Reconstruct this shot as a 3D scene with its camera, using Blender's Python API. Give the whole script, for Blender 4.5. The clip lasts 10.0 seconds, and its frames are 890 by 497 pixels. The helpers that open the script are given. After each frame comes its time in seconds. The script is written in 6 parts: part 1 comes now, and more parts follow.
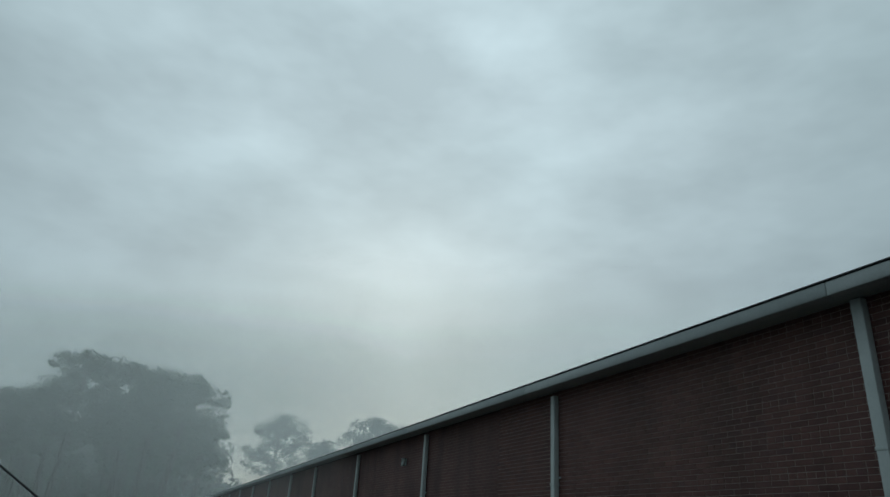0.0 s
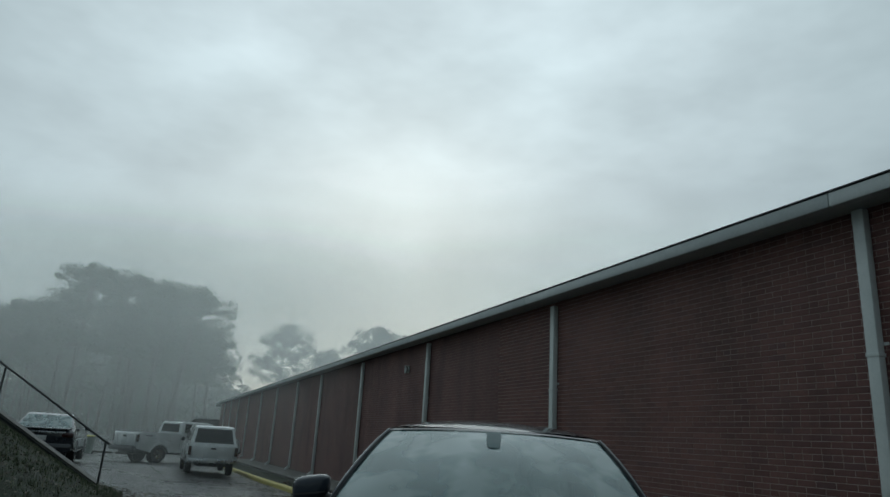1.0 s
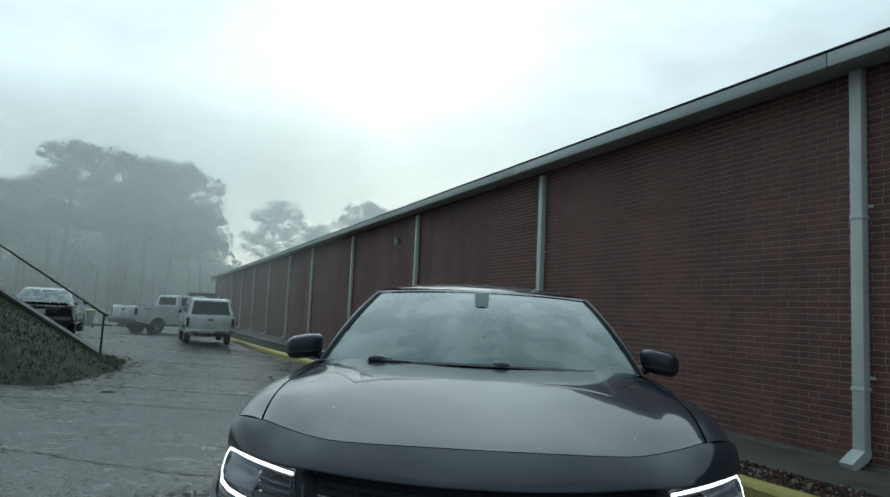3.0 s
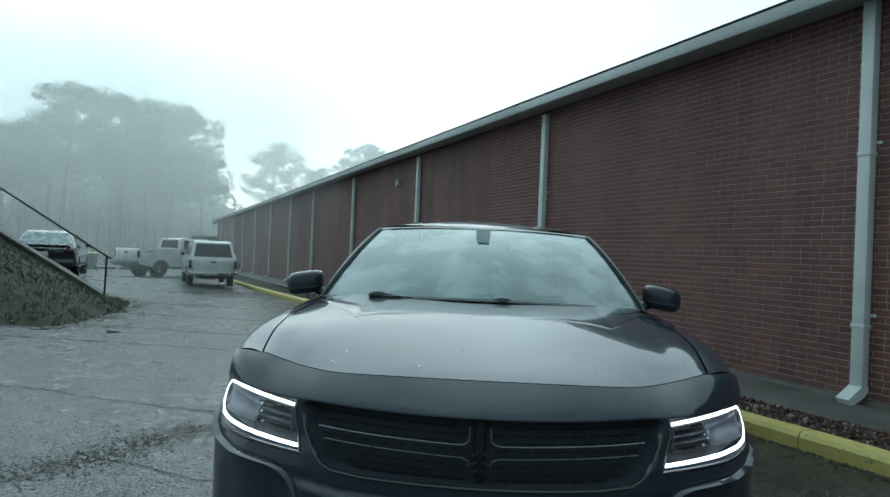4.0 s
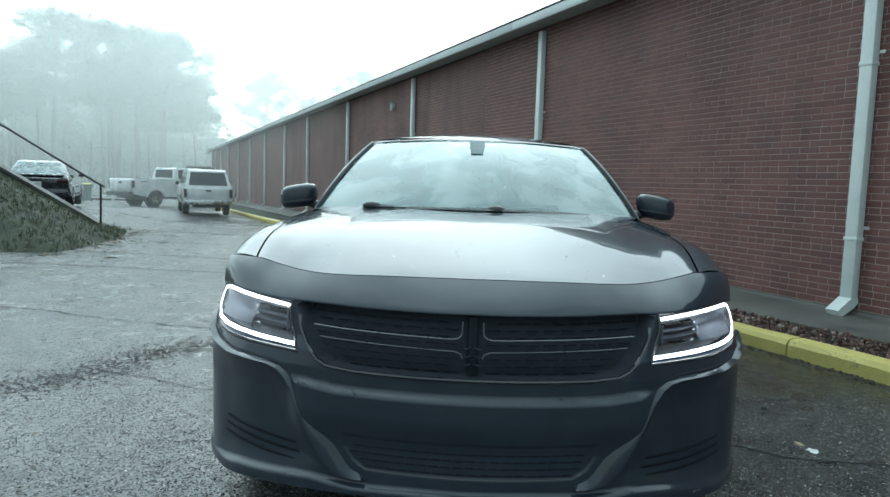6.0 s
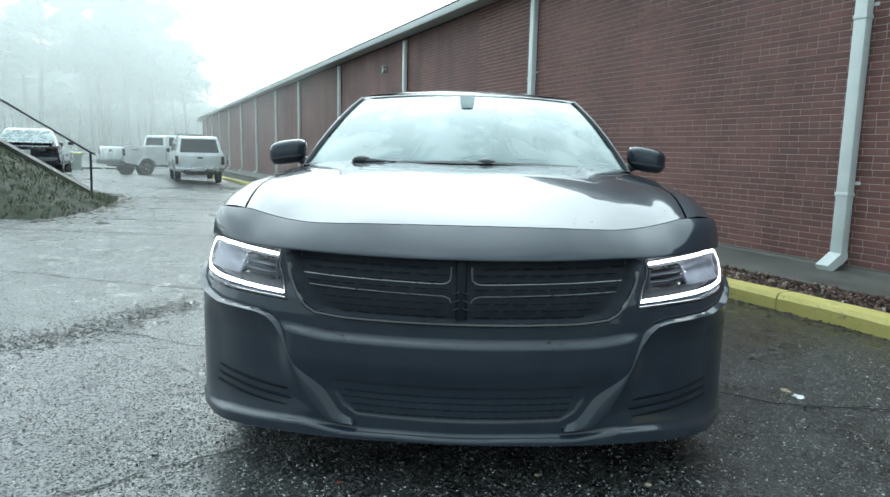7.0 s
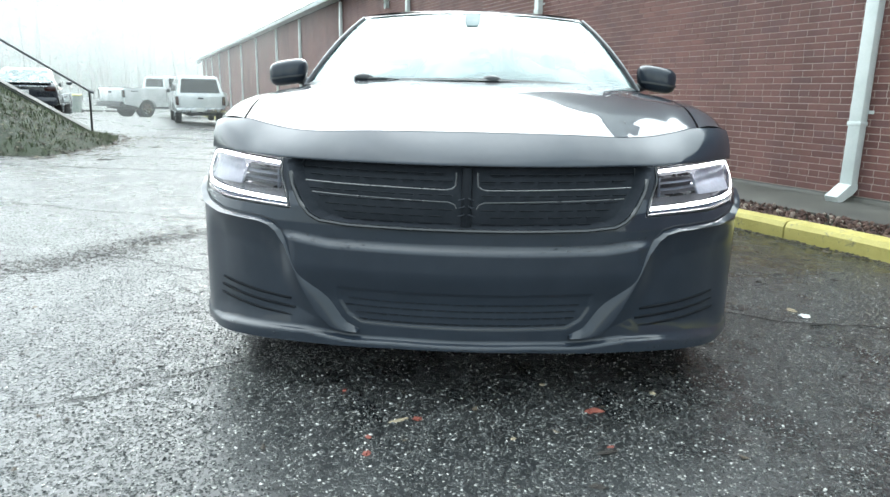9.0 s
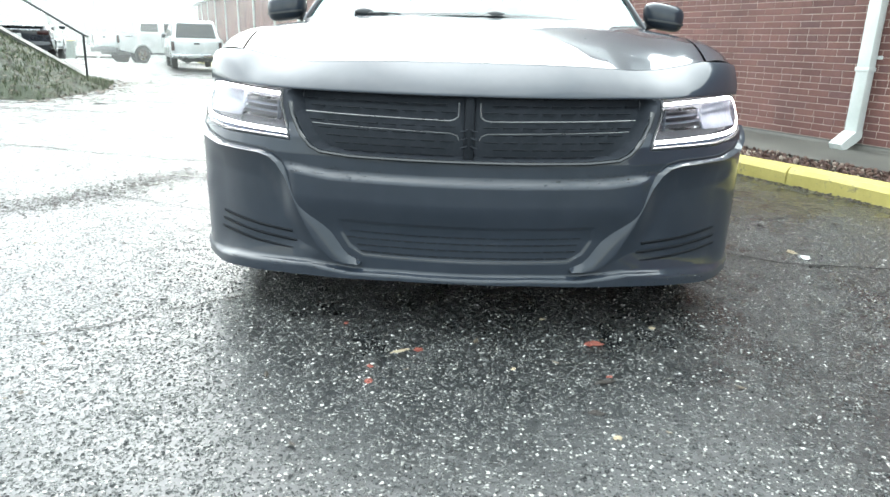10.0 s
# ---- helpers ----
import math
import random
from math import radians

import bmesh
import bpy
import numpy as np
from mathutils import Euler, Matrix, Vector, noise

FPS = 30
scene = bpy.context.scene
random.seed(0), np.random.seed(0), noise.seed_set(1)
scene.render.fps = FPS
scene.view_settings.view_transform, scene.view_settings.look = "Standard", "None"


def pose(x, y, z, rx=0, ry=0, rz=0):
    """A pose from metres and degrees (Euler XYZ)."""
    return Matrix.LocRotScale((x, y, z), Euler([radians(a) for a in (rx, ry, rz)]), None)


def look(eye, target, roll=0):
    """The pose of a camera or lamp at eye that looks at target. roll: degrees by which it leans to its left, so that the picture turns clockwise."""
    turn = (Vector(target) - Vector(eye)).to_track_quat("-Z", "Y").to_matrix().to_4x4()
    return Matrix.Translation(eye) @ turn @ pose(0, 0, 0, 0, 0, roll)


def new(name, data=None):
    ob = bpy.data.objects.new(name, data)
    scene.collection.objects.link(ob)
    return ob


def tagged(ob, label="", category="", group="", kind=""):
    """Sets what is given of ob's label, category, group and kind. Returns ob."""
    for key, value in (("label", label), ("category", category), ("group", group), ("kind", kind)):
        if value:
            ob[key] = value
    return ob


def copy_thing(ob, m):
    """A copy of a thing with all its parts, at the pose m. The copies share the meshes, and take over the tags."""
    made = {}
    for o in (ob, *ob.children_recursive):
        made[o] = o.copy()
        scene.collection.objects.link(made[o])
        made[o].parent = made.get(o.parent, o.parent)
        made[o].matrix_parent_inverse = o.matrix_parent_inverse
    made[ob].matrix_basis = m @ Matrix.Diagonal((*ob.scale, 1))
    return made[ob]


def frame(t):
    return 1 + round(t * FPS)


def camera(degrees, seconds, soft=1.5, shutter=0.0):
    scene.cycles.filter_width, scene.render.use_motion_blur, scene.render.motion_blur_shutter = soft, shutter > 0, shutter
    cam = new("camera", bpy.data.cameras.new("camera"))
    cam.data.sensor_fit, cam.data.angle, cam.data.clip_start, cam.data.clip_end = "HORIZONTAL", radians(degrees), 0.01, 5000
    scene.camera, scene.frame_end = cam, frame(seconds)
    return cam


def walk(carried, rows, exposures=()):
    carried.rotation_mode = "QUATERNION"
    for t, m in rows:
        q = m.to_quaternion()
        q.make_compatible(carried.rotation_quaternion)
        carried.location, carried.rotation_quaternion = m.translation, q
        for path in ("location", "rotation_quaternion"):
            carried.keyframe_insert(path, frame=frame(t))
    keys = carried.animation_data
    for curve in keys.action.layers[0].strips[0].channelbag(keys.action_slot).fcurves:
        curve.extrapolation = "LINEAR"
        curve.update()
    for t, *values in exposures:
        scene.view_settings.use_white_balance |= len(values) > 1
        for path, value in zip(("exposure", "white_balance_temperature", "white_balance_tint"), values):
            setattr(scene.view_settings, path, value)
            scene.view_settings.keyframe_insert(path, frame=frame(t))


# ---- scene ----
cam = camera(66.32, 10.0)
walk(cam, [
    (0.0, look((-0.0378, -2.0960, 1.3279), (-0.4092, 2.4875, 3.2909), 3.791)),
    (0.5, look((-0.0406, -2.0958, 1.3281), (-0.4044, 2.5927, 3.0269), 3.915)),
    (1.0, look((-0.0458, -2.0957, 1.3283), (-0.4003, 2.7030, 2.6872), 3.438)),
    (1.5, look((-0.0440, -2.0768, 1.3182), (-0.3285, 2.8069, 2.3520), 3.333)),
    (2.0, look((-0.0450, -2.0597, 1.3049), (-0.3109, 2.8734, 2.0757), 2.797)),
    (2.5, look((-0.0410, -2.0541, 1.2870), (-0.2820, 2.8991, 1.9256), 2.654)),
    (4.0, look((-0.0353, -1.9921, 1.2321), (-0.2677, 3.0023, 1.2795), 2.477)),
    (4.5, look((-0.0318, -1.9770, 1.2071), (-0.2234, 3.0185, 1.1156), 2.603)),
    (5.0, look((-0.0276, -1.9785, 1.1835), (-0.2497, 3.0117, 0.9638), 1.979)),
    (5.5, look((-0.0245, -1.9812, 1.1621), (-0.2495, 3.0003, 0.7963), 1.821)),
    (6.0, look((-0.0151, -1.9895, 1.1396), (-0.2065, 2.9842, 0.6644), 1.800)),
    (7.5, look((0.0116, -1.9987, 1.0429), (-0.1239, 2.9328, 0.2292), 1.164)),
    (8.0, look((0.0109, -1.9813, 1.0150), (-0.1314, 2.9414, 0.1507), 1.172)),
    (8.5, look((0.0109, -1.9879, 0.9828), (-0.1177, 2.9313, 0.0966), 1.108)),
    (9.0, look((0.0061, -1.9789, 0.9514), (-0.1576, 2.8937, -0.1581), 1.169)),
    (9.5, look((0.0038, -1.9924, 0.9152), (-0.1597, 2.8397, -0.3592), 1.752)),
    (10.0, look((0.0004, -1.9872, 0.8920), (-0.1470, 2.7962, -0.5562), 1.606)),
], exposures=[
    (0.0, -0.72, 6050, 4), (1.0, -0.44, 6240, 7), (2.5, 0.02, 6230, 6), (4.0, 0.72, 5900, 0), (4.5, 0.92, 5900, 1), (5.5, 1.34, 5980, 2), (6.0, 1.52, 6100, 3),
    (7.5, 2.12, 6350, 9), (8.5, 2.44, 6550, 12), (9.0, 2.62, 6650, 13), (9.5, 2.84, 6750, 14), (10.0, 3.13, 6900, 15)])

# ---- light: thick morning fog with a veiled low sun ahead ----
SUN_DIR = Vector((-0.136, 0.96, 0.247)).normalized()
world = bpy.data.worlds.new("foggy_morning")
scene.world = world
world.use_nodes = True
wt = world.node_tree
wt.nodes.clear()


def wnode(kind, **kw):
    n = wt.nodes.new(kind)
    for k, v in kw.items():
        n.inputs[k].default_value = v
    return n


wout = wt.nodes.new("ShaderNodeOutputWorld")
sky = wt.nodes.new("ShaderNodeTexSky")
sky.sky_type = "NISHITA"
sky.sun_disc = False
sky.sun_elevation = math.asin(SUN_DIR.z)
sky.sun_rotation = math.atan2(SUN_DIR.x, SUN_DIR.y)
sky_bg = wnode("ShaderNodeBackground", Strength=0.014)
wt.links.new(sky.outputs[0], sky_bg.inputs["Color"])
wco = wt.nodes.new("ShaderNodeTexCoord")
wmap = wt.nodes.new("ShaderNodeMapping")
wmap.inputs["Scale"].default_value = (1.0, 1.0, 2.2)
wt.links.new(wco.outputs["Generated"], wmap.inputs["Vector"])
clouds = wnode("ShaderNodeTexNoise", Scale=2.2, Detail=3.5, Roughness=0.5)
wt.links.new(wmap.outputs[0], clouds.inputs["Vector"])
cramp = wt.nodes.new("ShaderNodeValToRGB")
cramp.color_ramp.elements[0].position, cramp.color_ramp.elements[1].position = 0.32, 0.68
cramp.color_ramp.elements[0].color = (0.46, 0.585, 0.60, 1)
cramp.color_ramp.elements[1].color = (0.63, 0.745, 0.765, 1)
wt.links.new(clouds.outputs[0], cramp.inputs[0])
# the sun's veil: broad brightening round its direction
vdot = wt.nodes.new("ShaderNodeVectorMath")
vdot.operation = "DOT_PRODUCT"
wt.links.new(wco.outputs["Generated"], vdot.inputs[0])
vdot.inputs[1].default_value = SUN_DIR
vmax = wt.nodes.new("ShaderNodeMath")
vmax.operation = "MAXIMUM"
wt.links.new(vdot.outputs["Value"], vmax.inputs[0])
vmax.inputs[1].default_value = 0.0


def veil(power, gain):
    p = wt.nodes.new("ShaderNodeMath")
    p.operation = "POWER"
    wt.links.new(vmax.outputs[0], p.inputs[0])
    p.inputs[1].default_value = power
    g = wt.nodes.new("ShaderNodeMath")
    g.operation = "MULTIPLY"
    wt.links.new(p.outputs[0], g.inputs[0])
    g.inputs[1].default_value = gain
    return g.outputs[0]


vadd = wt.nodes.new("ShaderNodeMath")
wt.links.new(veil(2.2, 0.79), vadd.inputs[0])
vtwo = wt.nodes.new("ShaderNodeMath")
wt.links.new(veil(14.0, 0.08), vtwo.inputs[0])
wt.links.new(veil(700.0, 0.26), vtwo.inputs[1])
wt.links.new(vtwo.outputs[0], vadd.inputs[1])
vone = wt.nodes.new("ShaderNodeMath")
wt.links.new(vadd.outputs[0], vone.inputs[0])
vone.inputs[1].default_value = 0.37
fog_bg = wt.nodes.new("ShaderNodeBackground")
# neutral towards the sun, blue-green away from it
vtint = wt.nodes.new("ShaderNodeMix")
vtint.data_type = "RGBA"
wt.links.new(veil(1.3, 0.72), vtint.inputs[0])
wt.links.new(cramp.outputs[0], vtint.inputs[6])
vtint.inputs[7].default_value = (0.645, 0.725, 0.745, 1)
wt.links.new(vtint.outputs[2], fog_bg.inputs["Color"])
drift = wnode("ShaderNodeTexNoise", Scale=3.6, Detail=4.0, Roughness=0.55)
wt.links.new(wmap.outputs[0], drift.inputs["Vector"])
dramp = wt.nodes.new("ShaderNodeMapRange")
wt.links.new(drift.outputs[0], dramp.inputs["Value"])
dramp.inputs[1].default_value, dramp.inputs[2].default_value, dramp.inputs[3].default_value, dramp.inputs[4].default_value = 0.3, 0.7, 0.82, 1.16
vcloud = wt.nodes.new("ShaderNodeMath")
vcloud.operation = "MULTIPLY"
wxyz = wt.nodes.new("ShaderNodeSeparateXYZ")
wt.links.new(wco.outputs["Generated"], wxyz.inputs[0])


def by_height(z0, z1, a, b):
    m = wt.nodes.new("ShaderNodeMapRange")
    m.interpolation_type = "SMOOTHSTEP"
    wt.links.new(wxyz.outputs[2], m.inputs["Value"])
    for i, v in enumerate((z0, z1, a, b)):
        m.inputs[1 + i].default_value = v
    return m.outputs[0]


# an overcast sky: dim at the horizon, brightest overhead
vhigh = wt.nodes.new("ShaderNodeMath")
vhigh.operation = "MULTIPLY"
wt.links.new(by_height(0.02, 0.42, 0.87, 1.06), vhigh.inputs[0])
wt.links.new(by_height(0.35, 1.0, 1.0, 1.9), vhigh.inputs[1])
vboth = wt.nodes.new("ShaderNodeMath")
vboth.operation = "MULTIPLY"
wt.links.new(vone.outputs[0], vboth.inputs[0])
wt.links.new(vhigh.outputs[0], vboth.inputs[1])
wt.links.new(vboth.outputs[0], vcloud.inputs[0])
wt.links.new(dramp.outputs[0], vcloud.inputs[1])
wt.links.new(vcloud.outputs[0], fog_bg.inputs["Strength"])
wadd = wt.nodes.new("ShaderNodeAddShader")
wt.links.new(sky_bg.outputs[0], wadd.inputs[0])
wt.links.new(fog_bg.outputs[0], wadd.inputs[1])
wt.links.new(wadd.outputs[0], wout.inputs["Surface"])

sun_data = bpy.data.lights.new("sun", "SUN")
sun_data.energy, sun_data.angle, sun_data.color = 0.5, radians(165), (0.90, 1.0, 1.02)
sun = new("sun", sun_data)
sun.matrix_world = look((0, 0, 30), Vector((0, 0, 30)) - SUN_DIR)

# ---- materials ----


class Mat:
    """A small node-graph builder round one Principled shader."""

    def __init__(self, name, rough=0.6, metal=0.0, **kw):
        self.m = bpy.data.materials.new(name)
        self.m.use_nodes = True
        self.t = self.m.node_tree
        self.p = self.t.nodes["Principled BSDF"]
        self.p.inputs["Roughness"].default_value = rough
        self.p.inputs["Metallic"].default_value = metal
        for k, v in kw.items():
            self.p.inputs[k.replace("_", " ")].default_value = v
        self.co = self.t.nodes.new("ShaderNodeTexCoord").outputs["Object"]

    def node(self, kind, ins=(), **kw):
        n = self.t.nodes.new(kind)
        for k, v in kw.items():
            n.inputs[k].default_value = v
        for k, v in ins:
            if hasattr(v, "is_output"):
                self.t.links.new(v, n.inputs[k])
            else:
                n.inputs[k].default_value = v
        return n

    def world(self):
        self.co = self.t.nodes.new("ShaderNodeNewGeometry").outputs["Position"]
        return self

    def noise(self, scale, detail=4.0, rough=0.55, distort=0.0):
        return self.node("ShaderNodeTexNoise", [("Vector", self.co)], Scale=scale, Detail=detail, Roughness=rough, Distortion=distort).outputs[0]

    def ramp(self, fac, stops):
        r = self.t.nodes.new("ShaderNodeValToRGB")
        e = r.color_ramp.elements
        while len(e) < len(stops):
            e.new(0.5)
        for el, (pos, c) in zip(e, stops):
            el.position = pos
            el.color = (c, c, c, 1) if isinstance(c, (int, float)) else (*c, 1)
        self.t.links.new(fac, r.inputs[0])
        return r.outputs[0]

    def mix(self, fac, a, b, mode="MIX"):
        n = self.t.nodes.new("ShaderNodeMix")
        n.data_type, n.blend_type = "RGBA", mode
        for i, v in ((0, fac), (6, a), (7, b)):
            if hasattr(v, "is_output"):
                self.t.links.new(v, n.inputs[i])
            else:
                n.inputs[i].default_value = v if i == 0 else (*v, 1)
        return n.outputs[2]

    def math(self, op, a, b=0.0):
        n = self.t.nodes.new("ShaderNodeMath")
        n.operation = op
        for i, v in enumerate((a, b)):
            if hasattr(v, "is_output"):
                self.t.links.new(v, n.inputs[i])
            else:
                n.inputs[i].default_value = v
        return n.outputs[0]

    def to(self, name, sock):
        self.t.links.new(sock, self.p.inputs[name])
        return self

    def bump(self, h, dist, strength=1.0):
        b = self.node("ShaderNodeBump", [("Height", h)], Distance=dist, Strength=strength)
        cur = self.p.inputs["Normal"].links
        if cur:
            self.t.links.new(cur[0].from_socket, b.inputs["Normal"])
        self.t.links.new(b.outputs[0], self.p.inputs["Normal"])
        return self

    def random(self):
        return self.t.nodes.new("ShaderNodeObjectInfo").outputs["Random"]

    def island(self):
        return self.t.nodes.new("ShaderNodeNewGeometry").outputs["Random Per Island"]


def worn(name, a, b, rough=0.6, metal=0.0, scale=6.0, fine=60.0, bump=0.001, rspread=0.12, **kw):
    """A surface of two close colours, mottled at two scales, with fine relief."""
    k = Mat(name, rough, metal, **kw)
    n1, n2 = k.noise(scale, 5.0), k.noise(fine, 3.0)
    f = k.math("ADD", k.math("MULTIPLY", n1, 0.7), k.math("MULTIPLY", n2, 0.3))
    k.to("Base Color", k.ramp(f, [(0.34, a), (0.66, b)]))
    k.to("Roughness", k.ramp(n1, [(0.3, max(rough - rspread, 0.02)), (0.7, min(rough + rspread, 1))]))
    if bump:
        k.bump(n2, bump)
    return k.m


def asphalt():
    """Worn damp asphalt: pale stone chips standing out of a dark binder."""
    k = Mat("wet_asphalt", 0.5).world()
    jit = k.node("ShaderNodeTexNoise", [("Vector", k.co)], Scale=120.0, Detail=2.0).outputs["Color"]
    sc = k.node("ShaderNodeVectorMath", [(0, jit), (1, (0.009, 0.009, 0.0))])
    sc.operation = "MULTIPLY"
    add = k.node("ShaderNodeVectorMath", [(0, k.co), (1, sc.outputs[0])])
    vor = k.node("ShaderNodeTexVoronoi", [("Vector", add.outputs[0])], Scale=122.0)
    cells = k.node("ShaderNodeSeparateColor", [("Color", vor.outputs["Color"])])
    rnd, rnd2 = cells.outputs[0], cells.outputs[1]
    big, mid = k.noise(0.55, 6.0, 0.6, 0.6), k.noise(5.0, 5.0, 0.6)
    # each chip has its own size; more are bare where the binder has worn away
    size = k.math("ADD", k.math("MULTIPLY", rnd, 0.62), k.math("MULTIPLY", mid, 0.30))
    mask = k.ramp(k.math("SUBTRACT", size, vor.outputs["Distance"]), [(0.02, 0.0), (0.14, 1.0)])
    chip = k.ramp(rnd2, [(0.0, (0.022, 0.025, 0.026)), (0.45, (0.055, 0.060, 0.060)), (0.85, (0.145, 0.150, 0.146)), (1.0, (0.40, 0.395, 0.37))])
    binder = k.ramp(mid, [(0.35, (0.010, 0.012, 0.013)), (0.65, (0.022, 0.024, 0.025))])
    col = k.mix(mask, binder, chip)
    stain = k.ramp(big, [(0.38, 0.62), (0.5, 1.0), (0.66, 1.22)])
    # pits and lost stones, a few centimetres apart
    pit = k.node("ShaderNodeTexVoronoi", [("Vector", add.outputs[0])], Scale=26.0)
    prnd = k.node("ShaderNodeSeparateColor", [("Color", pit.outputs["Color"])]).outputs[0]
    hole = k.ramp(k.math("SUBTRACT", k.math("MULTIPLY", k.math("SUBTRACT", prnd, 0.45), 0.62), pit.outputs["Distance"]), [(0.0, 0.0), (0.05, 1.0)])
    col = k.mix(k.math("MULTIPLY", hole, 0.35), col, (0.022, 0.022, 0.020))
    k.to("Base Color", k.mix(1.0, col, stain, "MULTIPLY"))
    wet = k.math("ADD", k.math("MULTIPLY", big, 0.55), k.math("MULTIPLY", mid, 0.45))
    dry = k.ramp(wet, [(0.36, 0.20), (0.62, 0.42)])
    k.to("Roughness", k.mix(mask, dry, k.mix(1.0, dry, (0.45, 0.45, 0.45), "MULTIPLY")))
    k.p.inputs["Specular IOR Level"].default_value = 0.62
    k.to("Coat Weight", k.ramp(wet, [(0.36, 0.36), (0.62, 0.12)]))
    k.p.inputs["Coat Roughness"].default_value, k.p.inputs["Coat IOR"].default_value = 0.36, 1.33
    k.bump(k.math("MULTIPLY", mask, k.math("SUBTRACT", 1.15, vor.outputs["Distance"])), 0.0065, 1.0)
    k.bump(hole, 0.005, -0.5)
    k.bump(k.noise(30.0, 4.0), 0.006, 0.5)
    k.bump(big, 0.03, 0.4)
    return k.m


def streaks(k):
    """Damp run-down stains on a wall: tall soft bands, darker where they gather."""
    pos = k.t.nodes.new("ShaderNodeNewGeometry").outputs["Position"]
    mp = k.node("ShaderNodeMapping", [("Vector", pos)])
    mp.inputs["Scale"].default_value = (1.0, 1.0, 0.10)
    n1 = k.node("ShaderNodeTexNoise", [("Vector", mp.outputs[0])], Scale=1.5, Detail=5.0, Roughness=0.6).outputs[0]
    n2 = k.node("ShaderNodeTexNoise", [("Vector", pos)], Scale=0.5, Detail=4.0, Roughness=0.6).outputs[0]
    return k.ramp(k.math("ADD", k.math("MULTIPLY", n1, 0.6), k.math("MULTIPLY", n2, 0.4)), [(0.36, 0.62), (0.5, 0.95), (0.64, 1.15)])


def far_brick():
    """Brick courses for the long stretch of wall, in the wall's own metres."""
    k = Mat("brick_wall", 0.72)
    sx = k.node("ShaderNodeSeparateXYZ", [("Vector", k.co)])
    cv = k.node("ShaderNodeCombineXYZ", [("X", sx.outputs[0]), ("Y", sx.outputs[2])])
    b = k.node("ShaderNodeTexBrick", [("Vector", cv.outputs[0])], Scale=1.0)
    b.inputs["Brick Width"].default_value, b.inputs["Row Height"].default_value = 0.213, 0.0604
    b.inputs["Mortar Size"].default_value, b.inputs["Mortar Smooth"].default_value = 0.005, 0.2
    b.inputs["Color1"].default_value, b.inputs["Color2"].default_value = (0.140, 0.060, 0.054, 1), (0.176, 0.080, 0.071, 1)
    b.inputs["Mortar"].default_value = (0.25, 0.175, 0.16, 1)
    n, s = k.noise(1.1, 5.0), k.noise(45.0, 3.0)
    col = k.mix(k.ramp(n, [(0.4, 0.0), (0.75, 0.5)]), b.outputs["Color"], (0.095, 0.052, 0.05))
    k.to("Base Color", k.mix(1.0, col, streaks(k), "MULTIPLY"))
    k.bump(b.outputs["Fac"], 0.006, -0.8)
    k.bump(s, 0.002, 0.5)
    return k.m


def brick_piece():
    k = Mat("brick_clay", 0.7)
    col = (k.mix(k.ramp(k.noise(55.0, 4.0), [(0.3, 0.5), (0.6, 0.0)]),
         k.ramp(k.math("FRACT", k.math("ADD", k.random(), k.island())), [(0.0, (0.130, 0.053, 0.047)), (0.45, (0.163, 0.068, 0.058)), (0.8, (0.192, 0.084, 0.071)), (1.0, (0.130, 0.059, 0.058))]),
         (0.088, 0.046, 0.044)))
    k.to("Base Color", k.mix(1.0, col, streaks(k), "MULTIPLY"))
    k.bump(k.noise(160.0, 3.0), 0.0015, 0.7)
    return k.m


def mist(name="fog", lo=0.145, hi=0.185, base=0.58, rise=14.0):
    """A see-through sheet standing in for fog haze: scatters a little light, lets the rest through; ragged, thinner
    towards its top.
    """
    k = Mat(name)
    t = k.t
    t.nodes.remove(k.p)
    out = t.nodes["Material Output"]
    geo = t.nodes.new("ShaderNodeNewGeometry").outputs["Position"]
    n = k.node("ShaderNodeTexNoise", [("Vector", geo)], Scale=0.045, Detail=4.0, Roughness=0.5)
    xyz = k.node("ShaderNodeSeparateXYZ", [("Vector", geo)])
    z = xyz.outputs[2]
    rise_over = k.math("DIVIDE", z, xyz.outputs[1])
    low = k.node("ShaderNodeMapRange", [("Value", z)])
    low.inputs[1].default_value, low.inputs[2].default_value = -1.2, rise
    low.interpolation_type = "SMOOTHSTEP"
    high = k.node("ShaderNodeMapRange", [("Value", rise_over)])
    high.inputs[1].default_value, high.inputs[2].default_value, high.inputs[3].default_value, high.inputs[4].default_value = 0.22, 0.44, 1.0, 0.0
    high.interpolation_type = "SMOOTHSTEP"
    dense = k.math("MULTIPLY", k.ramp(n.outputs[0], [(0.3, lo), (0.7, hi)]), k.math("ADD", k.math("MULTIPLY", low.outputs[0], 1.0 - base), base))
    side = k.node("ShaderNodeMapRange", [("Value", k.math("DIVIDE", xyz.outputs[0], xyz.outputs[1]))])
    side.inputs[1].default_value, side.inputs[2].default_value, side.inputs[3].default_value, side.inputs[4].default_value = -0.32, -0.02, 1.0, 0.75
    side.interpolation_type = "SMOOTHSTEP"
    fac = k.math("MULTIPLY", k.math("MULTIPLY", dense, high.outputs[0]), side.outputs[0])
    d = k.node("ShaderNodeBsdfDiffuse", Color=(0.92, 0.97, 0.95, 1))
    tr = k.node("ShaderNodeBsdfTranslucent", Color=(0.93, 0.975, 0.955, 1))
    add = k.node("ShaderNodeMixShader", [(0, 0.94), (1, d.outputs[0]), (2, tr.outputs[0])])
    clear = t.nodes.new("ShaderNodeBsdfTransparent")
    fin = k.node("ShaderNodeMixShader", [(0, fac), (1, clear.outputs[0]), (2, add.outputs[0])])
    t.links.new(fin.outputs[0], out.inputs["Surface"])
    return k.m


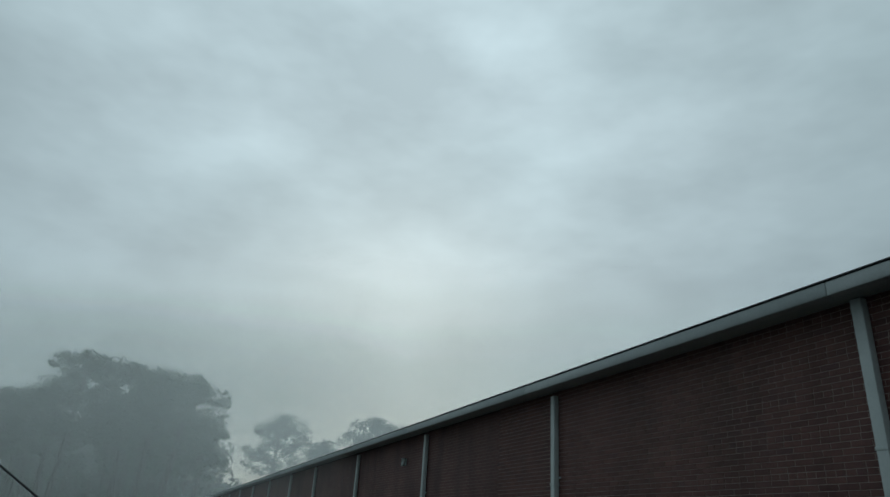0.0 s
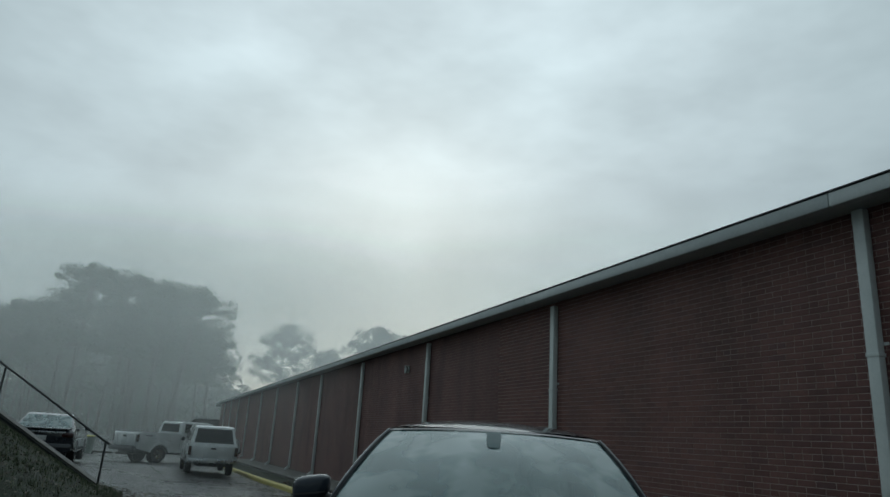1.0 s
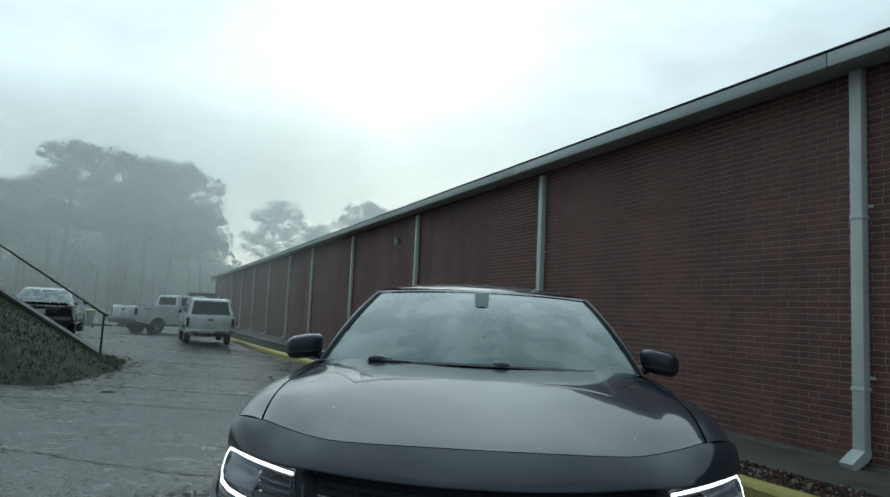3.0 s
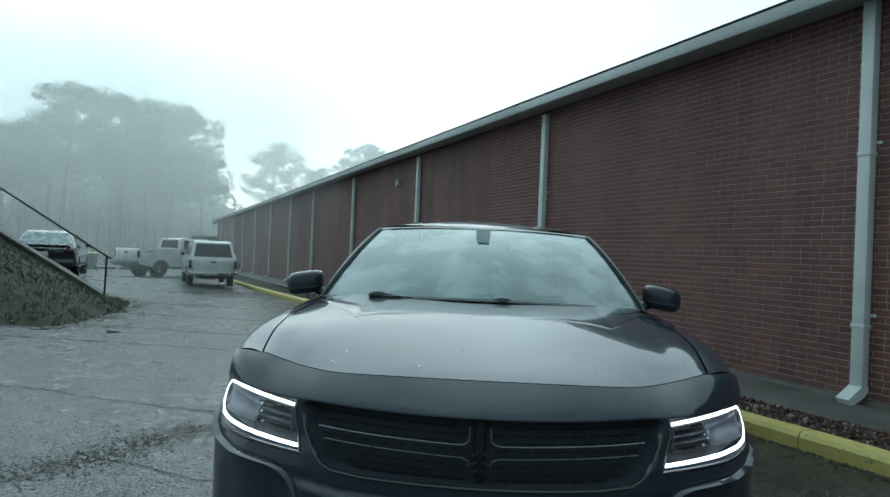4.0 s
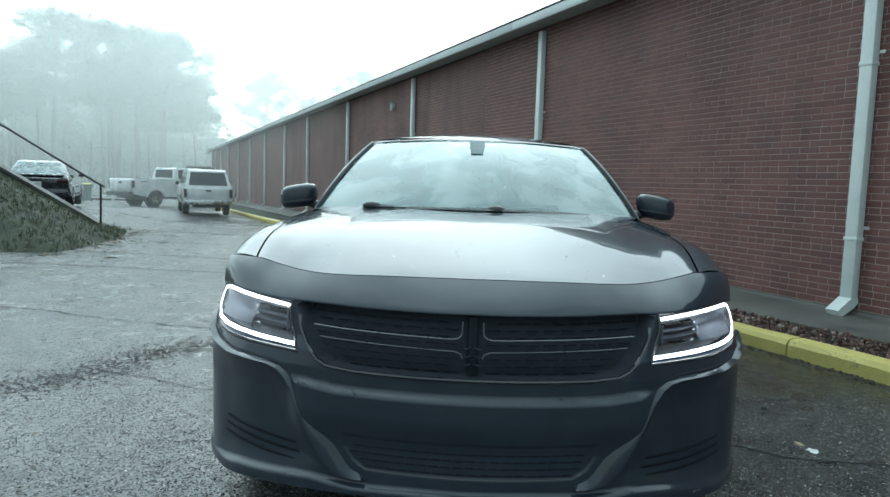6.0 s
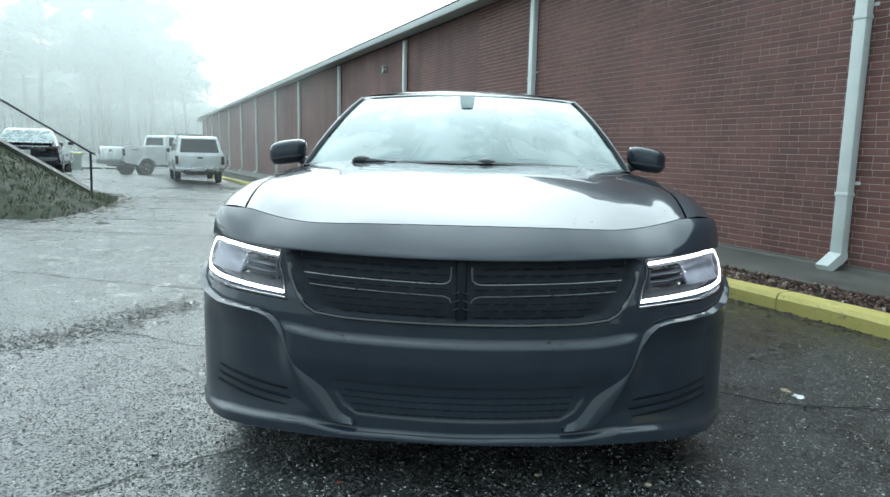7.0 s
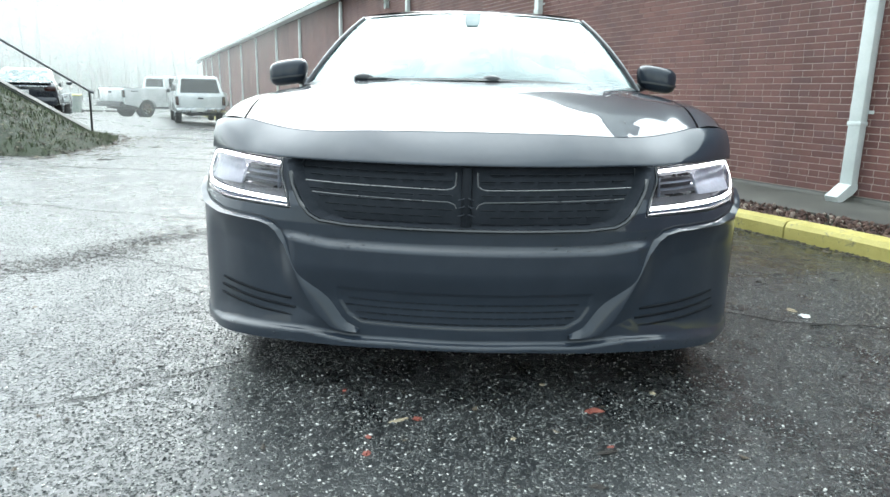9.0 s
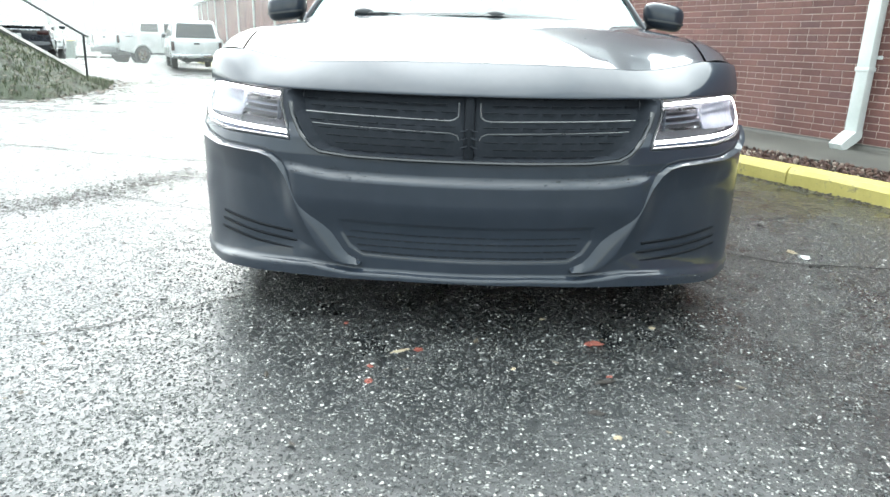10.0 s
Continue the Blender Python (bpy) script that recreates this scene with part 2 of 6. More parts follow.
M_ASPHALT, M_BRICK_FAR, M_BRICK, M_MIST = asphalt(), far_brick(), brick_piece(), mist()
M_HAZE = mist("thin_haze", 0.045, 0.085, 0.75, 4.0)
M_CONCRETE = worn("damp_concrete", (0.050, 0.050, 0.045), (0.115, 0.113, 0.100), 0.6, scale=3.0, fine=90.0, bump=0.002)
M_YELLOW = Mat("yellow_kerb_paint", 0.6).world()
_y1, _y2 = M_YELLOW.noise(7.0, 6.0, 0.6), M_YELLOW.noise(38.0, 5.0, 0.65)
_y3 = M_YELLOW.math("ADD", M_YELLOW.math("MULTIPLY", _y1, 0.45), M_YELLOW.math("MULTIPLY", _y2, 0.55))
M_YELLOW.to("Base Color", M_YELLOW.mix(M_YELLOW.ramp(_y3, [(0.56, 0.0), (0.66, 0.85)]), M_YELLOW.mix(_y1, (0.36, 0.30, 0.075), (0.62, 0.54, 0.19)), (0.13, 0.12, 0.095)))
M_YELLOW.bump(_y3, 0.012, 1.0)
M_YELLOW = M_YELLOW.m
M_PALE = worn("pale_painted_metal", (0.55, 0.60, 0.59), (0.68, 0.72, 0.71), 0.45, scale=4.0, fine=40.0, bump=0.0004)
M_FASCIA = worn("grey_fascia_metal", (0.36, 0.40, 0.40), (0.46, 0.50, 0.50), 0.45, 0.1, scale=3.0, fine=40.0, bump=0.0004)
M_DARKMETAL = worn("dark_painted_steel", (0.02, 0.022, 0.024), (0.045, 0.047, 0.05), 0.45, 0.4, scale=8.0, fine=60.0)
M_ROOF = worn("dark_roofing", (0.05, 0.052, 0.055), (0.09, 0.09, 0.092), 0.8, scale=2.0, fine=30.0, bump=0.003)
M_SOIL = worn("leaf_littered_bank", (0.024, 0.032, 0.021), (0.060, 0.072, 0.046), 0.9, scale=2.5, fine=40.0, bump=0.03)
M_ROCK = Mat("lava_rock", 0.85)
M_ROCK.to("Base Color", M_ROCK.ramp(M_ROCK.island(), [(0.0, (0.034, 0.022, 0.020)), (0.5, (0.088, 0.046, 0.036)), (0.84, (0.14, 0.085, 0.066)), (0.97, (0.36, 0.31, 0.26))]))
M_ROCK.bump(M_ROCK.noise(60.0), 0.004)
M_ROCK = M_ROCK.m
M_BARK = worn("pine_bark", (0.045, 0.034, 0.027), (0.11, 0.085, 0.068), 0.9, scale=3.0, fine=22.0, bump=0.02)
M_LEAF = Mat("pine_needles", 0.7)
M_LEAF.to("Base Color", M_LEAF.ramp(M_LEAF.island(), [(0.0, (0.028, 0.052, 0.026)), (0.6, (0.050, 0.085, 0.040)), (1.0, (0.085, 0.105, 0.050))]))
M_LEAF = M_LEAF.m

# ---- building blocks ----


def ground_z(x, y):
    """The lot's gentle fall away from the camera, with the left-hand lot a little higher."""
    s = lambda v: max(0.0, min(1.0, v)) ** 2 * (3 - 2 * max(0.0, min(1.0, v)))
    fall = -0.0009 * y * y if 0 < y < 10 else (0.0 if y <= 0 else -0.09 - 0.018 * (min(y, 60) - 10))
    lift = 0.24 * s((-x - 9.5) / 2.5) * s((y - 11) / 4) * s((26 - y) / 4)
    return fall + lift


def mesh_of(bm, name, mat, smooth=True, angle=35):
    me = bpy.data.meshes.new(name)
    bmesh.ops.recalc_face_normals(bm, faces=bm.faces)
    if smooth:
        for f in bm.faces:
            f.smooth = True
        lim = radians(angle)
        for e in bm.edges:
            if len(e.link_faces) != 2 or e.calc_face_angle(0) > lim:
                e.smooth = False
    bm.to_mesh(me)
    bm.free()
    if mat:
        me.materials.append(mat)
    return me


def part(name, bm, mat, parent=None, label="", at=None, smooth=True, angle=35):
    ob = new(name, mesh_of(bm, name, mat, smooth, angle))
    if parent is not None:
        ob.parent = parent
    if at is not None:
        ob.matrix_basis = at
    if label:
        tagged(ob, label)
    return ob


def thing(name, at, label, category, group="", kind=""):
    ob = new(name)
    ob.empty_display_size = 0.1
    ob.matrix_basis = at
    return tagged(ob, label, category, group, kind)


def box(bm, c, s, r=0.0, m=None):
    """A box of centre c and size s, its edges bevelled by r."""
    mat = Matrix.Translation(c) @ Matrix.Diagonal((*s, 1))
    if m is not None:
        mat = m @ mat
    g = bmesh.ops.create_cube(bm, size=1, matrix=mat)
    if r:
        es = list({e for v in g["verts"] for e in v.link_edges})
        bmesh.ops.bevel(bm, geom=es, offset=r, segments=2, affect="EDGES", profile=0.5)
    return bm


def sheet(bm, f, nu, nv, closed=False):
    """A grid of f(u, v) for u and v in 0..1."""
    rows = [[bm.verts.new(f(i / nu, j / nv)) for i in range(nu + (0 if closed else 1))] for j in range(nv + 1)]
    for a, b in zip(rows, rows[1:]):
        n = len(a)
        for i in range(n if closed else n - 1):
            bm.faces.new((a[i], a[(i + 1) % n], b[(i + 1) % n], b[i]))
    return rows


def tube(bm, pts, r, n=10, caps=True):
    """A round bar along pts; r a radius or one for each point."""
    pts = [Vector(p) for p in pts]
    rs = r if isinstance(r, (list, tuple)) else [r] * len(pts)
    rings, up = [], None
    for i, p in enumerate(pts):
        d = (pts[min(i + 1, len(pts) - 1)] - pts[max(i - 1, 0)]).normalized()
        if up is None:
            up = d.orthogonal().normalized()
        a = (up - d * up.dot(d)).normalized()
        up = a
        b = d.cross(a)
        rings.append([bm.verts.new(p + rs[i] * (a * math.cos(2 * math.pi * k / n) + b * math.sin(2 * math.pi * k / n))) for k in range(n)])
    for A, B in zip(rings, rings[1:]):
        for k in range(n):
            bm.faces.new((A[k], A[(k + 1) % n], B[(k + 1) % n], B[k]))
    if caps:
        bm.faces.new(rings[0][::-1])
        bm.faces.new(rings[-1])
    return rings


def extrude(bm, poly, a, b, put):
    """A closed outline poly of (p, q) between depths a and b; put(p, q, depth) gives the place."""
    A = [bm.verts.new(put(p, q, a)) for p, q in poly]
    B = [bm.verts.new(put(p, q, b)) for p, q in poly]
    n = len(poly)
    for i in range(n):
        bm.faces.new((A[i], A[(i + 1) % n], B[(i + 1) % n], B[i]))
    bm.faces.new(A[::-1])
    bm.faces.new(B)


def ribbon(bm, pts, width, put):
    """A flat band along pts (p, q)."""
    L, R = [], []
    for i, (p, q) in enumerate(pts):
        a, b = pts[max(i - 1, 0)], pts[min(i + 1, len(pts) - 1)]
        dx, dy = b[0] - a[0], b[1] - a[1]
        n = math.hypot(dx, dy) or 1
        w = width[i] if isinstance(width, (list, tuple)) else width
        L.append(bm.verts.new(put(p - dy / n * w / 2, q + dx / n * w / 2)))
        R.append(bm.verts.new(put(p + dy / n * w / 2, q - dx / n * w / 2)))
    for i in range(len(pts) - 1):
        bm.faces.new((L[i], R[i], R[i + 1], L[i + 1]))


def bm_new():
    return bmesh.new()


# ---- ground ----
def make_ground():
    def axis(lo, hi, near_lo, near_hi, step):
        v = list(np.arange(near_lo, near_hi + 1e-6, step))
        d, p = step, near_hi
        while p < hi:
            d *= 1.35
            p += d
            v.append(min(p, hi))
        d, p = step, near_lo
        while p > lo:
            d *= 1.35
            p -= d
            v.insert(0, max(p, lo))
        return v

    xs, ys = axis(-900, 900, -26, 8, 0.5), axis(-300, 1200, -6, 46, 0.5)
    bm = bm_new()
    rows = [[bm.verts.new((x, y, ground_z(x, y))) for x in xs] for y in ys]
    for a, b in zip(rows, rows[1:]):
        for i in range(len(xs) - 1):
            bm.faces.new((a[i], a[i + 1], b[i + 1], b[i]))
    tagged(part("ground", bm, M_ASPHALT), "damp grey asphalt lot with worn exposed stones", "ground", kind="structure")


make_ground()

# ---- the long brick building: local x runs back along the wall, y into it ----
WALL_D, WALL_YAW = 4.854, 25.677
cw, sw = math.cos(radians(WALL_YAW)), math.sin(radians(WALL_YAW))
WALL_AT = pose(WALL_D * cw, WALL_D * sw, 0, 0, 0, WALL_YAW - 90)
S_NEAR, S_FAR, WALL_TOP = -9.0, 71.5, 3.62


def on_wall(s, n, z):
    """World place s metres along the wall, n behind its face (minus: before it)."""
    return Vector(((WALL_D + n) * cw - s * sw, (WALL_D + n) * sw + s * cw, z))


def make_building():
    bm = bm_new()
    box(bm, (-(S_FAR + S_NEAR) / 2, 0.158, 1.06), (S_FAR - S_NEAR, 0.30, 5.12))
    wall = part("wall_west", bm, M_BRICK_FAR, at=WALL_AT, smooth=False)
    tagged(wall, "long red brick wall laid with header courses, damp and weathered", "wall", kind="structure")
    for name, c, s in (("wall_south", (-S_NEAR - 0.15, 10.308, 1.06), (0.30, 20.0, 5.12)), ("wall_north", (-S_FAR + 0.15, 10.308, 1.06), (0.30, 20.0, 5.12)),
                       ("wall_east", (-(S_FAR + S_NEAR) / 2, 20.46, 1.06), (S_FAR - S_NEAR, 0.30, 5.12))):
        tagged(part(name, box(bm_new(), c, s), M_BRICK_FAR, at=WALL_AT, smooth=False), "plain red brick end wall", "wall", kind="structure")
    bm = bm_new()
    box(bm, (-(S_FAR + S_NEAR) / 2, 10.2, 3.776), (S_FAR - S_NEAR + 0.5, 20.96, 0.06))
    tagged(part("roof", bm, M_ROOF, at=WALL_AT, smooth=False), "flat dark roof with a thin metal edge", "roof", kind="structure")
    # soffit, fascia and drip edge
    L, mid = S_FAR - S_NEAR + 0.5, -(S_FAR + S_NEAR) / 2
    tagged(part("soffit", box(bm_new(), (mid, -0.14, 3.645), (L, 0.27, 0.02)), M_FASCIA, at=WALL_AT, smooth=False), "grey metal soffit under the roof edge", "trim", kind="structure")
    fas = thing("gutter", WALL_AT, "grey metal box gutter along the roof edge", "gutter", kind="structure")
    n = 14
    for i in range(n):
        seg = L / n
        bm = box(bm_new(), (mid - L / 2 + seg * (i + 0.5), -0.335, 3.674), (seg - 0.004, 0.11, 0.138), 0.012)
        part("gutter_length", bm, M_FASCIA, fas)
    part("end_cap", box(bm_new(), (-S_FAR - 0.35, -0.30, 3.55), (0.5, 0.42, 0.40), 0.03), M_PALE, fas, "pale box at the gutter's end")
    bm = box(bm_new(), (mid, -0.33, 3.755), (L, 0.14, 0.016), 0.003)
    part("drip_edge", bm, M_DARKMETAL, fas)
    return wall


WALL = make_building()


def make_downspout():
    """Rectangular leader from the gutter to an elbow at the ground."""
    t = thing("downspout", pose(0, 0, 0), "pale painted rectangular metal downspout on brick wall", "downspout", "downspouts along the wall")
    w, d = 0.115, 0.085
    bm = box(bm_new(), (0, -0.055, 1.90), (w, d, 3.44), 0.008)
    part("pipe", bm, M_PALE, t)
    bm = bm_new()
    extrude(bm, [(-0.012, 0.19), (-0.10, 0.19), (-0.26, 0.085), (-0.22, 0.02), (-0.06, 0.10), (-0.012, 0.14)], -w / 2 - 0.004, w / 2 + 0.004, lambda p, q, e: (e, p, q))
    part("shoe", bm, M_PALE, t, smooth=False)
    for z in (0.72, 2.25):
        bm = box(bm_new(), (0, -0.055, z), (w + 0.012, d + 0.012, 0.035), 0.004)
        part("joint_band", bm, M_PALE, t)
        bm = box(bm_new(), (0.0, -0.010, z + 0.10), (w + 0.09, 0.006, 0.03), 0.002)
        part("strap", bm, M_PALE, t)
    return t


_first = make_downspout()
for i, s in enumerate((2.27, 7.70, 13.43, 19.19, 25.12, 30.10, 36.00, 42.00, 48.30, 54.80, 60.80, 66.60)):
    p = on_wall(s, 0, 0)
    z = 0.06 + (0.0 if i == 0 else ground_z(p.x, p.y) * 0.9)
    m = Matrix.Translation((0, 0, z)) @ WALL_AT @ Matrix.Translation((-s, 0, 0)) @ Matrix.Diagonal((1, 1, (3.62 - z) / 3.62, 1))
    if i == 0:
        _first.matrix_basis = m
    else:
        copy_thing(_first, m)

# kerb line: offsets from the wall, at steps along it
KERB = [(-8.0, -1.62), (0.0, -1.60), (2.0, -1.59), (4.0, -1.62), (8.0, -1.86), (13.0, -2.09), (18.0, -2.32), (22.0, -2.48), (28.5, -2.57), (45.0, -2.65)]


def kerb_off(s):
    return float(np.interp(s, [k[0] for k in KERB], [k[1] for k in KERB]))


def walk_off(s):
    """The outer edge of the narrow walk, from the wall."""
    return float(np.interp(s, [1.5, 5.0, 9.0], [-0.74, -1.02, -1.10]))


def make_strip():
    # concrete walk raised along the wall's foot
    bm = bm_new()
    sheet(bm, lambda u, v: on_wall(S_NEAR + 55 * u, [-0.010, -0.012, -0.03, -0.06, walk_off(S_NEAR + 55 * u) + 0.03, walk_off(S_NEAR + 55 * u), walk_off(S_NEAR + 55 * u)][round(v * 6)],
          [0.140, 0.125, 0.108, 0.100, 0.085, 0.070, -0.3][round(v * 6)] + (ground_z(*on_wall(S_NEAR + 55 * u, 0, 0)[:2]) * 0.9 if S_NEAR + 55 * u > 4 else 0)), 110, 6)
    tagged(part("footing", bm, M_CONCRETE), "damp grey concrete walk along the brick wall", "walk", kind="structure")
    bm = bm_new()
    sheet(bm, lambda u, v: on_wall(S_NEAR + 55 * u, walk_off(S_NEAR + 55 * u) + 0.02 + (kerb_off(S_NEAR + 55 * u) + 0.08 - walk_off(S_NEAR + 55 * u)) * v,
          0.015 + 0.03 * v + 0.012 * noise.noise((u * 160, v * 9, 0)) + (ground_z(*on_wall(S_NEAR + 55 * u, -1, 0)[:2]) if S_NEAR + 55 * u > 4 else 0)), 220, 10)
    tagged(part("planting_strip", bm, M_SOIL), "dark soil strip between wall and kerb", "ground", kind="structure")
    # yellow kerb in cast lengths
    kerb = thing("kerb", pose(0, 0, 0), "yellow painted concrete kerb, scuffed, beside the asphalt", "kerb", kind="structure")
    prof = [(0.0, -0.10), (0.0, 0.085), (0.02, 0.115), (0.05, 0.125), (0.15, 0.125), (0.17, 0.11), (0.17, -0.10)]
    s = -8.0
    while s < 40:
        e = min(s + 2.4, 40)
        bm = bm_new()
        rings = []
        for k in range(7):
            q = s + 0.006 + (e - s - 0.012) * k / 6
            o = on_wall(q, kerb_off(q), 0)
            gz = ground_z(o.x, o.y)
            rings.append([bm.verts.new(on_wall(q, kerb_off(q) + p, gz + z + 0.008 * noise.noise((q * 3, p * 20, z * 20)))) for p, z in prof])
        for A, B in zip(rings, rings[1:]):
            for i in range(len(prof) - 1):
                bm.faces.new((A[i], A[i + 1], B[i + 1], B[i]))
        bm.faces.new(rings[0])
        bm.faces.new(rings[-1])
        part("kerb_length", bm, M_YELLOW, kerb, angle=30)
        s = e


make_strip()

# ---- upright sheets that stand in for fog over the far lot ----
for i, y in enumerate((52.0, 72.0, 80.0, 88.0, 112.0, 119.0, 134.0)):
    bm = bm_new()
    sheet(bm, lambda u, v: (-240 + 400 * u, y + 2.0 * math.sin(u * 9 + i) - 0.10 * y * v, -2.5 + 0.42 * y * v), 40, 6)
    ob = part("fog_sheet", bm, M_MIST)
    tagged(ob, "thin grey sheet standing in for morning fog over the lot", "fog", "fog banks", "stuff")


# thinner sheets stand in for haze over the nearer lot
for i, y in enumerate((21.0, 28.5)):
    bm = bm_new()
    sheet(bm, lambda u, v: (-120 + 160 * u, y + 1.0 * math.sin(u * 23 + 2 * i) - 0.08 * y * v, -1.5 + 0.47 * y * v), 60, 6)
    ob = part("haze_sheet", bm, M_HAZE)
    tagged(ob, "very thin sheet standing in for morning haze over the lot", "fog", "fog banks", "stuff")


# ---- the black sedan: x across, y back from its front bumper, z up ----
def paint():
    k = Mat("black_car_paint", 0.30)
    k.p.inputs["Coat Weight"].default_value, k.p.inputs["Coat Roughness"].default_value = 0.82, 0.015
    k.p.inputs["Specular IOR Level"].default_value = 0.06
    n = k.noise(7.0, 5.0)
    k.to("Base Color", k.ramp(n, [(0.3, (0.019, 0.026, 0.037)), (0.7, (0.025, 0.033, 0.046))]))
    k.to("Coat Roughness", k.ramp(k.noise(3.0, 4.0), [(0.35, 0.012), (0.7, 0.03)]))
    k.p.inputs["Coat IOR"].default_value = 1.5
    b = k.node("ShaderNodeBump", [("Height", k.noise(2.2, 2.0))], Distance=0.0005, Strength=0.15)
    k.t.links.new(b.outputs[0], k.p.inputs["Coat Normal"])
    return k.m


def cloud_painted_glass():
    """Windscreen glass misted over with dew on its outer face; cloud reflections are painted into its colour."""
    k = Mat("dewy_glass_painted_clouds", 0.45)
    # teal to pale blotches imitate reflected clouds
    k.to("Base Color", k.ramp(k.noise(4.2, 2.0, 0.4, 0.2), [(0.40, (0.050, 0.130, 0.143)), (0.5, (0.105, 0.205, 0.212)), (0.60, (0.24, 0.335, 0.338))]))
    k.p.inputs["Coat Weight"].default_value, k.p.inputs["Coat Roughness"].default_value = 1.0, 0.03
    gl = k.node("ShaderNodeBsdfGlass", Color=(0.80, 0.90, 0.88, 1), Roughness=0.05, IOR=1.5)
    f = k.ramp(k.noise(2.4, 1.5, 0.4), [(0.3, 0.46), (0.7, 0.70)])
    mixs = k.node("ShaderNodeMixShader", [(0, f), (1, gl.outputs[0]), (2, k.p.outputs[0])])
    k.t.links.new(mixs.outputs[0], k.t.nodes["Material Output"].inputs["Surface"])
    return k.m


M_PAINT, M_DEWCLOUD = paint(), cloud_painted_glass()
M_BLACK = worn("black_plastic", (0.020, 0.023, 0.027), (0.034, 0.037, 0.042), 0.38, scale=10.0, fine=120.0, bump=0.0003)
M_MATTE = worn("matte_black_mesh", (0.018, 0.022, 0.028), (0.030, 0.034, 0.042), 0.65, scale=10.0, fine=120.0, bump=0.0, Specular_IOR_Level=0.12)
# darker copy of the mesh black; its tone stands in for shade in openings
M_SHADEBLACK = worn("painted_shade_black", (0.007, 0.009, 0.012), (0.011, 0.0135, 0.018), 0.8, scale=10.0, fine=120.0, bump=0.0, Specular_IOR_Level=0.2)
M_FRIT = worn("dewed_black_border", (0.075, 0.115, 0.12), (0.10, 0.15, 0.155), 0.5, scale=9.0, fine=90.0, bump=0.0, Specular_IOR_Level=0.15)
M_GLOSSBLACK = worn("gloss_black_trim", (0.014, 0.017, 0.020), (0.022, 0.025, 0.030), 0.12, scale=10.0, fine=120.0, bump=0.0)
M_BAR = worn("satin_grille_bar", (0.055, 0.06, 0.065), (0.095, 0.10, 0.105), 0.35, 0.5, scale=12.0, fine=100.0, bump=0.0)
M_DARKCHROME = worn("dark_chrome", (0.20, 0.21, 0.22), (0.28, 0.29, 0.30), 0.18, 1.0, scale=12.0, fine=100.0, bump=0.0)
M_RUBBER = worn("tyre_rubber", (0.010, 0.010, 0.011), (0.022, 0.022, 0.022), 0.8, scale=14.0, fine=120.0, bump=0.001)
M_ALLOY = worn("grey_alloy", (0.12, 0.125, 0.13), (0.20, 0.205, 0.21), 0.3, 0.9, scale=12.0, fine=90.0, bump=0.0)
M_TINT = Mat("tinted_side_glass", 0.04, IOR=1.5)
M_TINT.p.inputs["Base Color"].default_value = (0.010, 0.013, 0.014, 1)
M_TINT.to("Roughness", M_TINT.ramp(M_TINT.noise(6.0), [(0.3, 0.03), (0.7, 0.12)]))
M_TINT = M_TINT.m
M_CLEAR = Mat("clear_lamp_cover", 0.02, Transmission_Weight=1.0, IOR=1.25).m
M_FABRIC = worn("dark_seat_fabric", (0.012, 0.012, 0.013), (0.028, 0.028, 0.030), 0.9, scale=20.0, fine=200.0)
M_DRL = Mat("lit_white_led", 0.4)
M_DRL.p.inputs["Emission Color"].default_value = (0.93, 0.97, 1.0, 1)
M_DRL.p.inputs["Emission Strength"].default_value = 3.4
M_DRL = M_DRL.m
M_GLINT = worn("painted_glint", (0.55, 0.57, 0.60), (0.75, 0.77, 0.80), 0.2, 0.6, scale=12.0, fine=100.0, bump=0.0)
M_LAMPBACK = worn("grey_lamp_housing", (0.050, 0.056, 0.066), (0.085, 0.092, 0.105), 0.35, 0.3, scale=12.0, fine=90.0, bump=0.0)
M_BOWL = worn("aluminised_reflector", (0.12, 0.137, 0.17), (0.21, 0.235, 0.28), 0.45, 0.5, scale=14.0, fine=100.0, bump=0.0)
M_WATER = Mat("water_bead", 0.02, Transmission_Weight=1.0, IOR=1.33).m


def smooth01(v):
    v = max(0.0, min(1.0, v))
    return v * v * (3 - 2 * v)


def plan_y(x):
    """How far the nose falls back from its foremost point, across the car."""
    x = abs(x)
    r = min(x / 0.962, 1.0) ** 8
    return 0.32 * (x / 0.95) ** 2 + 0.16 * (1 - (1 - r) ** 0.5)


def front_y(x, z):
    """The nose leans back above the bumper, most of all at its corners."""
    return plan_y(x) + 0.34 * max(0.0, z - 0.6) + 0.60 * max(0.0, z - 0.55) * (x / 0.95) ** 2


def poly_depth(poly, x, z):
    """Distance inside (+) or outside (-) a closed outline."""
    inside, best = False, 9.0
    for (x0, z0), (x1, z1) in zip(poly, poly[1:] + poly[:1]):
        if (z0 > z) != (z1 > z) and x < (x1 - x0) * (z - z0) / (z1 - z0) + x0:
            inside = not inside
        dx, dz = x1 - x0, z1 - z0
        t = max(0.0, min(1.0, ((x - x0) * dx + (z - z0) * dz) / (dx * dx + dz * dz + 1e-12)))
        best = min(best, math.hypot(x - x0 - t * dx, z - z0 - t * dz))
    return best if inside else -best


# outlines on the nose, for the half with x > 0
GRILLE = [(-0.1, 0.76), (0.560, 0.76), (0.578, 0.722), (0.560, 0.668), (0.522, 0.612), (0.490, 0.580), (0.455, 0.564), (0.36, 0.557), (-0.1, 0.556)]
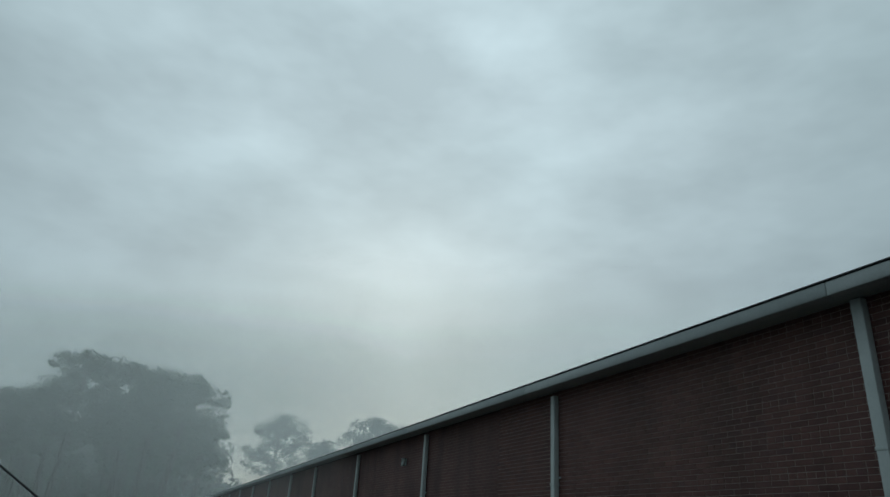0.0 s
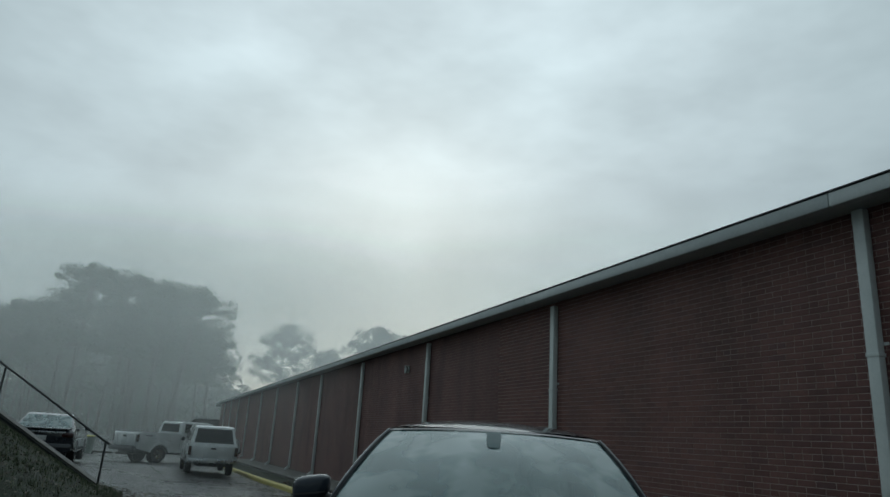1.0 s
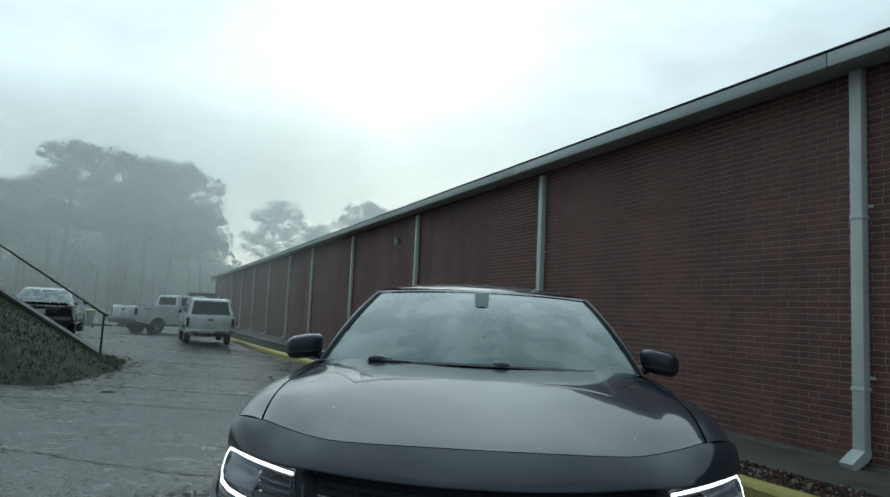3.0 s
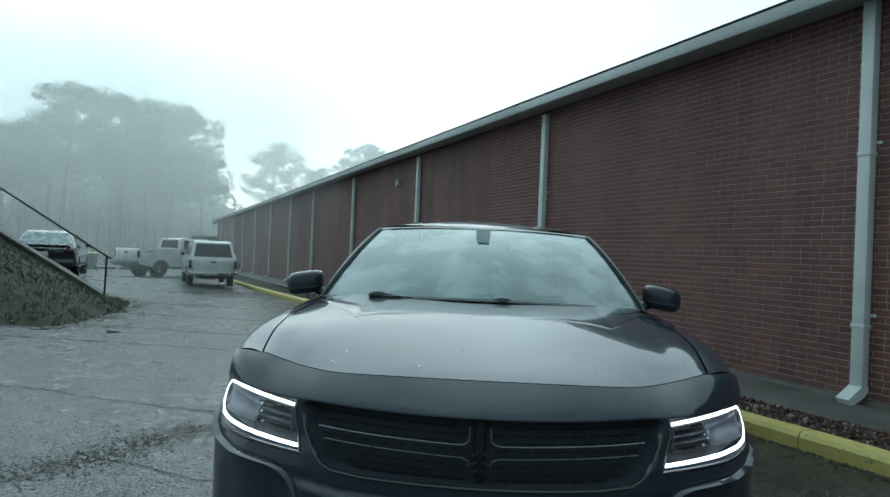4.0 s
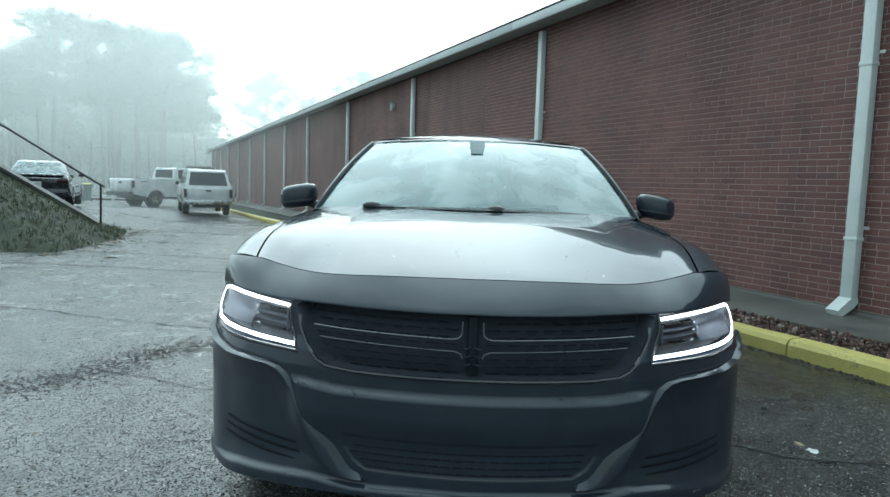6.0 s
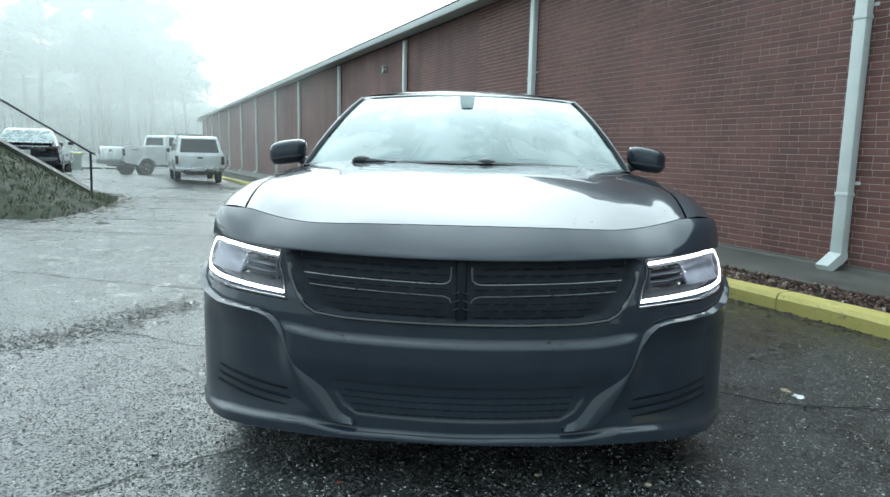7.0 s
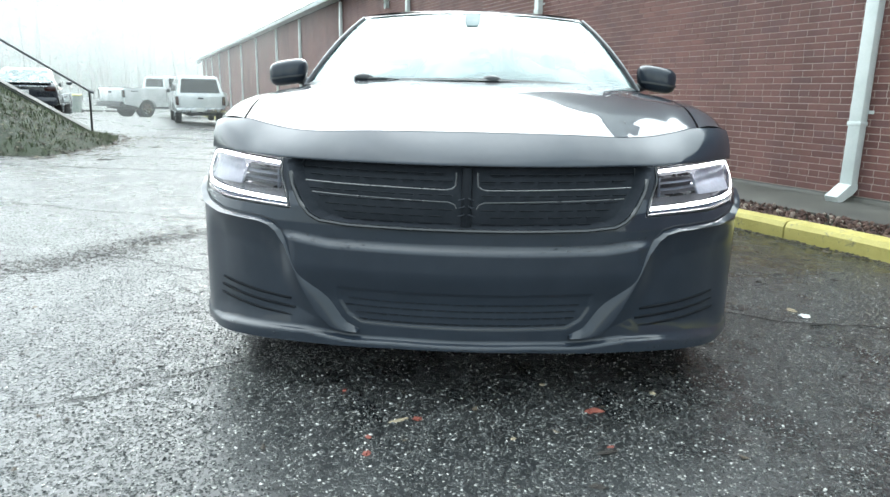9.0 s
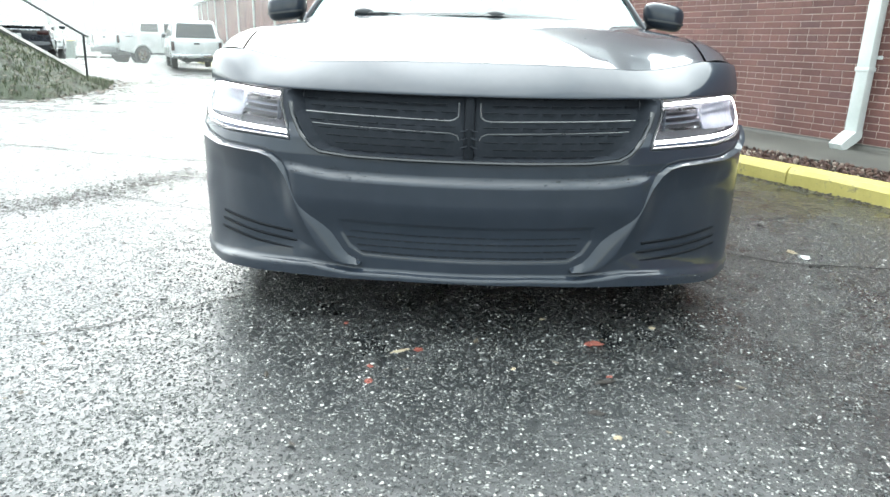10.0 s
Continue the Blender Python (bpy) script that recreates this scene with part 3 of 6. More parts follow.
LAMP = [(0.600, 0.738), (0.70, 0.743), (0.85, 0.748), (0.925, 0.744), (0.948, 0.722), (0.956, 0.685), (0.950, 0.640), (0.90, 0.612), (0.80, 0.598), (0.66, 0.596), (0.560, 0.594), (0.572, 0.635), (0.600, 0.690)]
INTAKE = [(-0.1, 0.358), (0.392, 0.358), (0.388, 0.315), (0.362, 0.276), (0.318, 0.250), (-0.1, 0.248)]
CREASE = [(0.962, 0.636), (0.935, 0.596), (0.90, 0.572), (0.82, 0.553), (0.66, 0.547), (0.620, 0.538), (0.592, 0.518), (0.564, 0.480), (0.532, 0.412), (0.508, 0.372), (0.474, 0.330), (0.440, 0.285), (0.404, 0.247), (0.372, 0.231), (0.325, 0.224)]
CREASE_W = [0.008, 0.009, 0.009, 0.009, 0.009, 0.010, 0.011, 0.012, 0.018, 0.034, 0.058, 0.070, 0.058, 0.034, 0.010]
OUTBOARD = [(1.1, 0.625), (0.90, 0.565), (0.82, 0.545), (0.66, 0.539), (0.610, 0.514), (0.576, 0.478), (0.530, 0.382), (0.482, 0.310), (0.45, 0.240), (0.55, 0.180), (0.80, 0.145), (1.1, 0.145)]


def chin_low(x):
    x = abs(x)
    return float(np.interp(x, [0, 0.2, 0.5, 0.7, 0.85, 0.93, 0.96], [0.184, 0.182, 0.166, 0.148, 0.135, 0.140, 0.160]))


def fascia_depth(x, z):
    """How deep the fascia lies behind its base surface."""
    x = abs(x)
    d = 0.065 * smooth01((poly_depth(GRILLE, x, z) + 0.004) / 0.012)
    d = max(d, 0.060 * smooth01((poly_depth(LAMP, x, z) + 0.004) / 0.010))
    d = max(d, 0.004 * smooth01((poly_depth(INTAKE, x, z) + 0.003) / 0.008))
    d = max(d, 0.060 * smooth01((z - 0.736) / 0.010) * (1 - smooth01((x - 0.60) / 0.08)))
    edge = smooth01((0.945 - x) / 0.11)
    d += 0.014 * edge * smooth01(poly_depth(OUTBOARD, x, z) / 0.09)
    # the bumper's ledge below the grille and the lip along its foot
    if x < 0.62:
        fade = smooth01((0.60 - x) / 0.08)
        d -= fade * 0.022 * smooth01((0.509 + 0.10 * max(0.0, x - 0.42) - z) / 0.026) * (1 - 0.9 * smooth01((0.43 - z) / 0.12))
    lip = chin_low(x) + float(np.interp(x, [0, 0.36, 0.5, 0.78, 0.9, 0.96], [0.020, 0.026, 0.044, 0.044, 0.036, 0.03]))
    d -= (0.021 - 0.015 * smooth01((x - 0.78) / 0.14)) * smooth01((lip - z) / 0.018 + 0.3)
    return d


def nose_point(x, z, off=0.0):
    """A place on the nose's base surface, moved off metres outwards."""
    h = 1e-3
    x = max(-0.9605, min(0.9605, x))
    dydx = (front_y(x + h, z) - front_y(x - h, z)) / (2 * h)
    n = Vector((dydx, -1, 0)).normalized()
    return Vector((x, front_y(x, z), z)) + n * off


CAR = thing("parked_sedan", pose(0, 0, 0), "wet black four-door sedan with lit white daytime running lamps", "car")


def make_front():
    # across: even steps of arc along the plan curve
    xs = np.concatenate([np.linspace(0, 0.93, 400), np.linspace(0.9302, 0.9618, 300)])
    ys = np.array([plan_y(x) for x in xs])
    arc = np.concatenate([[0], np.cumsum(np.hypot(np.diff(xs), np.diff(ys)))])
    n = 215
    half = np.interp(np.linspace(0, arc[-1], n + 1), arc, xs)
    across = np.concatenate([-half[:0:-1], half])
    nz, top = 150, 0.772
    bm = bm_new()
    rows = []
    memo = {}
    for j in range(nz + 1):
        row = []
        for x in across:
            z0 = chin_low(x)
            z = z0 + (top - z0) * j / nz
            key = (round(abs(x), 5), j)
            if key not in memo:
                memo[key] = fascia_depth(x, z)
            row.append(bm.verts.new(nose_point(x, z, -memo[key])))
        rows.append(row)
    # tuck under the chin
    rows.insert(0, [bm.verts.new(v.co + Vector((0, 0.05, -0.006))) for v in rows[0]])
    rows.insert(0, [bm.verts.new(v.co + Vector((-0.1 * v.co.x, 0.35, 0.05))) for v in rows[0]])
    for a, b in zip(rows, rows[1:]):
        for i in range(len(a) - 1):
            bm.faces.new((a[i], a[i + 1], b[i + 1], b[i]))
    ob = part("front_bumper", bm, M_PAINT, CAR, "black painted bumper with a wet ledge", angle=50)
    ob.data.materials.append(M_MATTE)
    for f in ob.data.polygons:
        x, z = abs(f.center.x), f.center.z
        if x < 0.61 and z > 0.535 and (z > 0.735 or poly_depth(GRILLE, x, z) > -0.004 or (x > 0.52 and z > 0.64)):
            f.material_index = 1


make_front()


def curve(q, xs, ys):
    """A smooth curve through points (monotone cubic)."""
    if q <= xs[0]:
        return ys[0]
    if q >= xs[-1]:
        return ys[-1]
    n = len(xs)
    sl = [(ys[i + 1] - ys[i]) / (xs[i + 1] - xs[i]) for i in range(n - 1)]
    i = next(k for k in range(n - 1) if q <= xs[k + 1])
    tang = lambda k: sl[0] if k == 0 else sl[-1] if k == n - 1 else 0.0 if sl[k - 1] * sl[k] <= 0 else 2 * sl[k - 1] * sl[k] / (sl[k - 1] + sl[k])
    h = xs[i + 1] - xs[i]
    t = (q - xs[i]) / h
    return ((2 * t ** 3 - 3 * t * t + 1) * ys[i] + (t ** 3 - 2 * t * t + t) * h * tang(i) + (3 * t * t - 2 * t ** 3) * ys[i + 1] + (t ** 3 - t * t) * h * tang(i + 1))


def shut(x):
    """The hood's front shut line: y and z."""
    x = abs(x)
    y = curve(x, [0, 0.3, 0.45, 0.53, 0.6, 0.7, 0.79, 0.88, 0.945], [0.195, 0.218, 0.262, 0.305, 0.350, 0.400, 0.447, 0.510, 0.575])
    z = curve(x, [0, 0.3, 0.45, 0.53, 0.6, 0.7, 0.79, 0.88, 0.945], [0.834, 0.831, 0.825, 0.822, 0.824, 0.838, 0.853, 0.852, 0.838])
    return float(y), float(z)


def make_nose():
    bm = bm_new()

    def f(u, v):
        x = -0.932 + 1.864 * u
        ys, zs = shut(x)
        zl = float(curve(abs(x), [0, 0.55, 0.62, 0.75, 0.9, 0.95], [0.747, 0.744, 0.743, 0.746, 0.748, 0.742]))
        back = 1 - smooth01((abs(x) - 0.52) / 0.18)
        zl -= 0.006 * back
        # the brow stands a little proud of the lamp at the car's corner
        r = min(abs(x) / 0.962, 1.0) ** 8
        yl = front_y(x, zl) - 0.032 + 0.047 * back - 0.045 * (1 - (1 - r) ** 0.5)
        ys, zs = ys - 0.003, zs - 0.001
        if v > 0.88:
            k = (v - 0.88) / 0.12
            return (x, yl + 0.085 * k, zl - 0.004 * k)
        w = v / 0.88
        dy, dz = ys - yl, zs - zl
        o = smooth01((abs(x) - 0.70) / 0.20)
        p = ((ys, zs), (ys - (0.40 + 0.14 * o) * dy, zs - (0.31 - 0.10 * o) * dz), (yl + (0.20 - 0.09 * o) * dy, zl + (0.34 + 0.12 * o) * dz), (yl, zl))
        b = ((1 - w) ** 3, 3 * w * (1 - w) ** 2, 3 * w * w * (1 - w), w ** 3)
        return (x, sum(k * q[0] for k, q in zip(b, p)), sum(k * q[1] for k, q in zip(b, p)))

    sheet(bm, f, 150, 26)
    part("nose_panel", bm, M_PAINT, CAR, angle=60)


make_nose()


def hood_edge(y):
    return curve(y, [0.18, 0.445, 0.6, 0.8, 1.1, 1.5, 1.7], [0.70, 0.792, 0.815, 0.832, 0.850, 0.850, 0.85])


def hood_z(x, y):
    a = abs(x)
    zc = curve(y, [0.19, 0.26, 0.4, 0.6, 0.8, 0.95, 1.15, 1.3, 1.6], [0.834, 0.850, 0.8775, 0.914, 0.949, 0.9735, 1.003, 1.022, 1.060])
    ze = curve(y, [0.18, 0.445, 0.6, 0.8, 1.1, 1.5, 1.7], [0.80, 0.853, 0.884, 0.914, 0.942, 0.968, 0.975])
    e = hood_edge(max(y, 0.445))
    t = min(a / e, 1.0)
    z = zc + (ze - zc) * (t ** 3.4)
    # the hood flattens behind a line across its rear, which dips to a point each side
    line = float(np.interp(a, [0, 0.30, 0.44, 0.535, 0.58, 0.68, 0.80], [0.955, 0.945, 0.92, 0.865, 0.95, 1.12, 1.30]))
    inner = smooth01((0.74 - a) / 0.34)
    over = max(0.0, y - line)
    z -= 0.050 * inner * (over - 0.03 * (1 - math.exp(-over / 0.03)))
    z -= 0.0035 * math.exp(-((y - line) / 0.007) ** 2) * smooth01((a - 0.10) / 0.3) * smooth01((0.75 - a) / 0.1)
    z -= 0.003 * smooth01((y - 0.84) / 0.10) * math.exp(-((a - 0.55) / 0.020) ** 2)
    # a low ridge runs forward along each side of the bulge
    z += 0.0042 * smooth01((y - 0.25) / 0.6) * smooth01((a - 0.05) / 0.3) * smooth01((0.74 - a) / 0.16)
    # outboard it turns up again towards the fender
    z += 0.010 * smooth01((a - 0.67) / 0.17) * smooth01((1.25 - y) / 0.5) * smooth01((y - 0.50) / 0.22)
    return z


def cowl_y(x):
    return 1.315 + 0.27 * (abs(x) / 0.8) ** 2


def make_hood():
    def f(u, v):
        x = (-1 + 2 * u) * 0.85
        x = max(-0.85, min(0.85, x))
        y0 = shut(min(abs(x), 0.79))[0] + 0.003
        y = y0 + (cowl_y(x) - 0.03 - y0) * v
        e = hood_edge(y) - 0.004
        xx = x / 0.85 * e
        y0 = shut(min(abs(xx), 0.79))[0] + 0.003
        y = y0 + (cowl_y(xx) - 0.03 - y0) * v
        return xx, y

    bm = bm_new()

    def top(u, v):
        x, y = f(u, v)
        y0, zs = shut(min(abs(x), 0.79))
        return (x, y, hood_z(x, y) + (zs - hood_z(x, y0)) * (1 - v) ** 4)

    sheet(bm, top, 170, 230)
    # turned-down edge
    r = bmesh.ops.extrude_edge_only(bm, edges=[e for e in bm.edges if e.is_boundary])
    vs = [g for g in r["geom"] if isinstance(g, bmesh.types.BMVert)]
    bmesh.ops.translate(bm, verts=vs, vec=(0, 0, -0.02))
    hood = part("hood", bm, M_PAINT, CAR, "black hood beaded with dew and drops", angle=30)
    # beads of water
    bm = bm_new()
    rnd = random.Random(5)
    for i in range(120):
        x, y = rnd.uniform(-0.76, 0.76), rnd.uniform(0.22, 1.28)
        if i < 45:
            x, y = rnd.choice((-1, 1)) * rnd.uniform(0.4, 0.75), rnd.uniform(1.0, 1.3)
        y = max(y, shut(min(abs(x), 0.79))[0] + 0.02)
        if abs(x) > hood_edge(y) - 0.03:
            continue
        s = rnd.uniform(0.0016, 0.0042) * (1.35 if i % 9 == 0 else 1)
        bmesh.ops.create_icosphere(bm, subdivisions=1, radius=1, matrix=Matrix.Translation((x, y, hood_z(x, y) + 0.0006)) @ Matrix.Diagonal((s, s * rnd.uniform(0.8, 1.5), s * 0.5, 1)))
    tagged(part("water_drops", bm, M_WATER, hood, "clear beads of water"), kind="stuff")


make_hood()

WHEELS = ((0.97, 0.345), (4.02, 0.345))
SIDE_Y = [0.56, 0.75, 1.1, 1.62, 2.2, 2.9, 3.6, 4.1, 4.6, 4.92]


def side_point(y, v, sign):
    """The car's flank from its top edge (v = 0) to the sill (v = 1)."""
    if y < 1.62:
        e = hood_edge(max(y, 0.445)) + 0.004
        zt = hood_z(e, max(y, 0.445))
    else:
        e = float(np.interp(y, [1.62, 1.9, 2.6, 3.6, 4.2, 4.92], [0.860, 0.885, 0.895, 0.885, 0.86, 0.80]))
        zt = float(np.interp(y, [1.62, 2.2, 3.0, 3.7, 4.3, 4.92], [0.972, 0.985, 1.005, 1.035, 1.055, 1.03]))
    tail = float(np.interp(y, [0, 4.0, 4.5, 4.92], [0, 0, 0.025, 0.12]))
    front = float(np.interp(y, [0.45, 0.56, 0.62, 0.8, 1.0], [0.034, 0.028, 0.020, 0.006, 0.0]))
    w = 0.962 - tail - front
    flare = 0.010 * max(math.exp(-((y - 0.97) / 0.32) ** 2), math.exp(-((y - 4.02) / 0.34) ** 2))
    px = [e, e + 0.45 * (w - e), w - 0.016, w, w - 0.006 + flare, w - 0.014, w - 0.012 + flare, w - 0.03, w - 0.05, w - 0.10]
    pz = [zt, zt - 0.006, zt - 0.034, zt - 0.10, 0.72, 0.60, 0.48, 0.34, 0.25, 0.20]
    q = v * 9
    i = min(int(q), 8)
    t = q - i
    # smooth interpolation through the section's points
    g = lambda a: (lambda p0, p1, p2, p3: 0.5 * (2 * p1 + (p2 - p0) * t + (2 * p0 - 5 * p1 + 4 * p2 - p3) * t * t + (3 * p1 - p0 - 3 * p2 + p3) * t ** 3))(
        a[max(i - 1, 0)], a[i], a[i + 1], a[min(i + 2, 9)])
    return Vector((sign * g(px), y, g(pz)))


def make_sides():
    panels = (("front_fender", 0.446, 1.615), ("front_door", 1.625, 2.735), ("rear_door", 2.745, 3.60), ("rear_quarter", 3.61, 4.92))
    for sign in (-1, 1):
        for name, a, b in panels:
            bm = bm_new()
            nu = int((b - a) / 0.028)
            lead = lambda v: float(np.interp(v * 9, [0, 1, 2, 3, 4, 5, 6, 7, 9], [0.0, 0.050, 0.097, 0.144, 0.176, 0.105, 0.043, 0.036, 0.036])) if name == "front_fender" else 0.0
            sheet(bm, lambda u, v: side_point(a + lead(v) + (b - a - lead(v)) * u, v, sign), nu, 34)
            kill = [f for f in bm.faces if any(math.hypot(f.calc_center_median().y - wy, f.calc_center_median().z - wz) < 0.385 for wy, wz in WHEELS)]
            bmesh.ops.delete(bm, geom=kill, context="FACES")
            ob = part(name, bm, M_PAINT, CAR, angle=50)
            if "door" in name:
                bm = box(bm_new(), (sign * 0.957, b - 0.16, 0.83), (0.028, 0.20, 0.032), 0.010)
                part("door_handle", bm, M_PAINT, ob)
        for wy, wz in WHEELS:
            bm = bm_new()
            pts = []
            for k in range(29):
                a = radians(-22 + 224 * k / 28)
                y, z = wy + 0.383 * math.cos(a), wz + 0.383 * math.sin(a)
                x = 0.935 if z < 0.6 else 0.94
                pts.append((sign * x, y, z))
            tube(bm, pts, 0.016, 8)
            part("arch_lip", bm, M_PAINT, CAR)
            bm = bm_new()
            sheet(bm, lambda u, v: (sign * (0.93 - 0.34 * v), wy + 0.385 * math.cos(radians(-25 + 230 * u)), wz + 0.385 * math.sin(radians(-25 + 230 * u))), 24, 3)
            part("wheel_well", bm, M_BLACK, CAR)


make_sides()


def make_wheel(sign, wy):
    cx = sign * 0.825
    bm = bm_new()
    prof = [(-0.115, 0.235), (-0.122, 0.27), (-0.120, 0.315), (-0.105, 0.340), (-0.06, 0.347), (0.06, 0.347), (0.105, 0.340), (0.120, 0.315), (0.122, 0.27), (0.115, 0.235)]
    sheet(bm, lambda u, v: (cx + prof[round(v * 9)][0], wy + prof[round(v * 9)][1] * math.cos(2 * math.pi * u), 0.347 + prof[round(v * 9)][1] * math.sin(2 * math.pi * u)), 48, 9, closed=True)
    wheel = part("wheel", bm, M_RUBBER, CAR, "black rubber tyre on a grey alloy rim")
    bm = bm_new()
    rim = [(0.115, 0.236), (0.100, 0.225), (0.02, 0.215), (-0.10, 0.222), (-0.115, 0.236)]
    sheet(bm, lambda u, v: (cx + sign * rim[round(v * 4)][0], wy + rim[round(v * 4)][1] * math.cos(2 * math.pi * u), 0.347 + rim[round(v * 4)][1] * math.sin(2 * math.pi * u)), 40, 4, closed=True)
    bmesh.ops.create_cone(bm, cap_ends=True, segments=24, radius1=0.06, radius2=0.045, depth=0.05, matrix=Matrix.Translation((cx + sign * 0.075, wy, 0.347)) @ pose(0, 0, 0, 0, 90 * sign, 0))
    for k in range(5):
        a = 2 * math.pi * k / 5 + 0.3
        box(bm, (0, 0.135, 0), (0.035, 0.19, 0.055), 0.008, Matrix.Translation((cx + sign * 0.075, wy, 0.347)) @ Matrix.Rotation(a, 4, "X"))
    part("rim", bm, M_ALLOY, wheel)


for sign in (-1, 1):
    for wy, _z in WHEELS:
        make_wheel(sign, wy)


def screen_pt(u, v):
    """The windscreen, from the cowl (v = 0) to the roof (v = 1)."""
    s = 2 * u - 1
    bx, tx = 0.846 * s, 0.636 * s
    b = Vector((bx, 1.335 + 0.27 * s * s, 1.012 - 0.030 * s * s))
    t = Vector((tx, 2.125 + 0.135 * s * s, 1.402 - 0.022 * s * s))
    p = b.lerp(t, v)
    return p + Vector((0, -0.30, 0.64)) * 0.055 * 4 * v * (1 - v) * (1 - 0.3 * s * s)


def roof_pt(u, v):
    s = 2 * u - 1
    y0 = 2.135 + 0.135 * s * s
    y = y0 + (3.60 - 0.06 * s * s - y0) * v
    w = float(np.interp(y, [2.1, 2.6, 3.2, 3.6], [0.615, 0.645, 0.645, 0.615]))
    zc = curve(y, [2.12, 2.25, 2.45, 2.77, 3.1, 3.4, 3.62], [1.406, 1.430, 1.455, 1.474, 1.470, 1.446, 1.408])
    return Vector((s * w, y, zc - 0.050 * s ** 2 * (0.45 + 0.55 * smooth01((y - 2.1) / 0.5)) - 0.012 * abs(s) ** 8))


def rail(y):
    """The roof's side rail: half width and height along the car."""
    return (float(np.interp(y, [2.27, 2.6, 3.2, 3.6], [0.630, 0.655, 0.655, 0.625])), float(np.interp(y, [2.27, 2.6, 2.9, 3.2, 3.6], [1.386, 1.412, 1.418, 1.408, 1.355])))


def make_cabin():
    bm = bm_new()
    sheet(bm, screen_pt, 40, 20)
    ws = part("windscreen", bm, M_DEWCLOUD, CAR, "windscreen misted with dew, cloud reflections painted into its colour", angle=80)
    # black border of the screen
    for v0, v1, u0, u1, nm in ((-0.004, 0.012, 0, 1, "lower_seal"), (0.972, 1.004, 0, 1, "upper_seal"), (0, 1, -0.006, 0.012, "side_seal"), (0, 1, 0.988, 1.006, "side_seal")):
        bm = bm_new()
        sheet(bm, lambda u, v: screen_pt(u0 + (u1 - u0) * u, v0 + (v1 - v0) * v) + Vector((0, -0.003, 0.005)), 30 if u1 - u0 > 0.5 else 2, 2 if u1 - u0 > 0.5 else 20)
        part(nm, bm, M_SHADEBLACK if nm == "side_seal" else M_GLOSSBLACK, ws)
    bm = bm_new()
    sheet(bm, lambda u, v: screen_pt(0.468 + 0.064 * (u - 0.5) * (1 - 0.35 * (1 - v) ** 3) + 0.032, 0.67 + 0.295 * v) + Vector((0, -0.002, 0.004)), 8, 8)
    part("sensor_patch", bm, M_FRIT, ws, "dark dewed patch behind the mirror")
    bm = bm_new()
    sheet(bm, roof_pt, 40, 40)
    part("roof", bm, M_PAINT, CAR, angle=60)
    # rear screen
    bm = bm_new()
    sheet(bm, lambda u, v: Vector(((2 * u - 1) * (0.60 + 0.10 * v), 3.60 - 0.05 * (2 * u - 1) ** 2 + 0.68 * v, 1.405 - 0.040 * (2 * u - 1) ** 2 - 0.30 * v - 0.04 * v * v + 0.02 * math.sin(math.pi * v))), 24, 12)
    part("rear_screen", bm, M_TINT, CAR)
    for sign in (-1, 1):
        # front pillar: from the fender's end to the roof rail
        bm = bm_new()

        def pil(u, v):
            inner = screen_pt(1.0, v)
            base, tip = Vector((0.868, 1.62, 0.972)), Vector((0.655, 2.285, 1.388))
            outer = base.lerp(tip, v) + Vector((0.012, -0.01, 0.022)) * 4 * v * (1 - v)
            p = inner.lerp(outer, u) + Vector((0.004, -0.008, 0.006)) * math.sin(math.pi * min(u * 1.2, 1))
            return Vector((sign * p.x, p.y, p.z))

        sheet(bm, pil, 8, 24)
        part("front_pillar", bm, M_PAINT, CAR, angle=60)
        # roof rail
        bm = bm_new()
        def railp(u, v):
            y = 2.27 + 1.30 * u
            rw, rz = rail(y)
            e = roof_pt(1.0, (y - 2.27) / 1.27)
            a = Vector((e.x, y, e.z))
            o = Vector((rw + 0.012, y, rz - 0.03))
            p = a.lerp(o, v) + Vector((0.012, 0, 0.006)) * math.sin(math.pi * v)
            return Vector((sign * p.x, p.y, p.z))
        sheet(bm, railp, 24, 6)
        part("roof_rail", bm, M_PAINT, CAR, angle=60)
        # side windows, split by the middle pillar
        def glass(y0, y1, name, mat, proud=0.0):
            bm = bm_new()

            def g(u, v):
                y = y0 + (y1 - y0) * u
                lo = side_point(y, 0.0, 1)
                if y < 2.285:
                    k = (y - 1.60) / 0.685
                    hi = Vector((0.872, 1.60, 0.972)).lerp(Vector((0.652, 2.285, 1.388)), k)
                elif y > 3.55:
                    k = (y - 3.55) / 0.75
                    hi = Vector((0.64, y, 1.335)).lerp(Vector((0.86, y, 1.055)), min(k, 1))
                else:
                    rw, rz = rail(y)
                    hi = Vector((rw + 0.012, y, rz - 0.03))
                p = lo.lerp(hi, v) + Vector((0.03 * math.sin(math.pi * v) * min(1, (hi.z - lo.z) / 0.3) + proud, 0, 0))
                return Vector((sign * p.x, p.y, p.z))

            sheet(bm, g, max(4, int((y1 - y0) * 20)), 10)
            part(name, bm, mat, CAR)

        glass(1.66, 2.70, "front_window", M_TINT)
        glass(2.70, 2.80, "middle_pillar", M_GLOSSBLACK, 0.004)
        glass(2.80, 3.72, "rear_window", M_TINT)
        glass(3.72, 4.30, "rear_pillar", M_PAINT)
    # deck and tail
    bm = bm_new()
    sheet(bm, lambda u, v: Vector(((2 * u - 1) * float(np.interp(v, [0, 0.5, 1], [0.86, 0.84, 0.79])), 4.24 + 0.70 * v, 1.055 + 0.03 * (1 - (2 * u - 1) ** 2) - 0.02 * v)), 30, 12)
    part("trunk_lid", bm, M_PAINT, CAR)
    bm = bm_new()
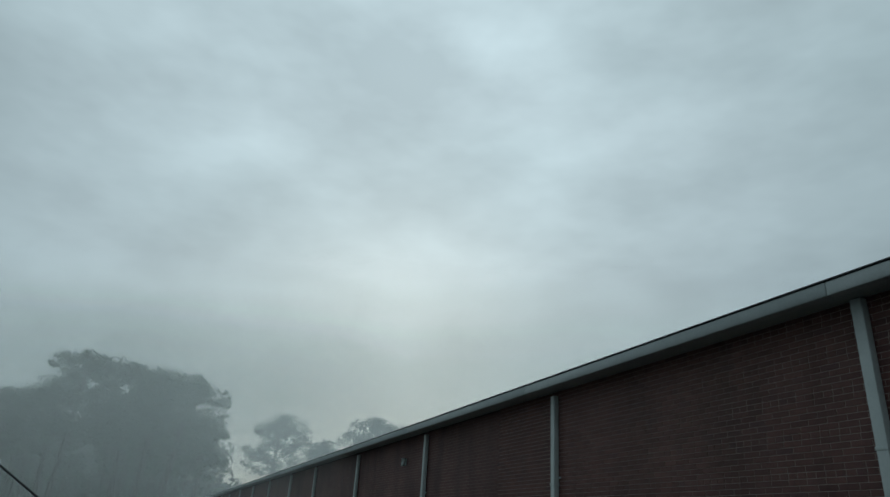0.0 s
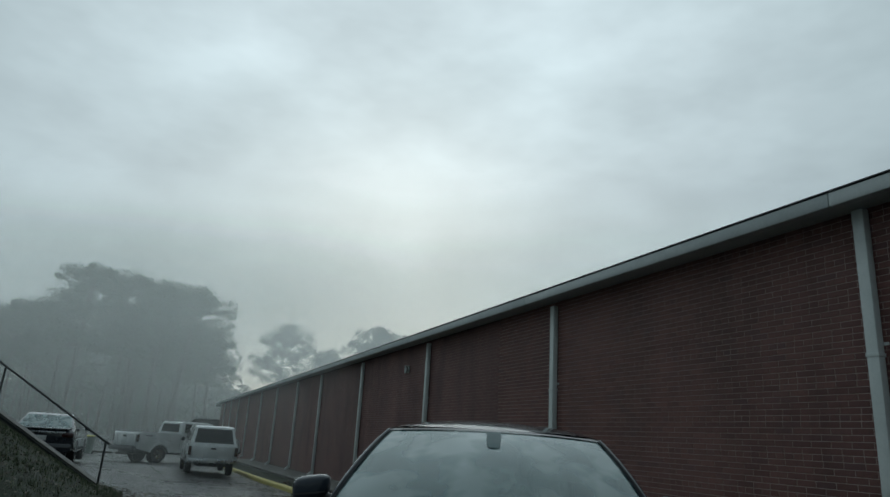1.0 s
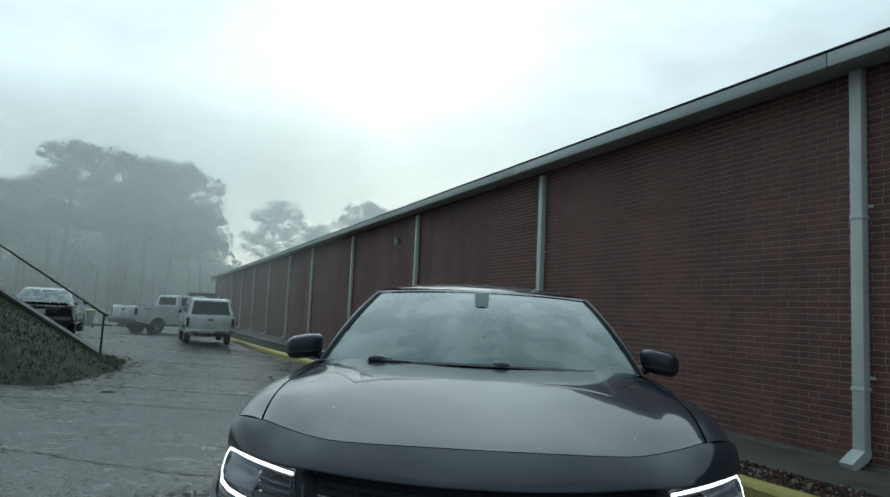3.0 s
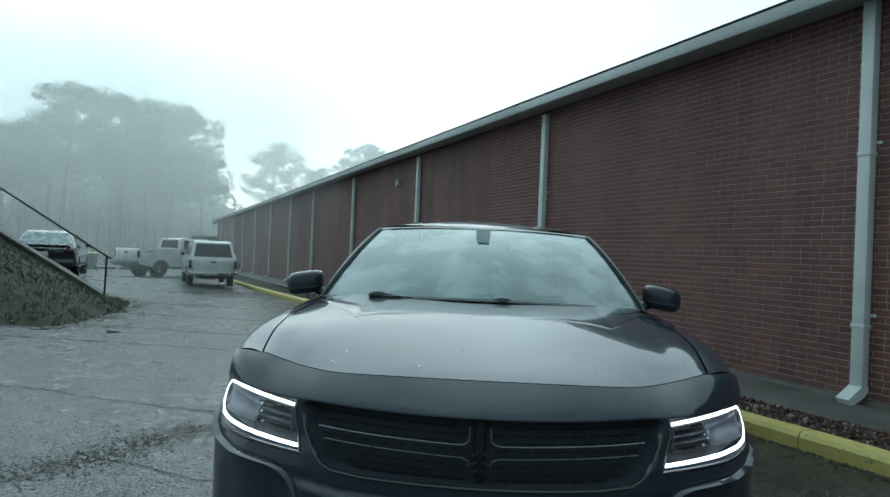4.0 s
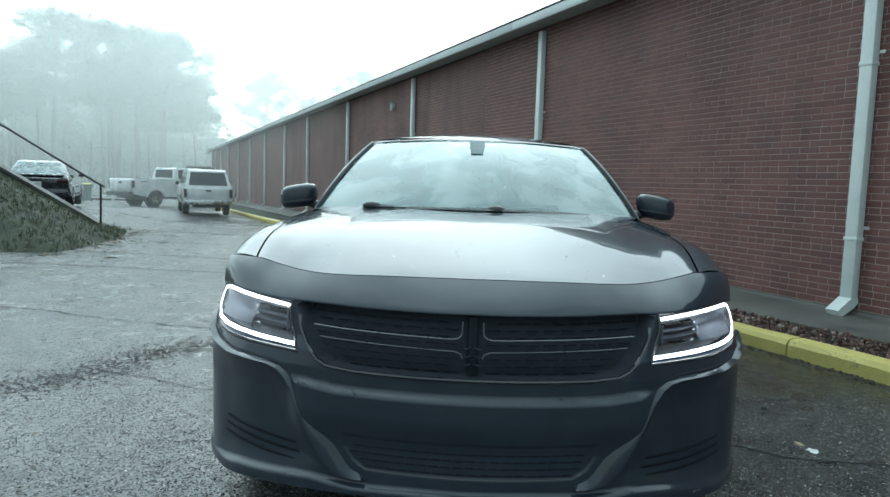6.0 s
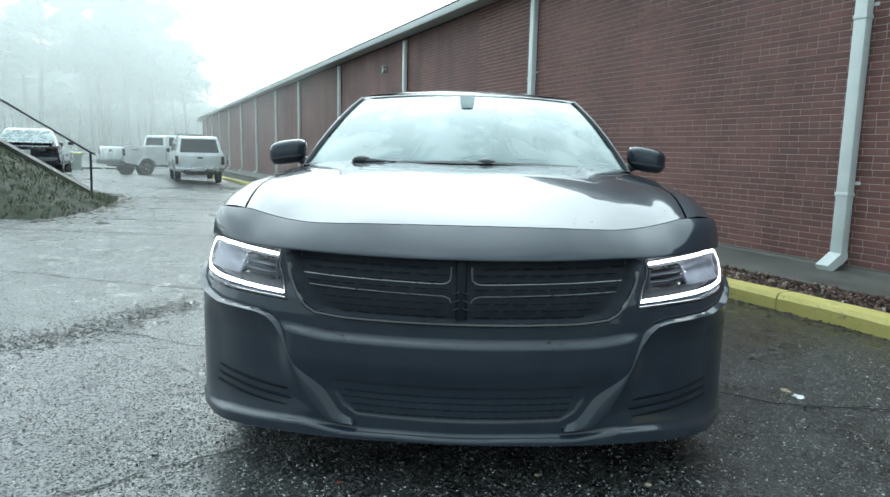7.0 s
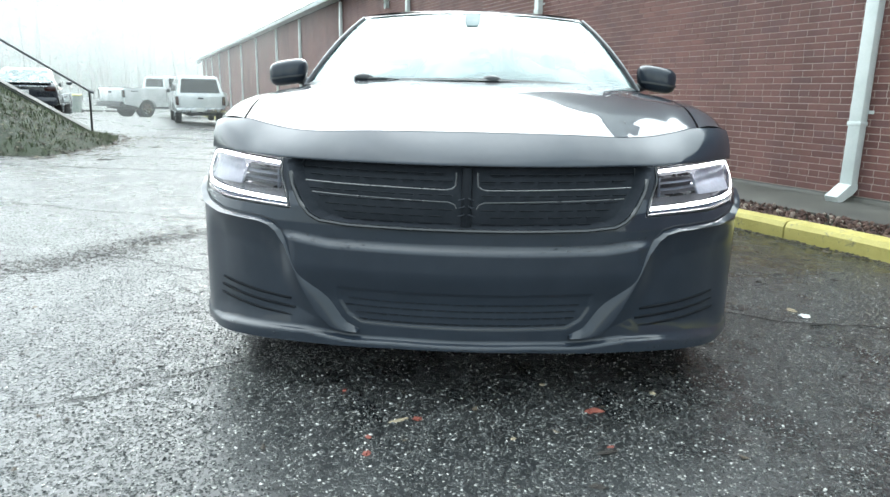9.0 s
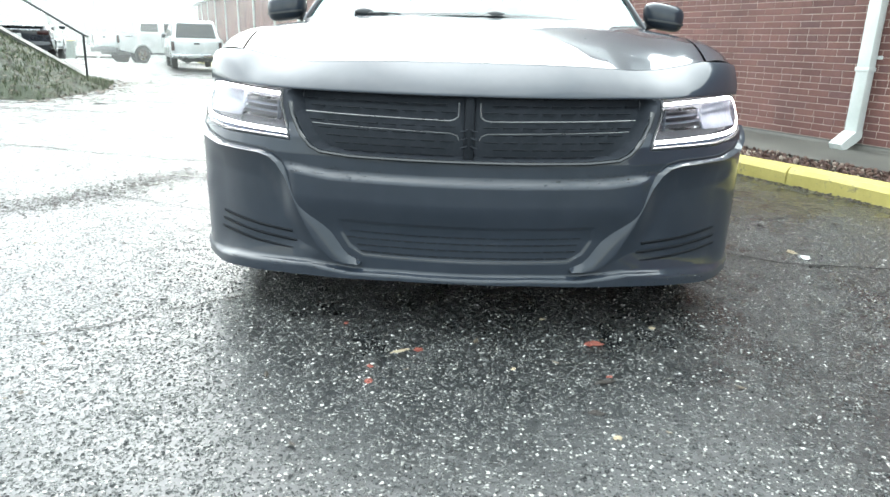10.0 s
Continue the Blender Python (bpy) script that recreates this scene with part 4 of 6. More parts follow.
    sheet(bm, lambda u, v: Vector(((2 * u - 1) * (0.80 + 0.03 * math.sin(math.pi * v)), 4.94 - 0.02 * (2 * u - 1) ** 8 + 0.10 * math.sin(math.pi * v) * (1 - (2 * u - 1) ** 4), 1.05 - 0.85 * v)), 40, 20)
    tail = part("rear_bumper", bm, M_PAINT, CAR)
    # floor pan and bulkheads
    part("floor_pan", box(bm_new(), (0, 2.75, 0.235), (1.62, 4.2, 0.05), 0.01), M_BLACK, CAR)
    part("engine_bay", box(bm_new(), (0, 0.78, 0.52), (1.10, 0.96, 0.56), 0.03), M_BLACK, CAR)
    # dashboard, wheel, seats, mirror
    bm = bm_new()
    sheet(bm, lambda u, v: Vector(((2 * u - 1) * 0.80, 1.38 + 0.26 * (2 * u - 1) ** 2 * (1 - v) + 0.62 * v, [0.985, 0.975, 0.95, 0.78, 0.55][round(v * 4)])), 20, 4)
    part("dashboard", bm, M_FABRIC, CAR)
    bm = bm_new()
    ring = [(0.37 + 0.185 * math.cos(a), 2.06 + 0.06 * math.sin(a), 0.93 + 0.175 * math.sin(a)) for a in np.linspace(0, 2 * math.pi, 25)]
    tube(bm, ring, 0.014, 8)
    tube(bm, [(0.37, 1.85, 0.86), (0.37, 2.06, 0.93)], 0.035)
    part("steering_wheel", bm, M_BLACK, CAR)
    for x in (-0.38, 0.38):
        bm = bm_new()
        box(bm, (x, 2.62, 0.50), (0.52, 0.56, 0.18), 0.05)
        box(bm, (x, 2.92, 0.83), (0.50, 0.16, 0.62), 0.06, Matrix.Translation((x, 2.92, 0.83)) @ pose(0, 0, 0, -14) @ Matrix.Translation((-x, -2.92, -0.83)))
        seat = part("seat", bm, M_FABRIC, CAR)
        part("headrest", box(bm_new(), (x, 3.02, 1.20), (0.27, 0.11, 0.19), 0.045), M_FABRIC, seat)
    part("rear_bench", box(bm_new(), (0, 3.75, 0.75), (1.36, 0.30, 0.72), 0.08), M_FABRIC, CAR)
    bm = box(bm_new(), (0, 2.145, 1.338), (0.21, 0.05, 0.068), 0.02)
    box(bm, (0, 2.075, 1.315), (0.095, 0.05, 0.10), 0.012)
    part("rear_view_mirror", bm, M_BLACK, CAR)
    # cowl tray and wipers
    bm = bm_new()
    sheet(bm, lambda u, v: Vector(((2 * u - 1) * 0.80, cowl_y((2 * u - 1) * 0.80) - 0.045 + 0.10 * v, 0.965 + 0.035 * v - 0.02 * (2 * u - 1) ** 2)), 24, 3)
    part("cowl", bm, M_BLACK, CAR)
    for x0, x1 in ((-0.50, 0.04), (0.12, 0.68)):
        bm = bm_new()
        tube(bm, [(x0, 1.372 + 0.1 * x0 * x0, 1.014), (x0 + 0.10, 1.385, 1.014)], [0.007, 0.005], 10)
        tube(bm, [(x0 + 0.06, 1.382, 1.018), ((x0 + x1) / 2, 1.372 + 0.2 * ((x0 + x1) / 2) ** 2, 1.010), (x1, 1.375 + 0.40 * x1 * x1, 1.006)], 0.0032, 6)
        tube(bm, [(x0 + 0.02, 1.392 + 0.2 * x0 * x0, 1.022), (x1 + 0.06, 1.392 + 0.42 * (x1 + 0.06) ** 2, 1.004)], 0.003, 6)
        w = part("wiper", bm, M_BLACK, CAR)
        hx = x0 - 0.02
        bm = bm_new()
        bmesh.ops.create_uvsphere(bm, u_segments=20, v_segments=10, radius=1.0, matrix=Matrix.Translation((hx, 1.362 + 0.2 * hx * hx, 1.017)) @ Matrix.Diagonal((0.048, 0.030, 0.024, 1)))
        part("hub", bm, M_GLOSSBLACK, w)


make_cabin()


def make_mirror(sign):
    c = Vector((sign * 0.982, 1.77, 1.045))
    bm = bm_new()

    def shell(u, v):
        a, b = 2 * math.pi * u, math.pi * v
        p = lambda q, e: math.copysign(abs(q) ** e, q)
        x = 0.100 * p(math.cos(a), 0.55) * p(math.sin(b), 0.55)
        z = 0.066 * p(math.sin(a), 0.62) * p(math.sin(b), 0.55)
        y = -0.075 * p(math.cos(b), 0.8)
        x *= 1.0 + 0.06 * (z / 0.066)
        return c + Vector((x, y + 0.015 * abs(x) / 0.1, z - 0.016 * (abs(x) / 0.1) * (1 if sign * x > 0 else -1)))

    sheet(bm, shell, 40, 20, closed=True)
    bmesh.ops.remove_doubles(bm, verts=bm.verts, dist=0.0005)
    m = part("side_mirror", bm, M_PAINT, CAR, angle=70)
    bm = bm_new()
    tube(bm, [(sign * 0.86, 1.80, 0.985), (sign * 0.905, 1.79, 1.005), (sign * 0.95, 1.78, 1.018)], [0.030, 0.024, 0.026], 10)
    part("arm", bm, M_BLACK, m)
    bm = bm_new()
    sheet(bm, lambda u, v: c + Vector((sign * (-0.092 + 0.184 * u), -0.0745 + 0.03 * (2 * u - 1) ** 4, -0.030 + 0.010 * v - 0.012 * (2 * u - 1) * 1)), 16, 2)
    part("lower_trim", bm, M_BLACK, m)
    part("glass", box(bm_new(), (c.x, c.y + 0.072, c.z), (0.15, 0.006, 0.09), 0.02), M_DARKCHROME, m)


for sign in (-1, 1):
    make_mirror(sign)


def surf_strip(pts, width, off, thick=0.008, n=6, prof=((-1, -0.5), (-0.8, 0.2), (0, 0.5), (0.8, 0.2), (1, -0.5))):
    """A raised bar that follows the nose along pts (x, z); off: how far out of the base surface."""
    fine = []
    for (x0, z0), (x1, z1) in zip(pts, pts[1:]):
        for k in range(n):
            fine.append((x0 + (x1 - x0) * k / n, z0 + (z1 - z0) * k / n))
    fine.append(pts[-1])
    bm = bm_new()
    rings = []
    for i, (x, z) in enumerate(fine):
        a, b = fine[max(i - 1, 0)], fine[min(i + 1, len(fine) - 1)]
        dx, dz = b[0] - a[0], b[1] - a[1]
        m = math.hypot(dx, dz) or 1
        nx, nz = -dz / m, dx / m
        w = (width[min(i // n, len(width) - 1)] * (1 - i % n / n) + width[min(i // n + 1, len(width) - 1)] * (i % n / n) if isinstance(width, list) else width) / 2
        rings.append([bm.verts.new(nose_point(x + nx * w * p, z + nz * w * p, off + thick * q)) for p, q in prof])
    for A, B in zip(rings, rings[1:]):
        for k in range(4):
            bm.faces.new((A[k], A[k + 1], B[k + 1], B[k]))
        bm.faces.new((A[4], A[0], B[0], B[4]))
    bm.faces.new(rings[0])
    bm.faces.new(rings[-1])
    return bm


def make_grille():
    bm = bm_new()
    sheet(bm, lambda u, v: nose_point(-0.58 + 1.16 * u, 0.545 + 0.215 * v, -0.063), 40, 8)
    g = part("grille", bm, M_MATTE, CAR, "black mesh grille with a split crossbar")
    # fine mesh: rows of short bars in a staggered weave
    bm = bm_new()
    for r in range(9):
        z = 0.566 + 0.021 * r
        lim = float(np.interp(z, [0.556, 0.57, 0.612, 0.668, 0.722, 0.74], [0.40, 0.47, 0.515, 0.552, 0.568, 0.565]))
        for side in (-1, 1):
            x = 0.045 + (0.03 if r % 2 else 0)
            while x + 0.045 < lim:
                a, b = nose_point(side * x, z, -0.052), nose_point(side * (x + 0.045), z, -0.052)
                bmesh.ops.create_cube(bm, size=1, matrix=Matrix.Translation((a + b) / 2) @ Matrix.Rotation(math.atan2(b.y - a.y, b.x - a.x), 4, "Z") @ Matrix.Diagonal(((b - a).length, 0.006, 0.003, 1)))
                x += 0.062
    tagged(part("mesh", bm, M_SHADEBLACK, g, smooth=False), kind="stuff")
    for side in (-1, 1):
        top = [(0.510, 0.678), (0.40, 0.676), (0.20, 0.674), (0.062, 0.672), (0.045, 0.675), (0.034, 0.684), (0.032, 0.700), (0.032, 0.722)]
        part("upper_bar", surf_strip([(side * x, z) for x, z in top], 0.0045, -0.004, 0.005), M_BAR, g, "thin dark chrome bar")
        low = [(0.488, 0.645), (0.40, 0.643), (0.20, 0.640), (0.055, 0.637), (0.036, 0.630), (0.030, 0.618)]
        part("lower_bar", surf_strip([(side * x, z) for x, z in low], 0.0035, -0.008, 0.004), M_BAR, g, "thin dark chrome bar")
        for k, z in enumerate((0.640, 0.617, 0.594)):
            part("centre_rib", surf_strip([(side * 0.026, z), (side * 0.014, z + 0.002), (side * 0.006, z + 0.006)], 0.004, -0.026, n=2), M_MATTE, g)
    rim = [(-0.566, 0.70)] + [(-x, z) for x, z in ((0.552, 0.664), (0.516, 0.608), (0.485, 0.578), (0.452, 0.563), (0.36, 0.556), (0.18, 0.555))] + [(0, 0.555)]
    rim = rim + [(-x, z) for x, z in rim[-2::-1]]
    part("grille_frame", surf_strip(rim, 0.012, 0.004, 0.012, 4), M_GLOSSBLACK, g)
    part("centre_post", surf_strip([(0, 0.735), (0, 0.56)], 0.034, -0.038, 0.014), M_SHADEBLACK, g)
    for side in (-1, 1):
        part("bumper_crease", surf_strip([(side * x, z) for x, z in CREASE], CREASE_W, 0.010, 0.016, 5, tuple((p * side, q) for p, q in ((-1, -0.55), (-0.2, 0.12), (0.62, 0.62), (0.85, 0.55), (1, -0.6)))), M_PAINT, CAR, angle=55)
        # black strip laid above the crease as the gap's shadow line
        part("gap_shade_strip", surf_strip([(side * (x - 0.003), z + (0.0105 if x > 0.6 else 0.007)) for x, z in CREASE[1:9]], 0.006, 0.000, 0.006, 5), M_MATTE, CAR)
    # lower intake: a flush near-black panel stands in for its shaded depth
    bm = bm_new()
    half = lambda z: float(np.interp(z, [0.248, 0.250, 0.276, 0.315, 0.358], [0.31, 0.318, 0.362, 0.388, 0.392]))
    sheet(bm, lambda u, v: nose_point((2 * u - 1) * half(0.250 + 0.106 * v), 0.250 + 0.106 * v, -0.002), 40, 8)
    lo = part("lower_intake", bm, M_SHADEBLACK, CAR, "black mesh lower intake")
    bm = bm_new()
    for r in range(5):
        z = 0.262 + 0.021 * r
        x = -half(z) + 0.012 + (0.018 if r % 2 else 0)
        while x + 0.03 < half(z) - 0.008:
            a, b = nose_point(x, z, 0.0), nose_point(x + 0.028, z, 0.0)
            bmesh.ops.create_cube(bm, size=1, matrix=Matrix.Translation((a + b) / 2) @ Matrix.Rotation(math.atan2(b.y - a.y, b.x - a.x), 4, "Z") @ Matrix.Diagonal(((b - a).length, 0.004, 0.0025, 1)))
            x += 0.036
    tagged(part("mesh", bm, M_SHADEBLACK, lo, smooth=False), kind="stuff")
    part("intake_edge", surf_strip([(-0.345, 0.264), (-0.318, 0.251), (0, 0.248), (0.318, 0.251), (0.345, 0.264)], 0.004, 0.000, 0.005), M_BLACK, lo)
    for side in (-1, 1):
        # near-black plate and louvres carry the vent's shade in their colour
        recess = part("corner_vent", surf_strip([(side * 0.545, 0.262), (side * 0.70, 0.270), (side * 0.865, 0.288)], [0.092, 0.086, 0.060], -0.0165, 0.004), M_SHADEBLACK, CAR, "black louvred corner vent")
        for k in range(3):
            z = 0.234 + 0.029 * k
            part("louvre", surf_strip([(side * (0.535 + 0.016 * k), z), (side * 0.70, z + 0.006), (side * (0.862 - 0.006 * k), z + 0.020)], 0.012, -0.013, 0.010, 6, tuple((p * side, q) for p, q in ((-1, -0.5), (-0.6, 0.1), (0.5, 0.5), (0.9, 0.3), (1, -0.5)))), M_SHADEBLACK, recess)
        bm = surf_strip([(side * 0.905, 0.222), (side * 0.922, 0.262)], 0.006, -0.012)
        part("side_marker", bm, M_DARKCHROME, CAR)


make_grille()


def bumper_drops():
    """Beads of rain left on the bumper's ledge and its lip."""
    rnd = random.Random(12)
    bm = bm_new()
    for i in range(260):
        side = rnd.choice((-1, 1))
        if i < 130:
            x = rnd.uniform(0.26, 0.56)
            z = 0.494 + 0.03 * rnd.random() + 0.05 * max(0, x - 0.45)
        elif i < 170:
            x, z = rnd.uniform(0, 0.4), rnd.uniform(0.484, 0.505)
        elif i < 240:
            x = rnd.uniform(0.40, 0.80)
            z = chin_low(x) + rnd.uniform(0.012, 0.040)
        else:
            x, z = rnd.uniform(0.0, 0.40), chin_low(0.2) + rnd.uniform(0.006, 0.018)
        p = nose_point(side * x, z, -fascia_depth(x, z) + 0.0004)
        s = rnd.uniform(0.0016, 0.0040)
        bmesh.ops.create_icosphere(bm, subdivisions=1, radius=1, matrix=Matrix.Translation(p) @ Matrix.Diagonal((s * rnd.uniform(0.9, 1.6), s * 0.8, s * 0.7, 1)))
    tagged(part("rainwater", bm, M_WATER, CAR, "clear beads of rain"), kind="stuff")


bumper_drops()


def make_lamp(side):
    bm = bm_new()
    sheet(bm, lambda u, v: nose_point(side * (0.565 + 0.385 * u), 0.60 + (0.148 - 0.004 * u) * v, -0.059), 20, 8)
    lamp = part("headlamp", bm, M_LAMPBACK, CAR, "headlamp with a lit white C-shaped strip")
    up = [(0.612, 0.720), (0.70, 0.7245), (0.80, 0.7285), (0.88, 0.731), (0.918, 0.728)]
    down = [(0.916, 0.7285), (0.934, 0.720), (0.945, 0.704), (0.949, 0.684), (0.945, 0.656), (0.922, 0.635)]
    low = [(0.924, 0.634), (0.87, 0.624), (0.80, 0.619), (0.70, 0.615), (0.576, 0.611)]
    part("light_strip", surf_strip([(side * x, z) for x, z in up], 0.0088, -0.006, 0.006), M_DRL, lamp, "glowing white light strip")
    part("light_strip", surf_strip([(side * x, z) for x, z in down], 0.008, -0.010, 0.006), M_DRL, lamp, "glowing white light strip")
    part("light_strip", surf_strip([(side * x, z) for x, z in low], 0.0098, -0.006, 0.006), M_DRL, lamp, "glowing white light strip")
    part("bezel", surf_strip([(side * x, z) for x, z in LAMP + LAMP[:1]], 0.010, 0.000, 0.006, 3), M_GLOSSBLACK, lamp)
    # reflector bowl with its projector, and the finned box inboard of it
    bm = bm_new()
    sheet(bm, lambda u, v: nose_point(side * (0.772 + 0.150 * u), 0.640 + (0.074 + 0.004 * u) * v, -0.018 - 0.034 * math.sin(math.pi * v) * (0.55 + 0.45 * math.sin(math.pi * u))), 16, 12)
    part("reflector_bowl", bm, M_BOWL, lamp, "hazy bright reflector bowl")
    for k in range(4):
        z = 0.640 + 0.019 * k
        part("fin", surf_strip([(side * 0.612, z), (side * 0.70, z + 0.002), (side * (0.765 - 0.006 * k), z + 0.005)], 0.0045, -0.030, 0.02, 3), M_BOWL if k in (1, 2) else M_ALLOY, lamp)
    part("fin_frame", surf_strip([(side * 0.616, 0.640), (side * 0.625, 0.698)], 0.007, -0.024, 0.012, 3), M_BOWL, lamp)
    part("fin_frame", surf_strip([(side * 0.768, 0.642), (side * 0.752, 0.702)], 0.007, -0.022, 0.012, 3), M_BOWL, lamp)
    # small bright pieces put in as glints of light inside the lamp
    rnd = random.Random(3)
    for k in range(6):
        x, z, w = 0.735 + 0.005 * k + rnd.uniform(-0.010, 0.010), 0.646 + 0.009 * k + rnd.uniform(-0.004, 0.004), rnd.uniform(0.004, 0.009)
        part("glint", surf_strip([(side * x, z), (side * (x + w), z + rnd.uniform(-0.006, 0.008))], rnd.uniform(0.003, 0.006), -0.020, 0.008, 1), M_GLINT, lamp)
    bm = bm_new()
    sheet(bm, lambda u, v: nose_point(side * (0.566 + 0.384 * u + 0.03 * v * (1 - u)), 0.600 + (0.140 + 0.002 * u) * v, 0.006), 24, 8)
    cover = part("cover", bm, M_CLEAR, lamp, "clear lamp cover")
    cover.visible_shadow = False


for side in (-1, 1):
    make_lamp(side)


# ---- other vehicles; local y points ahead from the rear bumper, x to the car's right ----
M_WHITE = worn("white_car_paint", (0.50, 0.53, 0.53), (0.61, 0.63, 0.63), 0.28, scale=2.0, fine=30.0, bump=0.0, Coat_Weight=0.6)
M_NAVY = worn("dark_blue_car_paint", (0.012, 0.015, 0.022), (0.022, 0.026, 0.036), 0.28, scale=3.0, fine=30.0, bump=0.0, Coat_Weight=1.0)
M_GREYTRIM = worn("grey_bumper", (0.05, 0.054, 0.058), (0.09, 0.095, 0.10), 0.5, 0.0, scale=5.0, fine=60.0)
M_CHROME = worn("dull_chrome", (0.42, 0.43, 0.44), (0.55, 0.56, 0.57), 0.25, 1.0, scale=6.0, fine=60.0, bump=0.0)
M_TAILRED = worn("tail_lamp_red", (0.022, 0.008, 0.008), (0.045, 0.012, 0.011), 0.2, scale=20.0, fine=90.0, bump=0.0)
M_PLATE = worn("plain_plate", (0.45, 0.46, 0.45), (0.58, 0.59, 0.57), 0.5, scale=20.0, fine=90.0, bump=0.0)


def arches(prof, wheels, r, z0):
    """A side outline (y, z) closed along the sill at z0 with round wheel openings, from front to rear."""
    out = list(prof)
    for wy in sorted(wheels, reverse=True):
        for k in range(13):
            a = math.pi * k / 12
            out.append((wy + r * math.cos(a), max(z0, 0.36 + r * math.sin(a) - 0.02)))
    return out


def slab(outline, half, taper=None, bev=0.035):
    """A side outline swept across the car; taper(z) scales the half width."""
    bm = bm_new()
    extrude(bm, outline, -half, half, lambda p, q, e: (e * (taper(q) if taper else 1.0), p, q))
    es = [e for e in bm.edges if abs(e.verts[0].co.x) > 0.5 * half and abs(e.verts[0].co.x - e.verts[1].co.x) < 0.3]
    if bev:
        bmesh.ops.bevel(bm, geom=es, offset=bev, segments=2, affect="EDGES", profile=0.6, clamp_overlap=True)
    return bm


def road_wheel(car, x, y, r, sign):
    bm = bm_new()
    prof = [(-0.11, r * 0.62), (-0.12, r * 0.8), (-0.10, r * 0.97), (-0.05, r), (0.05, r), (0.10, r * 0.97), (0.12, r * 0.8), (0.11, r * 0.62)]
    sheet(bm, lambda u, v: (x + prof[round(v * 7)][0], y + prof[round(v * 7)][1] * math.cos(2 * math.pi * u), r + prof[round(v * 7)][1] * math.sin(2 * math.pi * u)), 32, 7, closed=True)
    wh = part("wheel", bm, M_RUBBER, car, "black tyre on a bright rim")
    bm = bm_new()
    bmesh.ops.create_cone(bm, cap_ends=True, segments=24, radius1=r * 0.64, radius2=r * 0.60, depth=0.03, matrix=Matrix.Translation((x + sign * 0.07, y, r)) @ pose(0, 0, 0, 0, 90 * sign, 0))
    bmesh.ops.create_cone(bm, cap_ends=True, segments=16, radius1=r * 0.26, radius2=r * 0.18, depth=0.06, matrix=Matrix.Translation((x + sign * 0.11, y, r)) @ pose(0, 0, 0, 0, 90 * sign, 0))
    rim = part("rim", bm, M_DARKCHROME, wh)
    for k in range(6):
        a = 2 * math.pi * k / 6
        bm = box(bm_new(), (0, r * 0.40, 0), (0.03, r * 0.36, r * 0.18), 0.006, Matrix.Translation((x + sign * 0.095, y, r)) @ Matrix.Rotation(a, 4, "X"))
        part("spoke", bm, M_CHROME, wh)


def quad_pane(name, pts, mat, car, thick=0.008):
    """A flat pane through four corners, with a little thickness."""
    bm = bm_new()
    p = [Vector(q) for q in pts]
    n = (p[1] - p[0]).cross(p[3] - p[0]).normalized()
    A, B = [bm.verts.new(q + n * thick) for q in p], [bm.verts.new(q - n * thick) for q in p]
    bm.faces.new(A)
    bm.faces.new(B[::-1])
    for i in range(4):
        bm.faces.new((A[i], A[(i + 1) % 4], B[(i + 1) % 4], B[i]))
    return part(name, bm, mat, car, smooth=False)


